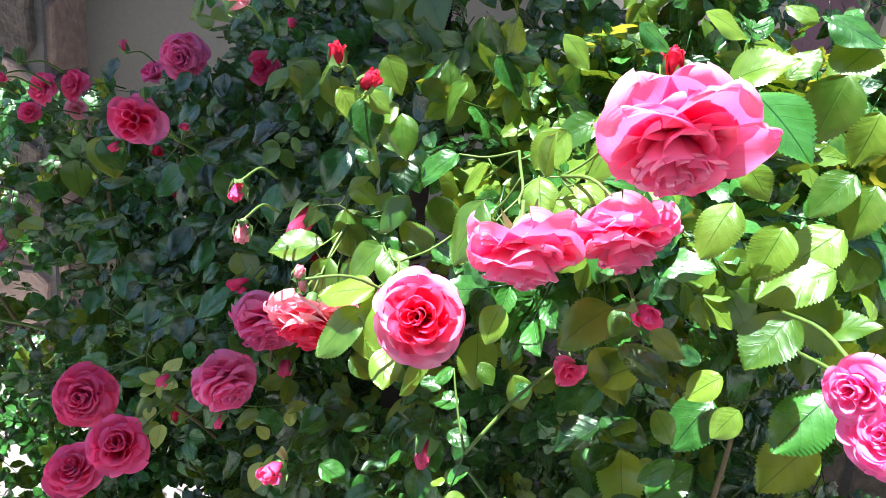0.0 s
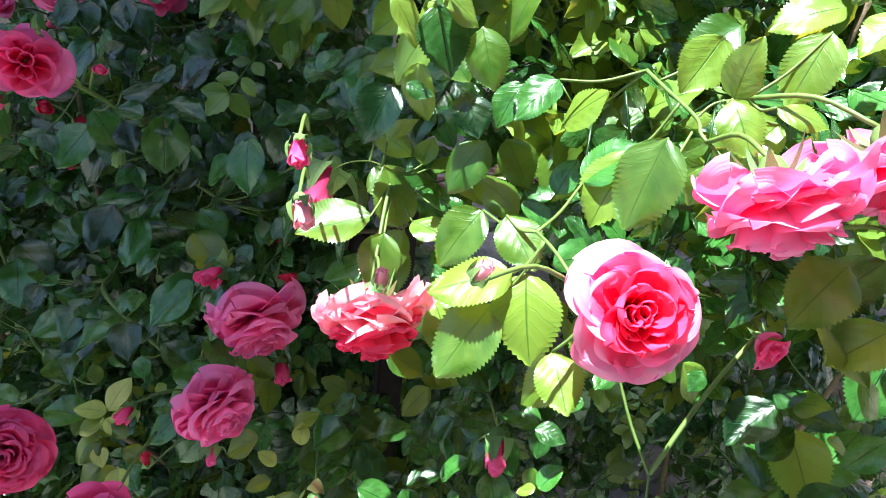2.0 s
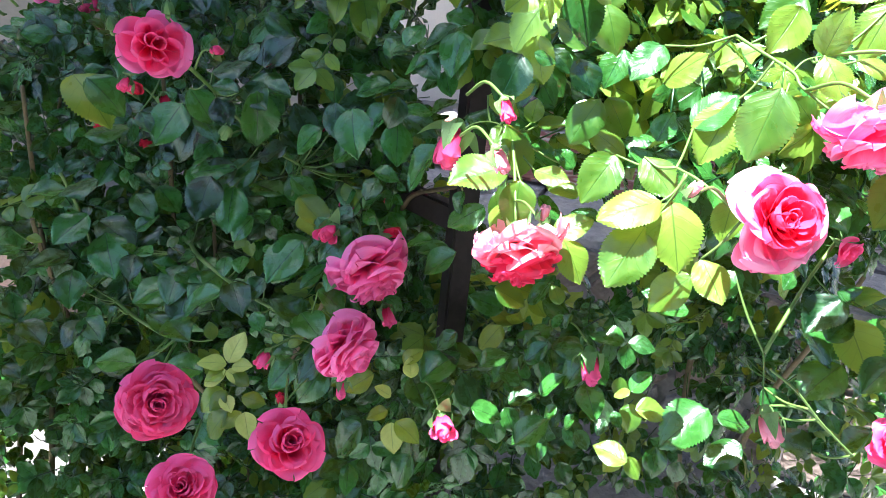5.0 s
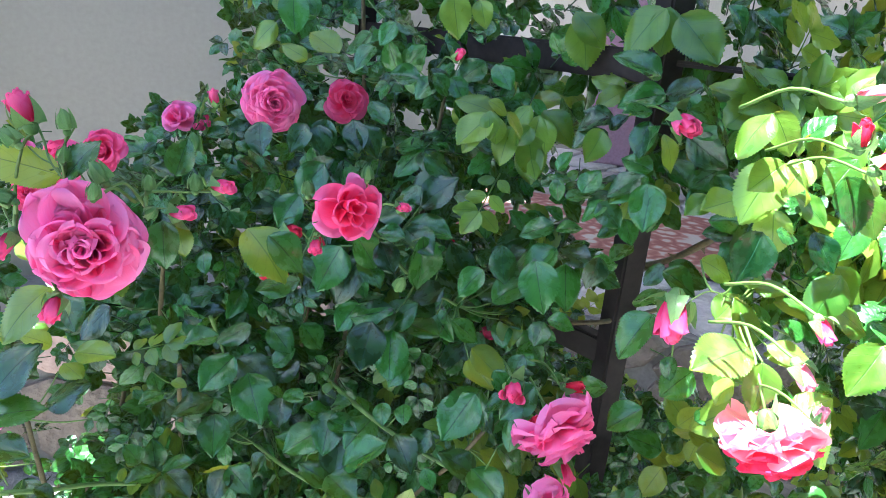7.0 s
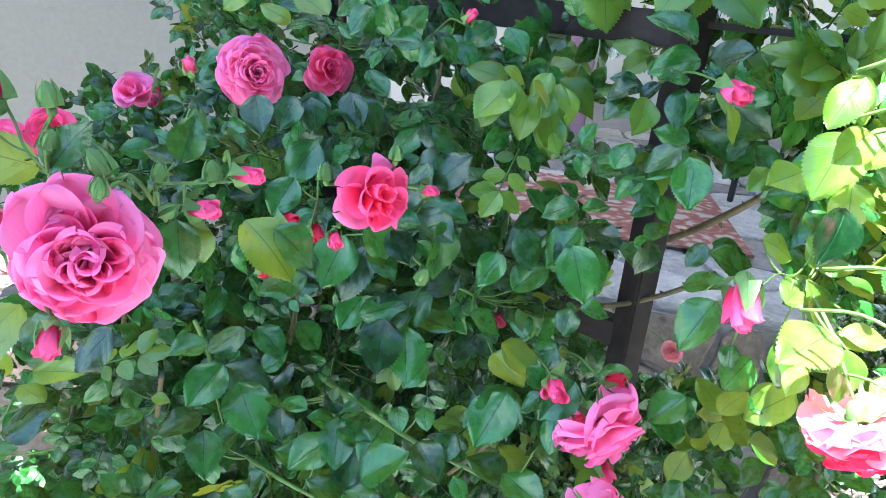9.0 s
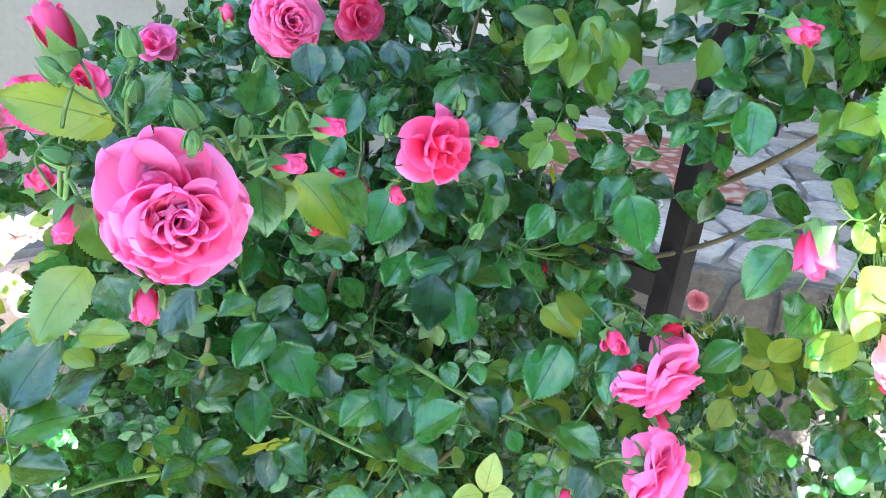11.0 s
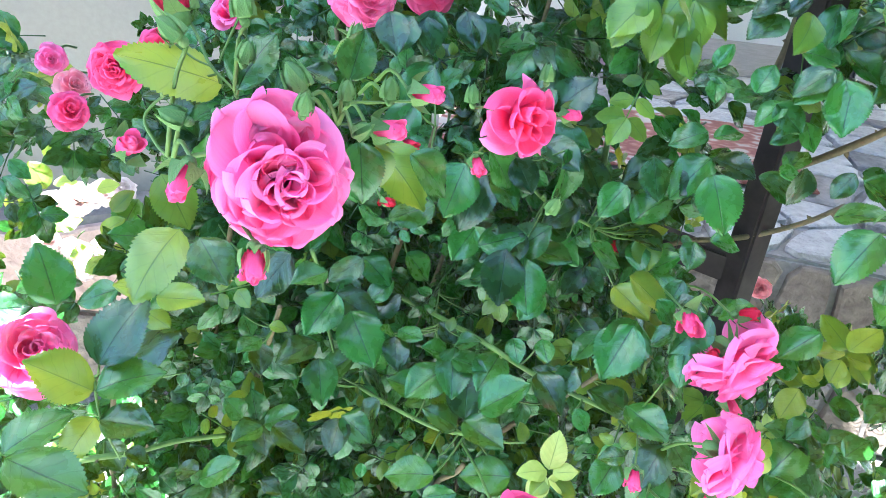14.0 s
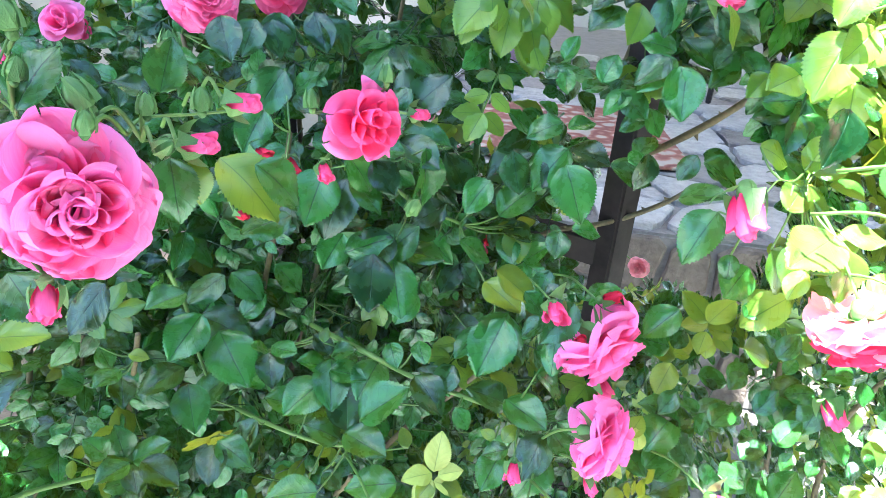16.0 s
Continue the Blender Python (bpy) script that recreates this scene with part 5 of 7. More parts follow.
leaf((-0.013, 0.852, 1.130), (-0.044, 0.871, 1.120), (-0.28, -0.24, 0.93), 1, "green")
leaf((-0.145, 0.831, 1.145), (-0.166, 0.840, 1.131), (-0.66, -0.29, 0.70), 1, "green")
leaf((-0.134, 0.823, 1.127), (-0.149, 0.811, 1.095), (-0.54, -0.21, 0.81), 1, "green")
leaf((-0.139, 0.807, 1.030), (-0.130, 0.783, 1.010), (-0.51, -0.22, 0.83), 1, "green")
leaf((0.119, 0.823, 1.054), (0.104, 0.817, 1.030), (-0.60, -0.07, 0.80), 1, "young")
leaf((0.075, 0.799, 1.087), (0.103, 0.784, 1.080), (-0.74, -0.32, 0.60), 1, "young")
leaf((0.094, 0.842, 1.020), (0.110, 0.829, 1.020), (-0.69, -0.17, 0.71), 1, "young")
leaf((0.019, 0.756, 1.015), (-0.021, 0.773, 1.030), (-0.51, -0.14, 0.85), 1, "green")
leaf((0.093, 0.753, 1.050), (0.072, 0.754, 1.035), (-0.56, -0.27, 0.78), 1, "green")
leaf((0.090, 0.776, 1.012), (0.084, 0.785, 1.023), (-0.66, -0.01, 0.75), 1, "green")
leaf((0.068, 0.737, 1.031), (0.059, 0.737, 1.014), (-0.67, -0.07, 0.74), 1, "green")
leaf((0.043, 0.731, 1.014), (0.058, 0.720, 1.004), (-0.60, -0.08, 0.80), 1, "green")
leaf((-0.192, 0.827, 1.026), (-0.199, 0.838, 1.034), (-0.50, -0.27, 0.83), 1, "young")
leaf((-0.185, 0.823, 1.023), (-0.170, 0.823, 1.037), (-0.11, -0.45, 0.89), 1, "young")
leaf((-0.180, 0.820, 1.013), (-0.204, 0.827, 1.016), (-0.15, -0.56, 0.81), 1, "green")
leaf((-0.031, 0.737, 1.231), (-0.040, 0.730, 1.211), (-0.74, -0.06, 0.67), 1, "green")
leaf((-0.016, 0.736, 0.985), (-0.040, 0.746, 0.969), (-0.59, -0.04, 0.81), 1, "green")
leaf((-0.263, 0.870, 1.013), (-0.266, 0.877, 1.033), (-0.06, -0.28, 0.96), 1, "young")
leaf((-0.217, 0.861, 1.050), (-0.213, 0.843, 1.034), (-0.35, -0.56, 0.75), 1, "green")
leaf((-0.177, 1.041, 1.358), (-0.149, 1.014, 1.330), (0.13, -0.85, 0.51), 1, "green")
leaf((-0.065, 0.852, 1.418), (-0.086, 0.835, 1.395), (0.14, -0.85, 0.51), 1, "young")
leaf((-0.048, 0.785, 1.427), (-0.037, 0.769, 1.399), (0.10, -0.73, 0.67), 1, "young")
leaf((0.002, 0.698, 1.421), (-0.026, 0.699, 1.398), (-0.03, -0.94, 0.34), 1, "young")
leaf((0.006, 0.636, 1.430), (0.031, 0.629, 1.417), (-0.27, -0.83, 0.50), 1, "young")
leaf((-0.002, 0.765, 1.375), (-0.027, 0.759, 1.363), (-0.13, -0.89, 0.44), 1, "young")
leaf((-0.002, 0.686, 1.368), (0.017, 0.679, 1.362), (-0.29, -0.83, 0.48), 1, "green")
leaf((-0.122, 0.948, 1.419), (-0.103, 0.935, 1.397), (0.26, -0.68, 0.69), 1, "young")
leaf((-0.219, 0.971, 1.275), (-0.248, 0.983, 1.280), (0.15, -0.90, 0.42), 1, "green")
leaf((-0.190, 1.010, 1.323), (-0.218, 1.009, 1.306), (-0.05, -0.77, 0.63), 1, "green")
leaf((-0.199, 0.964, 1.278), (-0.199, 0.957, 1.213), (0.41, -0.82, 0.40), 1, "green")
leaf((-0.079, 0.805, 1.306), (-0.089, 0.796, 1.277), (0.06, -0.84, 0.54), 1, "green")
leaf((-0.062, 0.839, 1.287), (-0.030, 0.838, 1.282), (-0.00, -0.68, 0.73), 1, "green")
leaf((-0.165, 0.973, 1.211), (-0.204, 0.980, 1.195), (-0.02, -0.67, 0.74), 1, "green")
leaf((0.203, 0.448, 1.333), (0.194, 0.437, 1.319), (-0.30, -0.53, 0.80), 1, "young")
leaf((0.214, 0.428, 1.327), (0.239, 0.421, 1.317), (-0.38, -0.59, 0.71), 1, "young")
leaf((0.261, 0.496, 1.234), (0.280, 0.484, 1.214), (-0.55, -0.41, 0.73), 1, "young")
leaf((0.279, 0.449, 1.292), (0.257, 0.451, 1.273), (-0.34, -0.69, 0.63), 1, "young")
leaf((0.308, 0.468, 1.258), (0.293, 0.467, 1.233), (-0.29, -0.70, 0.65), 1, "young")
leaf((0.126, 0.517, 1.247), (0.138, 0.506, 1.235), (-0.04, -0.80, 0.60), 1, "young")
leaf((0.107, 0.525, 1.235), (0.092, 0.521, 1.223), (-0.44, -0.50, 0.74), 1, "green")
leaf((0.228, 0.519, 1.162), (0.247, 0.516, 1.185), (-0.39, -0.54, 0.74), 1, "green")
leaf((0.263, 0.504, 1.184), (0.278, 0.496, 1.181), (-0.36, -0.31, 0.88), 1, "young")
leaf((0.156, 0.528, 1.233), (0.169, 0.516, 1.210), (-0.25, -0.67, 0.70), 1, "young")
leaf((0.168, 0.524, 1.229), (0.157, 0.518, 1.218), (-0.06, -0.85, 0.53), 1, "green")
leaf((0.091, 0.847, 1.027), (0.052, 0.868, 1.044), (-0.55, -0.55, 0.63), 1, "green")
leaf((0.097, 0.845, 1.024), (0.118, 0.849, 1.044), (-0.18, -0.44, 0.88), 1, "green")
leaf((-0.002, 0.771, 1.025), (-0.028, 0.786, 1.037), (-0.42, -0.53, 0.73), 1, "green")
leaf((-0.003, 0.771, 1.010), (-0.029, 0.761, 0.992), (-0.21, -0.32, 0.92), 1, "green")
leaf((0.043, 0.798, 1.004), (0.024, 0.796, 0.984), (-0.32, -0.34, 0.89), 1, "green")
leaf((0.006, 0.764, 0.975), (-0.001, 0.755, 0.940), (-0.41, -0.38, 0.83), 1, "green")
leaf((0.070, 0.779, 0.979), (0.096, 0.766, 1.002), (-0.25, -0.44, 0.86), 1, "green")
leaf((0.075, 0.757, 0.974), (0.064, 0.768, 0.981), (-0.38, -0.28, 0.88), 1, "green")
leaf((0.036, 0.735, 0.953), (0.042, 0.724, 0.921), (-0.41, -0.56, 0.72), 1, "green")
leaf((0.024, 0.746, 0.952), (0.034, 0.731, 0.928), (-0.21, -0.46, 0.86), 1, "green")
leaf((0.119, 0.706, 1.060), (0.084, 0.718, 1.049), (-0.57, -0.63, 0.52), 1, "green")
leaf((0.108, 0.691, 1.045), (0.082, 0.700, 1.033), (-0.47, -0.47, 0.75), 1, "green")
leaf((0.099, 0.688, 1.033), (0.091, 0.679, 1.020), (-0.46, -0.49, 0.74), 1, "green")
leaf((0.144, 0.669, 1.081), (0.114, 0.687, 1.088), (-0.36, -0.47, 0.80), 1, "green")
leaf((0.122, 0.638, 1.103), (0.142, 0.620, 1.103), (-0.40, -0.65, 0.65), 1, "green")
leaf((0.141, 0.660, 1.083), (0.134, 0.648, 1.062), (-0.42, -0.58, 0.70), 1, "green")
leaf((0.120, 0.655, 1.023), (0.119, 0.648, 0.990), (-0.52, -0.29, 0.80), 1, "green")
leaf((0.129, 0.625, 1.050), (0.148, 0.626, 1.071), (-0.62, -0.30, 0.72), 1, "green")
leaf((0.135, 0.652, 1.049), (0.131, 0.645, 1.029), (-0.36, -0.66, 0.66), 1, "young")
leaf((0.122, 0.607, 1.044), (0.151, 0.592, 1.048), (-0.31, -0.65, 0.70), 1, "young")
leaf((0.140, 0.631, 1.029), (0.126, 0.617, 1.007), (-0.51, -0.54, 0.68), 1, "young")
leaf((0.137, 0.624, 0.972), (0.114, 0.627, 0.952), (-0.38, -0.17, 0.91), 1, "young")
leaf((0.133, 0.614, 0.976), (0.139, 0.594, 0.962), (-0.44, -0.58, 0.68), 1, "young")
leaf((0.079, 0.707, 0.951), (0.049, 0.712, 0.935), (-0.43, -0.49, 0.76), 1, "green")
leaf((0.074, 0.703, 0.950), (0.072, 0.680, 0.924), (-0.40, -0.48, 0.78), 1, "green")
leaf((0.074, 0.693, 0.961), (0.094, 0.685, 0.950), (-0.46, -0.59, 0.66), 1, "green")
leaf((0.002, 0.723, 0.917), (-0.007, 0.718, 0.876), (-0.41, -0.42, 0.81), 1, "green")
leaf((-0.057, 0.747, 0.907), (-0.080, 0.738, 0.872), (-0.36, -0.28, 0.89), 1, "green")
leaf((0.175, 0.524, 1.057), (0.139, 0.528, 1.042), (-0.39, -0.41, 0.82), 1, "green")
leaf((0.127, 0.517, 1.101), (0.155, 0.506, 1.093), (-0.42, -0.43, 0.80), 1, "green")
leaf((0.121, 0.572, 1.174), (0.095, 0.582, 1.175), (-0.62, -0.27, 0.74), 1, "green")
leaf((0.103, 0.579, 1.183), (0.084, 0.591, 1.189), (-0.38, -0.52, 0.77), 1, "green")
leaf((0.127, 0.691, 1.089), (0.122, 0.683, 1.069), (-0.59, -0.21, 0.78), 1, "green")
leaf((0.117, 0.701, 1.074), (0.113, 0.698, 1.061), (-0.25, -0.44, 0.86), 1, "green")
leaf((0.150, 0.595, 1.001), (0.139, 0.578, 0.977), (-0.49, -0.44, 0.75), 1, "green")
leaf((0.159, 0.570, 1.001), (0.152, 0.566, 0.978), (-0.43, -0.45, 0.78), 1, "green")
leaf((0.161, 0.503, 1.111), (0.185, 0.489, 1.085), (-0.57, -0.24, 0.78), 1, "green")
leaf((0.100, 0.679, 0.982), (0.103, 0.657, 0.956), (-0.19, -0.38, 0.91), 1, "green")
leaf((0.088, 0.665, 0.935), (0.096, 0.652, 0.911), (-0.51, -0.24, 0.83), 1, "green")
leaf((0.076, 0.799, 1.095), (0.058, 0.824, 1.126), (-0.47, -0.51, 0.72), 1, "young")
leaf((0.062, 0.791, 1.102), (0.078, 0.786, 1.131), (-0.32, -0.32, 0.89), 1, "young")
leaf((0.122, 0.823, 1.062), (0.099, 0.847, 1.056), (-0.33, -0.21, 0.92), 1, "young")
leaf((0.105, 0.807, 1.069), (0.118, 0.785, 1.049), (-0.63, -0.16, 0.76), 1, "young")
leaf((0.128, 0.823, 1.044), (0.119, 0.818, 1.017), (-0.55, -0.13, 0.82), 1, "young")
leaf((0.108, 0.846, 1.003), (0.088, 0.872, 1.028), (-0.44, -0.35, 0.83), 1, "young")
leaf((0.106, 0.845, 1.007), (0.126, 0.851, 1.034), (-0.47, -0.46, 0.75), 1, "young")
leaf((0.086, 0.836, 1.012), (0.053, 0.825, 0.986), (-0.68, -0.51, 0.52), 1, "young")
leaf((0.091, 0.803, 1.015), (0.120, 0.780, 1.008), (-0.57, -0.35, 0.75), 1, "green")
leaf((0.089, 0.766, 1.035), (0.113, 0.762, 1.050), (-0.54, -0.53, 0.66), 1, "green")
leaf((0.070, 0.729, 1.062), (0.081, 0.714, 1.033), (-0.71, -0.00, 0.71), 1, "green")
leaf((0.077, 0.708, 1.050), (0.064, 0.703, 1.019), (-0.75, -0.14, 0.65), 1, "green")
leaf((0.076, 0.706, 1.085), (0.091, 0.707, 1.098), (-0.66, -0.13, 0.74), 1, "green")
leaf((0.107, 0.685, 1.064), (0.079, 0.702, 1.065), (-0.80, -0.18, 0.57), 1, "green")
leaf((0.110, 0.678, 1.062), (0.077, 0.671, 1.038), (-0.41, -0.18, 0.89), 1, "green")
leaf((0.102, 0.677, 1.072), (0.115, 0.650, 1.042), (-0.45, -0.15, 0.88), 1, "green")
leaf((0.063, 0.775, 0.991), (0.056, 0.789, 1.005), (-0.51, -0.33, 0.79), 1, "green")
leaf((0.032, 0.768, 1.014), (0.003, 0.789, 1.010), (-0.31, -0.42, 0.85), 1, "green")
leaf((0.026, 0.755, 1.001), (0.011, 0.760, 0.992), (-0.35, -0.44, 0.83), 1, "green")
leaf((0.055, 0.762, 1.003), (0.040, 0.756, 0.988), (-0.58, -0.44, 0.69), 1, "green")
leaf((-0.004, 0.731, 0.965), (-0.043, 0.741, 0.955), (-0.35, -0.49, 0.80), 1, "green")
leaf((0.014, 0.739, 0.965), (0.002, 0.756, 1.005), (-0.46, -0.36, 0.81), 1, "green")
leaf((0.020, 0.728, 0.976), (0.011, 0.716, 0.959), (-0.47, -0.12, 0.88), 1, "green")
leaf((0.064, 0.740, 0.990), (0.048, 0.752, 1.003), (-0.54, -0.10, 0.83), 1, "green")
leaf((0.073, 0.731, 1.003), (0.066, 0.741, 1.020), (-0.42, -0.24, 0.87), 1, "green")
leaf((0.058, 0.722, 1.007), (0.064, 0.708, 1.004), (-0.33, -0.21, 0.92), 1, "green")
leaf((0.061, 0.698, 0.993), (0.046, 0.692, 0.979), (-0.47, -0.37, 0.80), 1, "green")
leaf((0.077, 0.673, 1.006), (0.064, 0.676, 0.989), (-0.60, -0.15, 0.78), 1, "green")
leaf((0.088, 0.655, 1.006), (0.076, 0.653, 0.993), (-0.47, 0.08, 0.88), 1, "green")
leaf((0.109, 0.631, 1.016), (0.096, 0.624, 1.003), (-0.56, -0.20, 0.80), 1, "green")
leaf((0.112, 0.626, 1.028), (0.113, 0.612, 1.020), (-0.51, 0.01, 0.86), 1, "green")
leaf((-0.012, 0.683, 1.236), (-0.028, 0.684, 1.214), (-0.79, -0.04, 0.61), 1, "young")
leaf((0.056, 0.737, 1.172), (0.024, 0.732, 1.145), (-0.62, -0.47, 0.63), 1, "young")
leaf((0.073, 0.720, 1.123), (0.059, 0.730, 1.131), (-0.68, -0.34, 0.64), 1, "green")
leaf((0.066, 0.724, 1.110), (0.075, 0.720, 1.132), (-0.63, -0.29, 0.72), 1, "green")
leaf((0.067, 0.686, 1.124), (0.062, 0.693, 1.143), (-0.47, -0.27, 0.84), 1, "young")
leaf((0.078, 0.678, 1.116), (0.067, 0.676, 1.104), (-0.58, -0.06, 0.81), 1, "green")
leaf((0.125, 0.623, 1.054), (0.110, 0.628, 1.047), (-0.79, 0.01, 0.62), 1, "young")
leaf((0.035, 0.709, 0.986), (0.044, 0.695, 0.961), (-0.36, -0.38, 0.85), 1, "green")
leaf((0.050, 0.679, 0.983), (0.066, 0.663, 0.968), (-0.52, -0.31, 0.80), 1, "green")
leaf((0.085, 0.643, 0.997), (0.091, 0.626, 0.983), (-0.55, -0.11, 0.83), 1, "green")
# pale sprays in the shade
leaf((-0.248, 0.846, 0.995), (-0.234, 0.856, 1.028), (-0.18, -0.57, 0.80), 1, "pale")
leaf((-0.250, 0.846, 0.994), (-0.279, 0.847, 1.004), (0.05, -0.58, 0.81), 1, "pale")
leaf((-0.245, 0.843, 0.992), (-0.223, 0.832, 0.997), (-0.22, -0.56, 0.80), 1, "pale")
leaf((-0.252, 0.842, 0.989), (-0.274, 0.833, 0.986), (-0.03, -0.58, 0.82), 1, "young")
leaf((-0.244, 0.839, 0.987), (-0.229, 0.821, 0.980), (-0.23, -0.56, 0.80), 1, "young")
leaf((-0.235, 0.810, 0.952), (-0.233, 0.784, 0.934), (-0.19, -0.53, 0.83), 1, "pale")
leaf((-0.238, 0.811, 0.952), (-0.261, 0.800, 0.946), (0.05, -0.54, 0.84), 1, "young")
leaf((-0.253, 0.829, 0.971), (-0.272, 0.813, 0.961), (-0.18, -0.55, 0.81), 1, "young")
leaf((-0.256, 0.826, 0.967), (-0.249, 0.806, 0.957), (-0.05, -0.56, 0.83), 1, "pale")
leaf((-0.086, 0.737, 0.966), (-0.092, 0.711, 0.947), (-0.26, -0.49, 0.83), 1, "pale")
leaf((-0.088, 0.746, 0.975), (-0.112, 0.745, 0.974), (-0.26, -0.50, 0.83), 1, "young")
leaf((-0.082, 0.736, 0.967), (-0.063, 0.709, 0.962), (-0.25, -0.49, 0.84), 1, "young")
leaf((-0.060, 0.758, 1.006), (-0.060, 0.764, 1.028), (-0.36, -0.50, 0.79), 1, "pale")
leaf((-0.083, 0.754, 0.988), (-0.100, 0.761, 0.999), (-0.15, -0.52, 0.84), 1, "pale")
leaf((-0.252, 0.842, 0.990), (-0.277, 0.836, 0.979), (-0.10, -0.60, 0.79), 1, "pale")
leaf((-0.251, 0.841, 0.989), (-0.231, 0.828, 0.978), (-0.20, -0.58, 0.80), 1, "pale")
# broad leaves at the face of the bushes
leaf((-0.618, 0.938, 1.146), (-0.587, 0.951, 1.194), (-0.09, -0.61, 0.79), 1, "green")
leaf((-0.625, 0.930, 1.129), (-0.663, 0.930, 1.165), (0.15, -0.65, 0.75), 1, "young")
leaf((-0.623, 0.929, 1.129), (-0.578, 0.926, 1.147), (-0.24, -0.54, 0.81), 1, "green")
leaf((-0.691, 0.933, 1.085), (-0.650, 0.941, 1.111), (-0.01, -0.42, 0.91), 1, "green")
leaf((-0.663, 1.120, 1.099), (-0.667, 1.133, 1.160), (0.26, -0.59, 0.77), 1, "green")
leaf((-0.552, 0.902, 1.267), (-0.592, 0.873, 1.246), (-0.21, -0.56, 0.80), 1, "young")
leaf((-0.573, 1.095, 1.105), (-0.529, 1.077, 1.108), (0.01, -0.54, 0.84), 1, "young")
leaf((-0.575, 0.990, 1.168), (-0.596, 0.983, 1.191), (-0.24, -0.54, 0.81), 1, "young")
leaf((-0.623, 0.922, 1.106), (-0.586, 0.903, 1.104), (-0.04, -0.57, 0.82), 1, "green")
leaf((-0.628, 0.939, 1.096), (-0.651, 0.909, 1.089), (0.05, -0.43, 0.90), 1, "young")
leaf((-0.683, 0.904, 1.105), (-0.636, 0.872, 1.082), (0.28, -0.43, 0.86), 1, "green")
leaf((-0.643, 1.091, 0.942), (-0.629, 1.057, 0.926), (0.19, -0.46, 0.87), 1, "green")
leaf((-0.399, 1.054, 1.102), (-0.440, 1.029, 1.076), (0.04, -0.77, 0.64), 1, "green")
leaf((-0.424, 1.044, 1.053), (-0.472, 1.031, 1.048), (-0.32, -0.45, 0.83), 1, "green")
leaf((-0.423, 1.042, 1.032), (-0.430, 1.002, 1.006), (-0.07, -0.60, 0.80), 1, "green")
leaf((-0.416, 1.032, 1.144), (-0.454, 1.021, 1.143), (-0.22, -0.62, 0.75), 1, "green")
leaf((-0.486, 1.029, 0.970), (-0.452, 1.018, 0.989), (-0.03, -0.39, 0.92), 1, "green")
leaf((-0.491, 1.017, 0.979), (-0.523, 1.002, 0.982), (0.13, -0.35, 0.93), 1, "green")
leaf((-0.487, 1.033, 0.962), (-0.490, 1.002, 0.952), (0.01, -0.52, 0.85), 1, "green")
leaf((-0.480, 1.011, 0.981), (-0.455, 0.978, 0.975), (0.17, -0.40, 0.90), 1, "green")
leaf((-0.492, 1.034, 0.972), (-0.495, 1.043, 1.008), (0.04, -0.52, 0.85), 1, "green")
leaf((-0.508, 1.023, 0.990), (-0.520, 1.026, 1.017), (-0.02, -0.68, 0.73), 1, "green")
leaf((-0.558, 1.004, 0.939), (-0.517, 0.996, 0.956), (0.23, -0.44, 0.87), 1, "green")
leaf((-0.478, 1.075, 1.041), (-0.484, 1.044, 1.025), (0.09, -0.69, 0.72), 1, "green")
leaf((-0.480, 1.061, 1.058), (-0.506, 1.045, 1.059), (-0.18, -0.44, 0.88), 1, "green")
leaf((-0.383, 1.057, 1.076), (-0.375, 1.004, 1.036), (-0.49, -0.60, 0.63), 1, "green")
leaf((-0.392, 1.089, 1.079), (-0.351, 1.047, 1.067), (-0.04, -0.56, 0.83), 1, "green")
leaf((-0.380, 1.027, 1.155), (-0.420, 1.015, 1.146), (0.05, -0.52, 0.85), 1, "green")
leaf((-0.348, 1.119, 1.106), (-0.327, 1.081, 1.088), (-0.28, -0.66, 0.70), 1, "green")
leaf((-0.228, 0.970, 1.163), (-0.244, 0.930, 1.121), (-0.56, -0.56, 0.61), 1, "green")
leaf((-0.223, 0.974, 1.183), (-0.276, 0.978, 1.170), (-0.36, -0.75, 0.56), 1, "green")
leaf((-0.201, 1.004, 1.156), (-0.174, 0.959, 1.153), (-0.15, -0.53, 0.83), 1, "green")
leaf((-0.164, 0.865, 1.132), (-0.207, 0.847, 1.094), (-0.25, -0.52, 0.82), 1, "green")
leaf((-0.299, 0.930, 1.004), (-0.290, 0.948, 1.054), (-0.26, -0.40, 0.88), 1, "green")
leaf((-0.292, 0.915, 1.026), (-0.250, 0.897, 1.063), (-0.22, -0.36, 0.91), 1, "green")
leaf((-0.310, 0.913, 1.019), (-0.288, 0.869, 1.016), (-0.24, -0.43, 0.87), 1, "green")
leaf((-0.304, 0.936, 0.988), (-0.332, 0.952, 1.014), (-0.32, -0.41, 0.86), 1, "green")
leaf((-0.303, 0.976, 1.037), (-0.353, 0.965, 1.022), (-0.32, -0.60, 0.73), 1, "green")
leaf((-0.276, 0.868, 0.974), (-0.321, 0.884, 0.984), (-0.41, -0.45, 0.79), 1, "green")
leaf((-0.238, 0.903, 1.068), (-0.231, 0.860, 1.056), (-0.27, -0.44, 0.86), 1, "green")
leaf((-0.151, 0.916, 1.145), (-0.139, 0.870, 1.134), (-0.20, -0.59, 0.78), 1, "young")
leaf((-0.346, 1.015, 1.062), (-0.357, 0.984, 1.044), (-0.18, -0.62, 0.76), 1, "green")
leaf((-0.343, 1.014, 1.070), (-0.327, 0.987, 1.071), (-0.31, -0.54, 0.78), 1, "green")
leaf((-0.344, 1.023, 1.060), (-0.363, 1.019, 1.074), (-0.29, -0.51, 0.81), 1, "green")
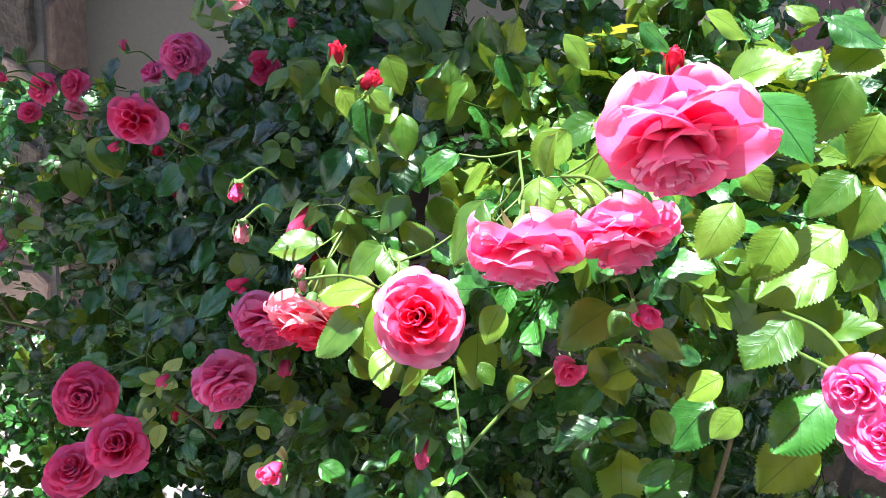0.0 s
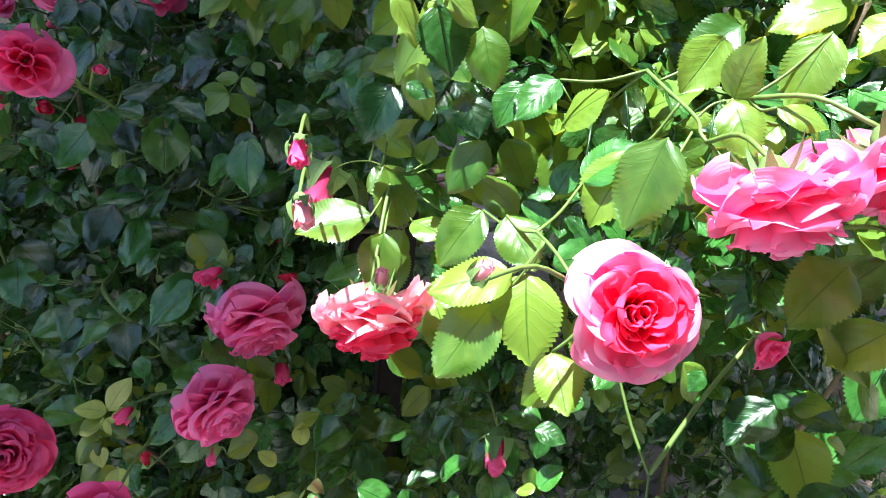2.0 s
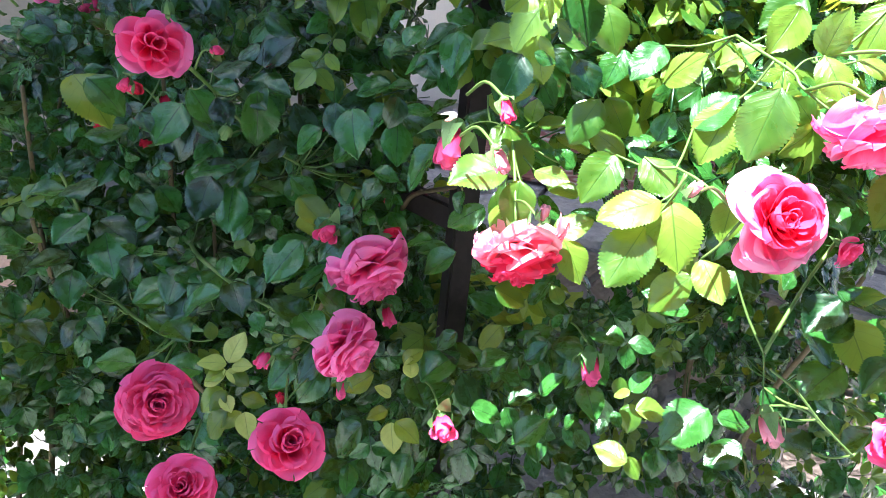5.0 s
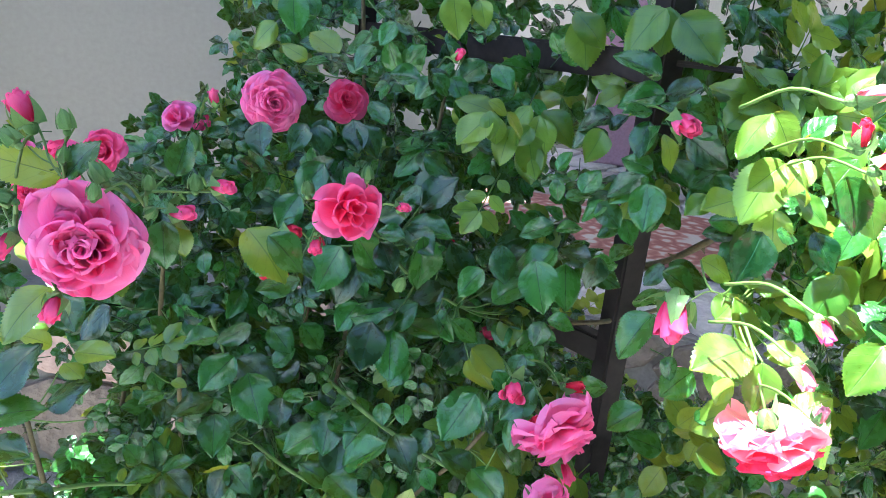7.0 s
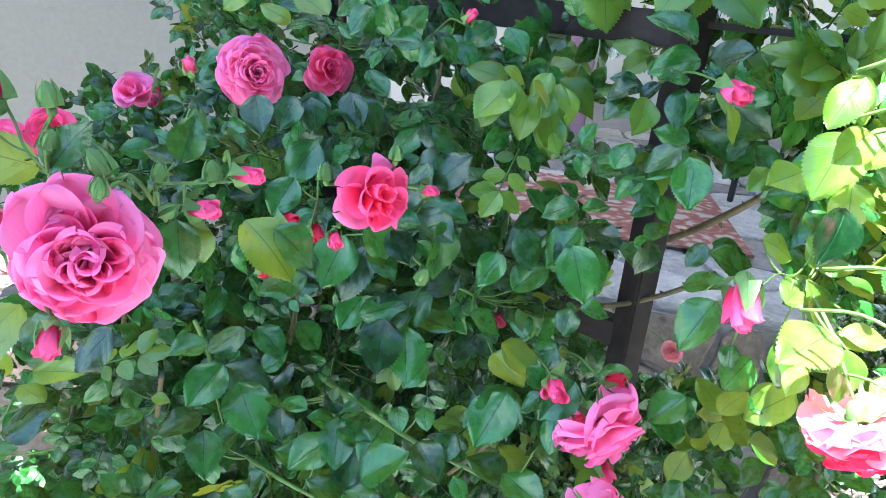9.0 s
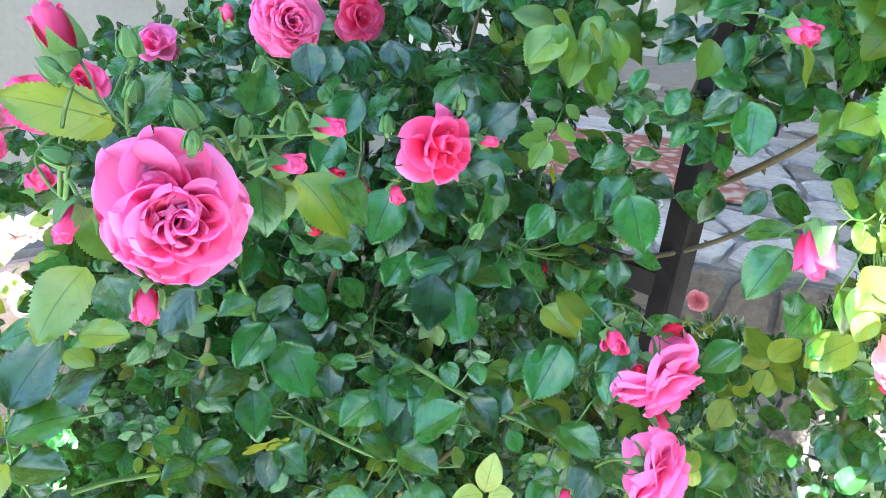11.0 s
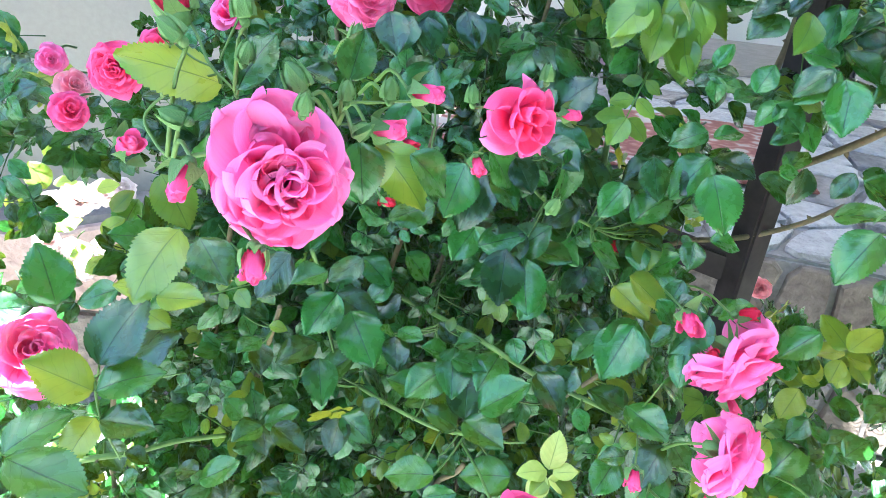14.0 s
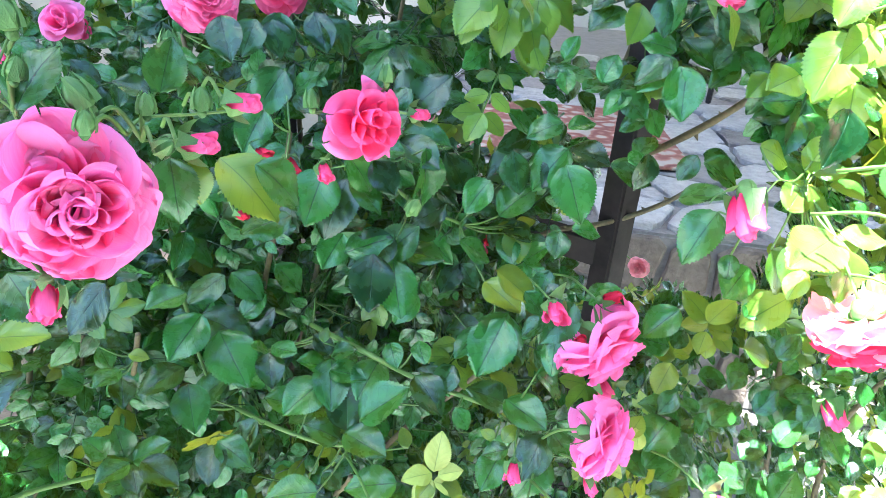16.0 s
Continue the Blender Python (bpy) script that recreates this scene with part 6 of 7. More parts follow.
leaf((-0.411, 0.995, 0.985), (-0.435, 0.965, 0.971), (-0.36, -0.42, 0.84), 1, "green")
leaf((-0.411, 0.996, 0.987), (-0.390, 0.961, 0.982), (-0.22, -0.50, 0.84), 1, "green")
leaf((-0.142, 0.811, 1.022), (-0.182, 0.794, 0.999), (-0.53, -0.40, 0.75), 1, "green")
leaf((-0.168, 0.845, 1.052), (-0.157, 0.797, 1.049), (-0.32, -0.54, 0.78), 1, "green")
leaf((-0.297, 0.980, 1.049), (-0.327, 0.986, 1.064), (-0.38, -0.42, 0.82), 1, "green")
leaf((-0.298, 0.971, 1.052), (-0.276, 0.942, 1.059), (-0.08, -0.63, 0.77), 1, "green")
leaf((-0.296, 0.972, 1.068), (-0.282, 0.956, 1.087), (-0.22, -0.44, 0.87), 1, "green")
leaf((-0.223, 0.923, 1.092), (-0.232, 0.898, 1.082), (-0.46, -0.53, 0.71), 1, "green")
leaf((-0.241, 0.948, 1.080), (-0.249, 0.923, 1.072), (-0.44, -0.34, 0.83), 1, "green")
leaf((-0.051, 0.925, 1.271), (-0.093, 0.930, 1.237), (-0.61, -0.46, 0.65), 1, "green")
leaf((-0.045, 0.929, 1.270), (-0.032, 0.886, 1.266), (-0.58, -0.46, 0.68), 1, "green")
leaf((-0.111, 0.867, 1.280), (-0.119, 0.830, 1.244), (-0.63, -0.44, 0.64), 1, "green")
leaf((-0.110, 0.981, 1.228), (-0.085, 0.950, 1.267), (-0.58, -0.55, 0.59), 1, "green")
leaf((-0.135, 0.979, 1.216), (-0.152, 0.990, 1.260), (-0.43, -0.48, 0.76), 1, "green")
leaf((-0.103, 1.011, 1.199), (-0.080, 0.962, 1.192), (-0.50, -0.53, 0.68), 1, "green")
leaf((-0.259, 1.010, 1.240), (-0.295, 0.990, 1.196), (-0.17, -0.56, 0.81), 1, "green")
leaf((-0.260, 0.998, 1.243), (-0.245, 0.962, 1.229), (-0.14, -0.65, 0.75), 1, "green")
leaf((-0.335, 0.964, 1.234), (-0.381, 0.963, 1.231), (-0.16, -0.53, 0.83), 1, "green")
leaf((-0.211, 0.993, 1.278), (-0.191, 0.951, 1.261), (-0.42, -0.70, 0.58), 1, "green")
leaf((-0.003, 0.861, 1.371), (-0.035, 0.873, 1.348), (-0.70, -0.51, 0.51), 1, "green")
leaf((-0.005, 0.840, 1.364), (-0.022, 0.823, 1.324), (-0.87, -0.35, 0.35), 1, "green")
leaf((0.057, 0.897, 1.381), (0.061, 0.857, 1.362), (-0.43, -0.40, 0.81), 1, "green")
leaf((-0.037, 0.795, 1.262), (-0.030, 0.762, 1.284), (-0.46, -0.29, 0.84), 1, "green")
leaf((-0.057, 0.743, 1.273), (-0.092, 0.744, 1.239), (-0.86, -0.23, 0.46), 1, "green")
leaf((0.012, 0.888, 1.387), (0.008, 0.870, 1.421), (-0.75, -0.39, 0.53), 1, "green")
leaf((-0.072, 0.983, 1.379), (-0.079, 0.959, 1.342), (-0.64, -0.43, 0.63), 1, "young")
leaf((-0.097, 0.982, 1.400), (-0.117, 0.971, 1.361), (-0.55, -0.57, 0.61), 1, "young")
leaf((-0.057, 0.983, 1.409), (-0.064, 0.962, 1.376), (-0.68, -0.54, 0.50), 1, "young")
leaf((-0.133, 0.982, 1.406), (-0.161, 0.980, 1.375), (-0.62, -0.52, 0.60), 1, "young")
leaf((-0.371, 1.001, 1.394), (-0.372, 0.979, 1.364), (-0.44, -0.57, 0.69), 1, "green")
leaf((-0.281, 1.110, 1.381), (-0.297, 1.093, 1.344), (-0.20, -0.89, 0.41), 1, "green")
leaf((-0.252, 1.096, 1.384), (-0.252, 1.072, 1.348), (-0.40, -0.82, 0.42), 1, "green")
leaf((-0.083, 0.977, 1.170), (-0.108, 0.967, 1.153), (-0.55, -0.52, 0.65), 1, "green")
leaf((-0.088, 0.967, 1.175), (-0.081, 0.931, 1.170), (-0.47, -0.45, 0.76), 1, "green")
leaf((-0.090, 0.963, 1.167), (-0.101, 0.935, 1.144), (-0.68, -0.56, 0.47), 1, "green")
leaf((-0.172, 0.977, 1.174), (-0.205, 0.992, 1.196), (-0.48, -0.51, 0.72), 1, "green")
leaf((-0.386, 0.984, 1.287), (-0.351, 0.938, 1.254), (-0.03, -0.78, 0.63), 1, "young")
leaf((-0.582, 1.745, 0.947), (-0.630, 1.704, 0.897), (-0.10, -0.77, 0.63), 1, "green")
leaf((-0.551, 1.222, 1.188), (-0.529, 1.184, 1.140), (0.07, -0.74, 0.67), 1, "young")
leaf((-0.542, 0.882, 1.269), (-0.531, 0.852, 1.249), (-0.24, -0.77, 0.59), 1, "green")
leaf((-0.525, 0.843, 1.377), (-0.573, 0.834, 1.399), (-0.07, -0.77, 0.63), 1, "young")
leaf((-0.369, 0.947, 1.291), (-0.333, 0.931, 1.262), (-0.10, -0.86, 0.50), 1, "green")
leaf((-0.192, 1.041, 1.299), (-0.143, 1.027, 1.335), (0.05, -0.81, 0.59), 1, "green")
leaf((-0.203, 1.001, 1.283), (-0.158, 0.980, 1.271), (0.19, -0.79, 0.59), 1, "green")
leaf((-0.245, 1.002, 1.291), (-0.204, 0.989, 1.307), (-0.05, -0.75, 0.66), 1, "green")
leaf((-0.280, 1.016, 1.252), (-0.314, 0.986, 1.213), (0.02, -0.77, 0.64), 1, "green")
leaf((-0.253, 0.965, 1.178), (-0.275, 0.932, 1.137), (-0.11, -0.68, 0.73), 1, "green")
leaf((-0.275, 0.983, 1.176), (-0.225, 0.973, 1.188), (-0.20, -0.75, 0.63), 1, "green")
leaf((-0.154, 0.872, 1.132), (-0.199, 0.842, 1.102), (0.19, -0.62, 0.76), 1, "green")
leaf((-0.042, 0.931, 1.259), (-0.084, 0.918, 1.241), (0.09, -0.80, 0.60), 1, "green")
leaf((-0.054, 0.865, 1.275), (-0.023, 0.836, 1.260), (-0.17, -0.74, 0.65), 1, "green")
leaf((-0.046, 0.911, 1.257), (-0.054, 0.884, 1.212), (-0.07, -0.62, 0.78), 1, "green")
leaf((-0.165, 0.884, 1.177), (-0.135, 0.854, 1.151), (0.05, -0.66, 0.75), 1, "young")
leaf((-0.114, 0.939, 1.272), (-0.120, 0.915, 1.236), (-0.39, -0.83, 0.39), 1, "green")
leaf((-0.292, 0.979, 1.060), (-0.314, 0.941, 1.026), (-0.18, -0.74, 0.65), 1, "green")
leaf((-0.249, 0.957, 1.055), (-0.288, 0.929, 1.041), (-0.16, -0.64, 0.75), 1, "green")
leaf((-0.077, 0.980, 1.390), (-0.070, 0.958, 1.344), (-0.28, -0.79, 0.55), 1, "young")
leaf((-0.068, 0.903, 1.191), (-0.089, 0.884, 1.173), (-0.36, -0.58, 0.73), 1, "green")
leaf((-0.023, 0.667, 1.276), (-0.076, 0.665, 1.264), (-0.08, -0.60, 0.79), 1, "young")
leaf((0.003, 0.690, 1.259), (-0.007, 0.690, 1.304), (-0.10, -0.72, 0.69), 1, "young")
leaf((0.021, 0.753, 1.376), (-0.019, 0.750, 1.368), (-0.38, -0.84, 0.39), 1, "young")
leaf((-0.010, 0.692, 1.366), (-0.032, 0.677, 1.330), (-0.21, -0.86, 0.46), 1, "green")
leaf((0.006, 0.647, 1.422), (0.012, 0.624, 1.387), (-0.44, -0.67, 0.61), 1, "green")
leaf((0.039, 0.655, 1.412), (0.043, 0.632, 1.379), (-0.52, -0.79, 0.33), 1, "young")
leaf((0.044, 0.689, 1.365), (0.049, 0.664, 1.338), (-0.35, -0.74, 0.58), 1, "green")
leaf((0.103, 0.647, 1.353), (0.115, 0.621, 1.384), (-0.54, -0.69, 0.48), 1, "young")
leaf((0.054, 0.662, 1.336), (0.024, 0.653, 1.304), (-0.40, -0.75, 0.53), 1, "young")
leaf((0.038, 0.603, 1.304), (0.007, 0.593, 1.274), (-0.10, -0.66, 0.75), 1, "young")
leaf((0.038, 0.541, 1.288), (-0.009, 0.547, 1.278), (-0.55, -0.46, 0.70), 1, "young")
leaf((0.029, 0.541, 1.269), (-0.005, 0.527, 1.232), (-0.32, -0.61, 0.73), 1, "young")
leaf((0.047, 0.542, 1.288), (0.039, 0.509, 1.251), (-0.47, -0.60, 0.65), 1, "young")
leaf((0.044, 0.577, 1.310), (0.053, 0.544, 1.291), (-0.55, -0.45, 0.70), 1, "young")
leaf((0.156, 0.546, 1.393), (0.148, 0.534, 1.424), (-0.56, -0.56, 0.61), 1, "young")
leaf((0.203, 0.541, 1.433), (0.183, 0.537, 1.393), (-0.78, -0.57, 0.27), 1, "young")
leaf((0.150, 0.540, 1.393), (0.150, 0.512, 1.371), (-0.59, -0.70, 0.41), 1, "young")
leaf((0.010, 0.677, 1.269), (0.029, 0.649, 1.271), (-0.25, -0.66, 0.71), 1, "young")
leaf((-0.009, 0.731, 1.216), (-0.050, 0.722, 1.204), (-0.12, -0.62, 0.78), 1, "green")
leaf((0.054, 0.507, 1.257), (0.053, 0.476, 1.240), (-0.43, -0.66, 0.62), 1, "young")
leaf((0.184, 0.577, 1.055), (0.129, 0.576, 1.029), (-0.63, -0.38, 0.68), 1, "green")
leaf((0.257, 0.529, 1.175), (0.250, 0.485, 1.148), (-0.70, -0.41, 0.59), 1, "young")
leaf((0.233, 0.523, 1.201), (0.198, 0.519, 1.174), (-0.59, -0.39, 0.71), 1, "green")
leaf((0.242, 0.530, 1.197), (0.250, 0.502, 1.216), (-0.41, -0.35, 0.84), 1, "young")
leaf((0.247, 0.512, 1.139), (0.207, 0.510, 1.112), (-0.49, -0.27, 0.83), 1, "green")
leaf((0.086, 0.718, 1.049), (0.079, 0.683, 1.027), (-0.31, -0.39, 0.87), 1, "green")
leaf((0.101, 0.665, 1.037), (0.097, 0.630, 1.022), (-0.36, -0.60, 0.71), 1, "green")
leaf((0.237, 0.490, 1.318), (0.205, 0.495, 1.289), (-0.49, -0.35, 0.80), 1, "green")
leaf((0.233, 0.469, 1.287), (0.202, 0.473, 1.263), (-0.53, -0.60, 0.60), 1, "young")
leaf((-0.047, 0.791, 0.984), (-0.040, 0.753, 0.965), (-0.25, -0.57, 0.79), 1, "green")
leaf((0.305, 0.567, 1.472), (0.345, 0.525, 1.438), (-0.18, -0.86, 0.49), 1, "green")
leaf((0.297, 0.601, 1.475), (0.323, 0.570, 1.508), (-0.10, -0.88, 0.46), 1, "young")
leaf((0.395, 0.605, 1.495), (0.378, 0.594, 1.440), (-0.30, -0.92, 0.24), 1, "young")
leaf((0.336, 0.528, 1.381), (0.317, 0.511, 1.346), (-0.20, -0.81, 0.55), 1, "young")
leaf((0.391, 0.544, 1.381), (0.350, 0.541, 1.342), (-0.50, -0.76, 0.41), 1, "young")
leaf((0.382, 0.524, 1.354), (0.329, 0.529, 1.326), (-0.52, -0.63, 0.58), 1, "young")
leaf((0.355, 0.516, 1.317), (0.322, 0.499, 1.276), (-0.47, -0.49, 0.73), 1, "young")
leaf((0.398, 0.505, 1.260), (0.353, 0.491, 1.216), (-0.55, -0.61, 0.57), 1, "green")
leaf((0.422, 0.537, 1.196), (0.376, 0.523, 1.158), (-0.59, -0.53, 0.60), 1, "young")
leaf((0.320, 0.527, 1.232), (0.286, 0.505, 1.198), (-0.14, -0.64, 0.75), 1, "green")
leaf((0.230, 0.547, 1.162), (0.238, 0.509, 1.141), (0.04, -0.56, 0.83), 1, "green")
leaf((0.234, 0.529, 1.204), (0.262, 0.494, 1.198), (-0.07, -0.62, 0.78), 1, "green")
leaf((0.209, 0.487, 1.317), (0.169, 0.473, 1.298), (-0.17, -0.70, 0.69), 1, "young")
leaf((0.209, 0.452, 1.307), (0.228, 0.418, 1.294), (-0.10, -0.52, 0.85), 1, "green")
leaf((0.204, 0.491, 1.283), (0.223, 0.456, 1.266), (-0.18, -0.73, 0.66), 1, "young")
leaf((0.283, 0.505, 1.399), (0.259, 0.490, 1.364), (-0.43, -0.62, 0.66), 1, "young")
leaf((0.409, 0.577, 1.420), (0.377, 0.573, 1.388), (-0.38, -0.73, 0.57), 1, "young")
leaf((0.422, 0.567, 1.415), (0.403, 0.554, 1.374), (-0.34, -0.68, 0.66), 1, "young")
leaf((0.398, 0.542, 1.295), (0.417, 0.517, 1.324), (-0.27, -0.61, 0.74), 1, "young")
leaf((0.421, 0.526, 1.296), (0.394, 0.515, 1.273), (-0.55, -0.53, 0.64), 1, "young")
leaf((0.400, 0.665, 1.542), (0.432, 0.628, 1.523), (-0.37, -0.77, 0.52), 1, "green")
leaf((-0.308, 1.208, 1.526), (-0.311, 1.191, 1.474), (-0.16, -0.94, 0.29), 1, "green")
leaf((-0.151, 1.059, 1.535), (-0.148, 1.040, 1.490), (-0.55, -0.64, 0.54), 1, "young")
leaf((-0.008, 1.011, 1.523), (-0.005, 0.988, 1.467), (-0.52, -0.73, 0.45), 1, "young")
leaf((-0.032, 0.988, 1.526), (-0.009, 0.953, 1.499), (-0.52, -0.64, 0.57), 1, "young")
leaf((0.043, 0.905, 1.530), (0.067, 0.860, 1.488), (-0.77, -0.57, 0.28), 1, "young")
leaf((0.037, 0.916, 1.538), (0.028, 0.903, 1.490), (-0.43, -0.81, 0.40), 1, "young")
leaf((0.025, 0.894, 1.467), (-0.017, 0.909, 1.495), (-0.56, -0.56, 0.61), 1, "green")
leaf((0.041, 0.901, 1.450), (-0.005, 0.917, 1.443), (-0.74, -0.57, 0.37), 1, "green")
leaf((0.006, 0.859, 1.455), (0.020, 0.825, 1.467), (-0.64, -0.71, 0.29), 1, "green")
leaf((0.015, 0.889, 1.423), (-0.003, 0.875, 1.388), (-0.47, -0.71, 0.52), 1, "green")
leaf((0.018, 0.891, 1.433), (-0.014, 0.896, 1.432), (-0.61, -0.54, 0.57), 1, "green")
leaf((0.004, 0.860, 1.370), (-0.037, 0.866, 1.348), (-0.36, -0.56, 0.75), 1, "green")
leaf((-0.008, 0.845, 1.367), (-0.017, 0.819, 1.329), (-0.69, -0.58, 0.43), 1, "green")
leaf((-0.102, 1.020, 1.406), (-0.142, 1.025, 1.430), (-0.40, -0.79, 0.47), 1, "young")
leaf((-0.125, 0.982, 1.411), (-0.164, 0.977, 1.379), (-0.60, -0.71, 0.37), 1, "young")
leaf((-0.115, 0.988, 1.410), (-0.121, 0.968, 1.385), (-0.17, -0.57, 0.80), 1, "young")
leaf((-0.061, 0.986, 1.412), (-0.077, 0.970, 1.377), (-0.47, -0.65, 0.59), 1, "young")
leaf((-0.048, 1.003, 1.415), (-0.023, 0.963, 1.390), (-0.37, -0.57, 0.73), 1, "young")
leaf((-0.075, 0.984, 1.381), (-0.072, 0.955, 1.346), (-0.54, -0.58, 0.61), 1, "young")
leaf((-0.187, 1.017, 1.297), (-0.156, 0.998, 1.339), (-0.27, -0.81, 0.53), 1, "green")
leaf((-0.306, 1.108, 1.376), (-0.328, 1.089, 1.349), (0.03, -0.78, 0.63), 1, "green")
leaf((-0.291, 1.105, 1.376), (-0.292, 1.082, 1.346), (-0.15, -0.87, 0.47), 1, "green")
leaf((-0.228, 1.106, 1.406), (-0.216, 1.081, 1.381), (-0.18, -0.84, 0.51), 1, "green")
leaf((-0.244, 1.095, 1.379), (-0.224, 1.067, 1.352), (-0.11, -0.78, 0.62), 1, "green")
leaf((-0.097, 1.072, 1.462), (-0.133, 1.068, 1.439), (-0.09, -0.88, 0.46), 1, "green")
leaf((-0.096, 1.044, 1.462), (-0.085, 1.018, 1.437), (-0.24, -0.91, 0.35), 1, "green")
leaf((-0.157, 1.078, 1.440), (-0.186, 1.069, 1.416), (-0.39, -0.87, 0.31), 1, "green")
leaf((-0.143, 1.062, 1.443), (-0.134, 1.038, 1.421), (-0.37, -0.75, 0.55), 1, "green")


# ---- the mass of leaves behind ----
def front(x, z):
    """How far the leaves reach towards the path: y of the face of the bushes."""
    return 3.493 + 1.037 * x - 4.44 * z - 0.549 * x * x + 1.796 * z * z - 1.71 * x * z


GAPS = [((0.154, 0.908, 1.167), (1.043, 0.676, -0.461), 0.115, 0.05), ((0.060, 0.938, 1.12), (0.6, 0.48, -0.33), 0.075, 0.05), ((0.074, 1.172, 1.217), (0.68, 0.79, -0.286), 0.05, 0.02),
        ((-0.249, 1.082, 1.484), (0.229, 0.973, -0.037), 0.025, 0.033),
        ((0.142, 0.923, 1.473), (0.682, 0.730, -0.048), 0.029, 0.039),
        ((0.010, 0.951, 1.410), (0.561, 0.817, -0.132), 0.035, 0.047),
        ((0.127, 0.844, 1.126), (0.800, 0.445, -0.402), 0.039, 0.052),
        ((-0.087, 0.868, 1.411), (0.755, 0.649, -0.095), 0.019, 0.034),
        ((-0.098, 0.855, 1.377), (0.753, 0.640, -0.153), 0.019, 0.034),
        ((-0.108, 0.841, 1.342), (0.749, 0.628, -0.212), 0.020, 0.036),
        ((-0.117, 0.827, 1.308), (0.742, 0.612, -0.272), 0.020, 0.036),
        ((-0.126, 0.813, 1.274), (0.734, 0.593, -0.332), 0.020, 0.036),
        ((-0.130, 0.768, 1.302), (0.777, 0.552, -0.303), 0.016, 0.033),
        ((-0.111, 0.759, 1.306), (0.798, 0.527, -0.292), 0.011, 0.022),
        ((-0.130, 0.740, 1.253), (0.773, 0.499, -0.391), 0.019, 0.039),
        ((-0.111, 0.717, 1.232), (0.790, 0.448, -0.419), 0.017, 0.034),
        ((-0.196, 0.786, 1.270), (0.691, 0.614, -0.380), 0.011, 0.022),
        ((-0.071, 0.778, 1.321), (0.579, 0.754, -0.311), 0.013, 0.022),
        ((-0.078, 0.765, 1.282), (0.568, 0.733, -0.373), 0.015, 0.026),
        ((-0.084, 0.755, 1.247), (0.556, 0.713, -0.427), 0.018, 0.029),
        ((-0.115, 0.971, 1.482), (0.430, 0.902, -0.043), 0.024, 0.034),
        ((-0.014, 0.833, 1.524), (0.623, 0.782, 0.014), 0.021, 0.034),
        ((-0.087, 0.813, 1.397), (0.554, 0.811, -0.189), 0.018, 0.030),
        ((-0.632, 1.126, 1.216), (-0.102, 0.929, -0.355), 0.025, 0.041),
        ((-0.595, 1.108, 1.220), (-0.052, 0.931, -0.362), 0.021, 0.034),
        ((-0.646, 1.211, 1.126), (-0.105, 0.903, -0.415), 0.024, 0.034),
        ((-0.630, 1.185, 1.096), (-0.087, 0.884, -0.459), 0.018, 0.026)]


def open_air(p):
    """Whether this place lies in a gap of the leaves or above the outline of the bushes."""
    for a, d, r, grow in GAPS:
        d = Vector(d).normalized()
        q = p - Vector(a)
        s = q.dot(d)
        if s > -0.20 and (q - d * s).length < r + grow * s:
            return True
    for a, w in BLOOMS:
        if p.y < a.y + 0.03 and math.hypot(p.x - a.x, p.z - a.z) < 0.60 * w:
            return True
    side = p.x + 0.36 + 0.10 * (p.y - 1.3)
    top = 1.25 + min(max(side + 0.17, 0) * 0.75, 0.12) + min(max(side, 0) * 4, 0.5)
    return p.z > top + 0.03 * math.sin(23 * p.x)


OUTWARD = np.array((-0.35, -0.85, 0.39))


def covers(p):
    """Whether a leaf here would hang in front of one that stands out."""
    q = np.array(p) - STOOD[:, :3]
    s = q @ OUTWARD
    return bool(np.any((s > -0.012) & (s < 0.25) & (np.linalg.norm(q - s[:, None] * OUTWARD, axis=1) < 0.55 * STOOD[:, 3])))


STOOD = np.array(STANDING)


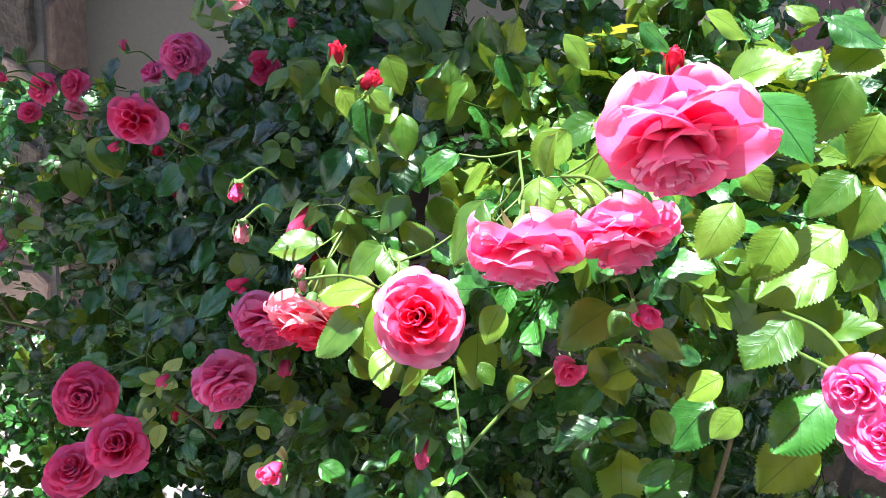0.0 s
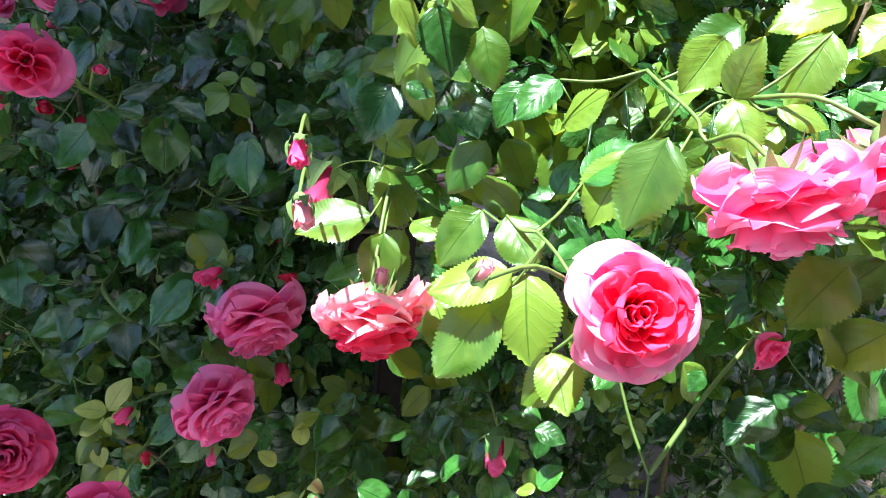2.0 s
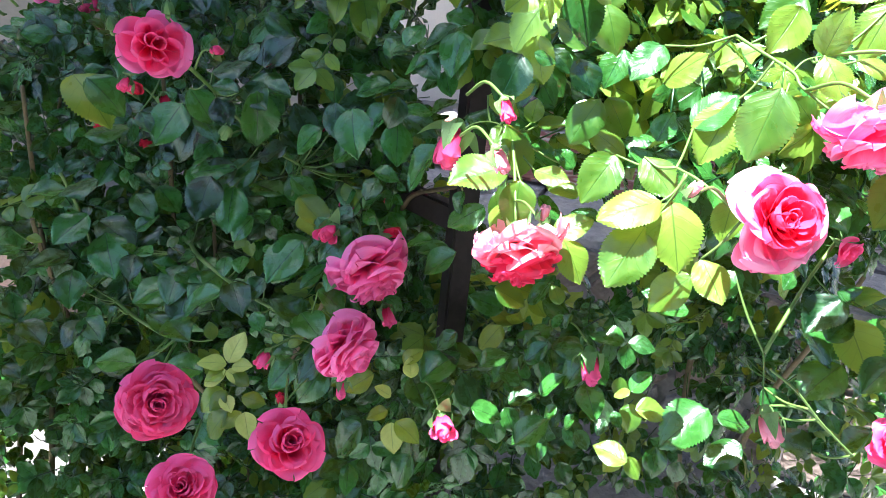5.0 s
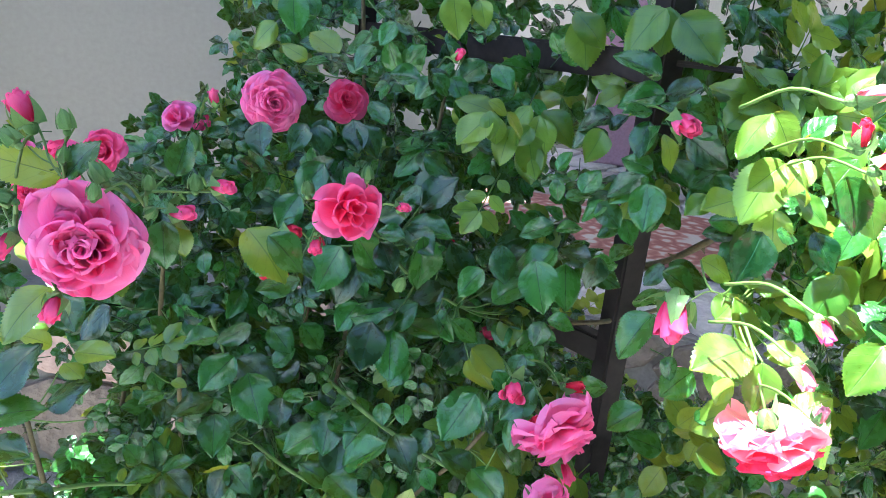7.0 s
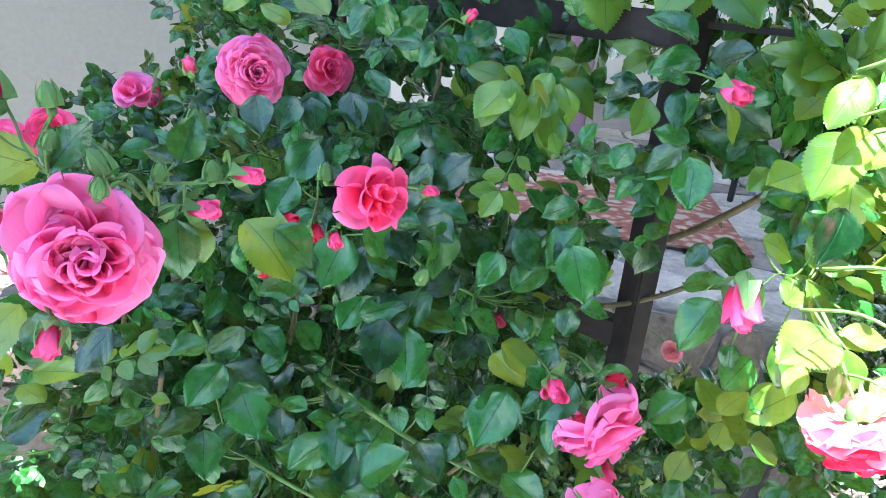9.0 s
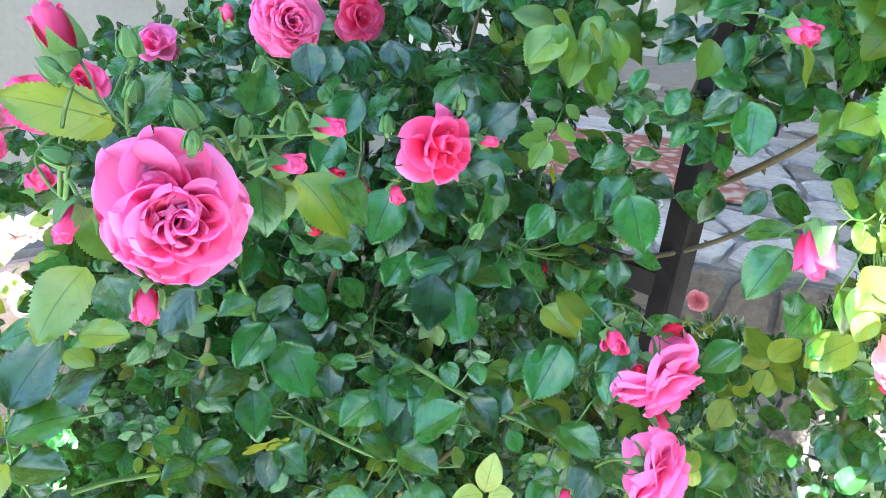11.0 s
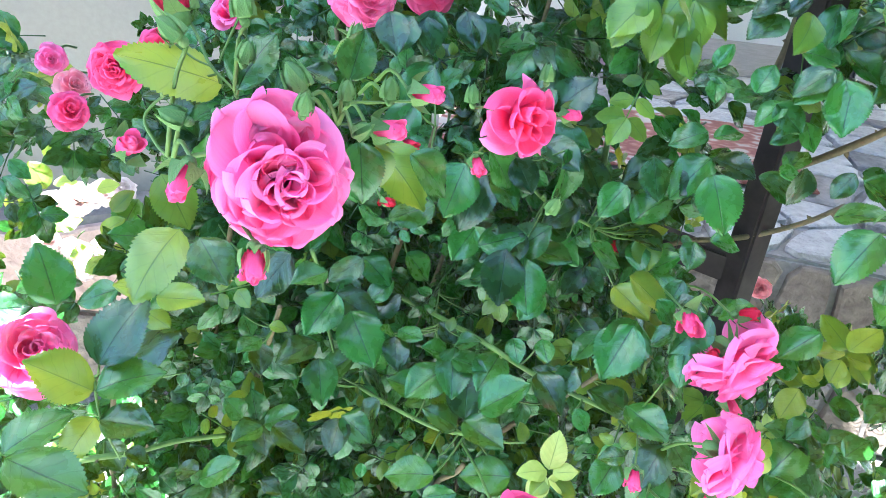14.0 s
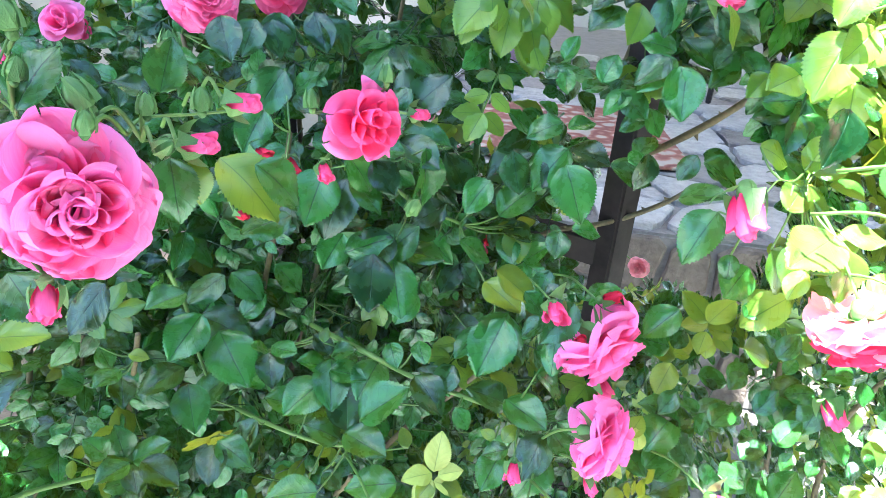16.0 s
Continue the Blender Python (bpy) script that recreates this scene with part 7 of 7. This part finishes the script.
def mass(plant, count, seed, box, tones, size=(0.046, 0.090), near=None):
    """Many leaves in a depth behind the face of the bush, one joined mesh a tone."""
    r = random.Random(seed)
    kinds = [compound(r, n, 10, 2, 0.86) for n in (5, 5, 5, 5, 5, 7, 7, 3, 3)]
    stores = {k: ([], [], []) for k in tones}
    x0, x1, z0, z1, depth = box
    for i in range(count):
        x, z = r.uniform(x0, x1), r.uniform(z0, z1)
        y = min(max(front(x, z), 0.50 if z < 1.38 else 0.66), 1.30 if z > 1.12 else 0.86 - 0.35 * min(x, 0)) + depth * r.random() ** 0.8 + 0.062
        if x > -0.06:
            y += 0.15 * min(max((1.28 - z) / 0.2, 0), 1)
        if near:
            y = near + depth * r.random()
        up = Vector((r.uniform(-0.8, 0.7), -0.65 + r.uniform(-0.6, 0.6), 0.65 + r.uniform(-0.6, 0.6)))
        a = r.uniform(0, 2 * math.pi)
        way = Vector((math.cos(a), -0.3, math.sin(a) * 0.7 - 0.3))
        long = r.uniform(*size)
        root = Vector((x, y, z))
        if any(open_air(root + way.normalized() * long * q) for q in (0, 0.55)) or any(covers(root + way.normalized() * long * q) for q in (0.3, 0.75)):
            continue
        tone = r.choices(list(tones), list(tones.values()))[0]
        m = basis(root - plant.foot, way, up, long)
        add_piece(stores[tone], kinds[r.randrange(len(kinds))], m)
        if i % 3 == 0:
            node_at = plant.nearest((x, y, z))
            if (node_at - Vector((x, y, z))).length < 0.10:
                plant.stalk(node_at, (x, y, z), 0.0009, 0.004)
    mats = {"green": LEAF, "young": LEAF_YOUNG}
    for tone, (v, f, uv) in stores.items():
        under("foliage", mesh_of("foliage", v, f, mats[tone], uv), plant.root, kind="stuff")


mass(RIGHT, 1450, 1, (-0.06, 0.70, 0.50, 1.62, 0.32), {"green": 0.80, "young": 0.20})
mass(RIGHT, 500, 21, (0.04, 0.60, 0.55, 1.04, 0.30), {"green": 0.8, "young": 0.2})
mass(RIGHT, 400, 11, (-0.03, 0.62, 1.27, 1.50, 0.20), {"green": 0.45, "young": 0.55}, (0.07, 0.11))
mass(RIGHT, 550, 31, (0.28, 1.15, 0.15, 0.86, 0.42), {"green": 0.80, "young": 0.20}, near=0.58)
mass(MIDDLE, 170, 41, (-0.10, 0.16, 0.55, 1.0, 0.14), {"green": 0.8, "young": 0.2}, near=0.79)
mass(MIDDLE, 2500, 2, (-0.48, 0.02, 0.45, 1.72, 0.42), {"green": 0.93, "young": 0.07})
mass(LEFT, 1650, 3, (-1.25, -0.44, 0.45, 1.35, 0.45), {"green": 0.9, "young": 0.1})
mass(LEFT, 260, 51, (-1.00, -0.38, 0.12, 0.62, 0.30), {"green": 1.0}, near=0.95)
for plant in (RIGHT, MIDDLE, LEFT):
    plant.finish()
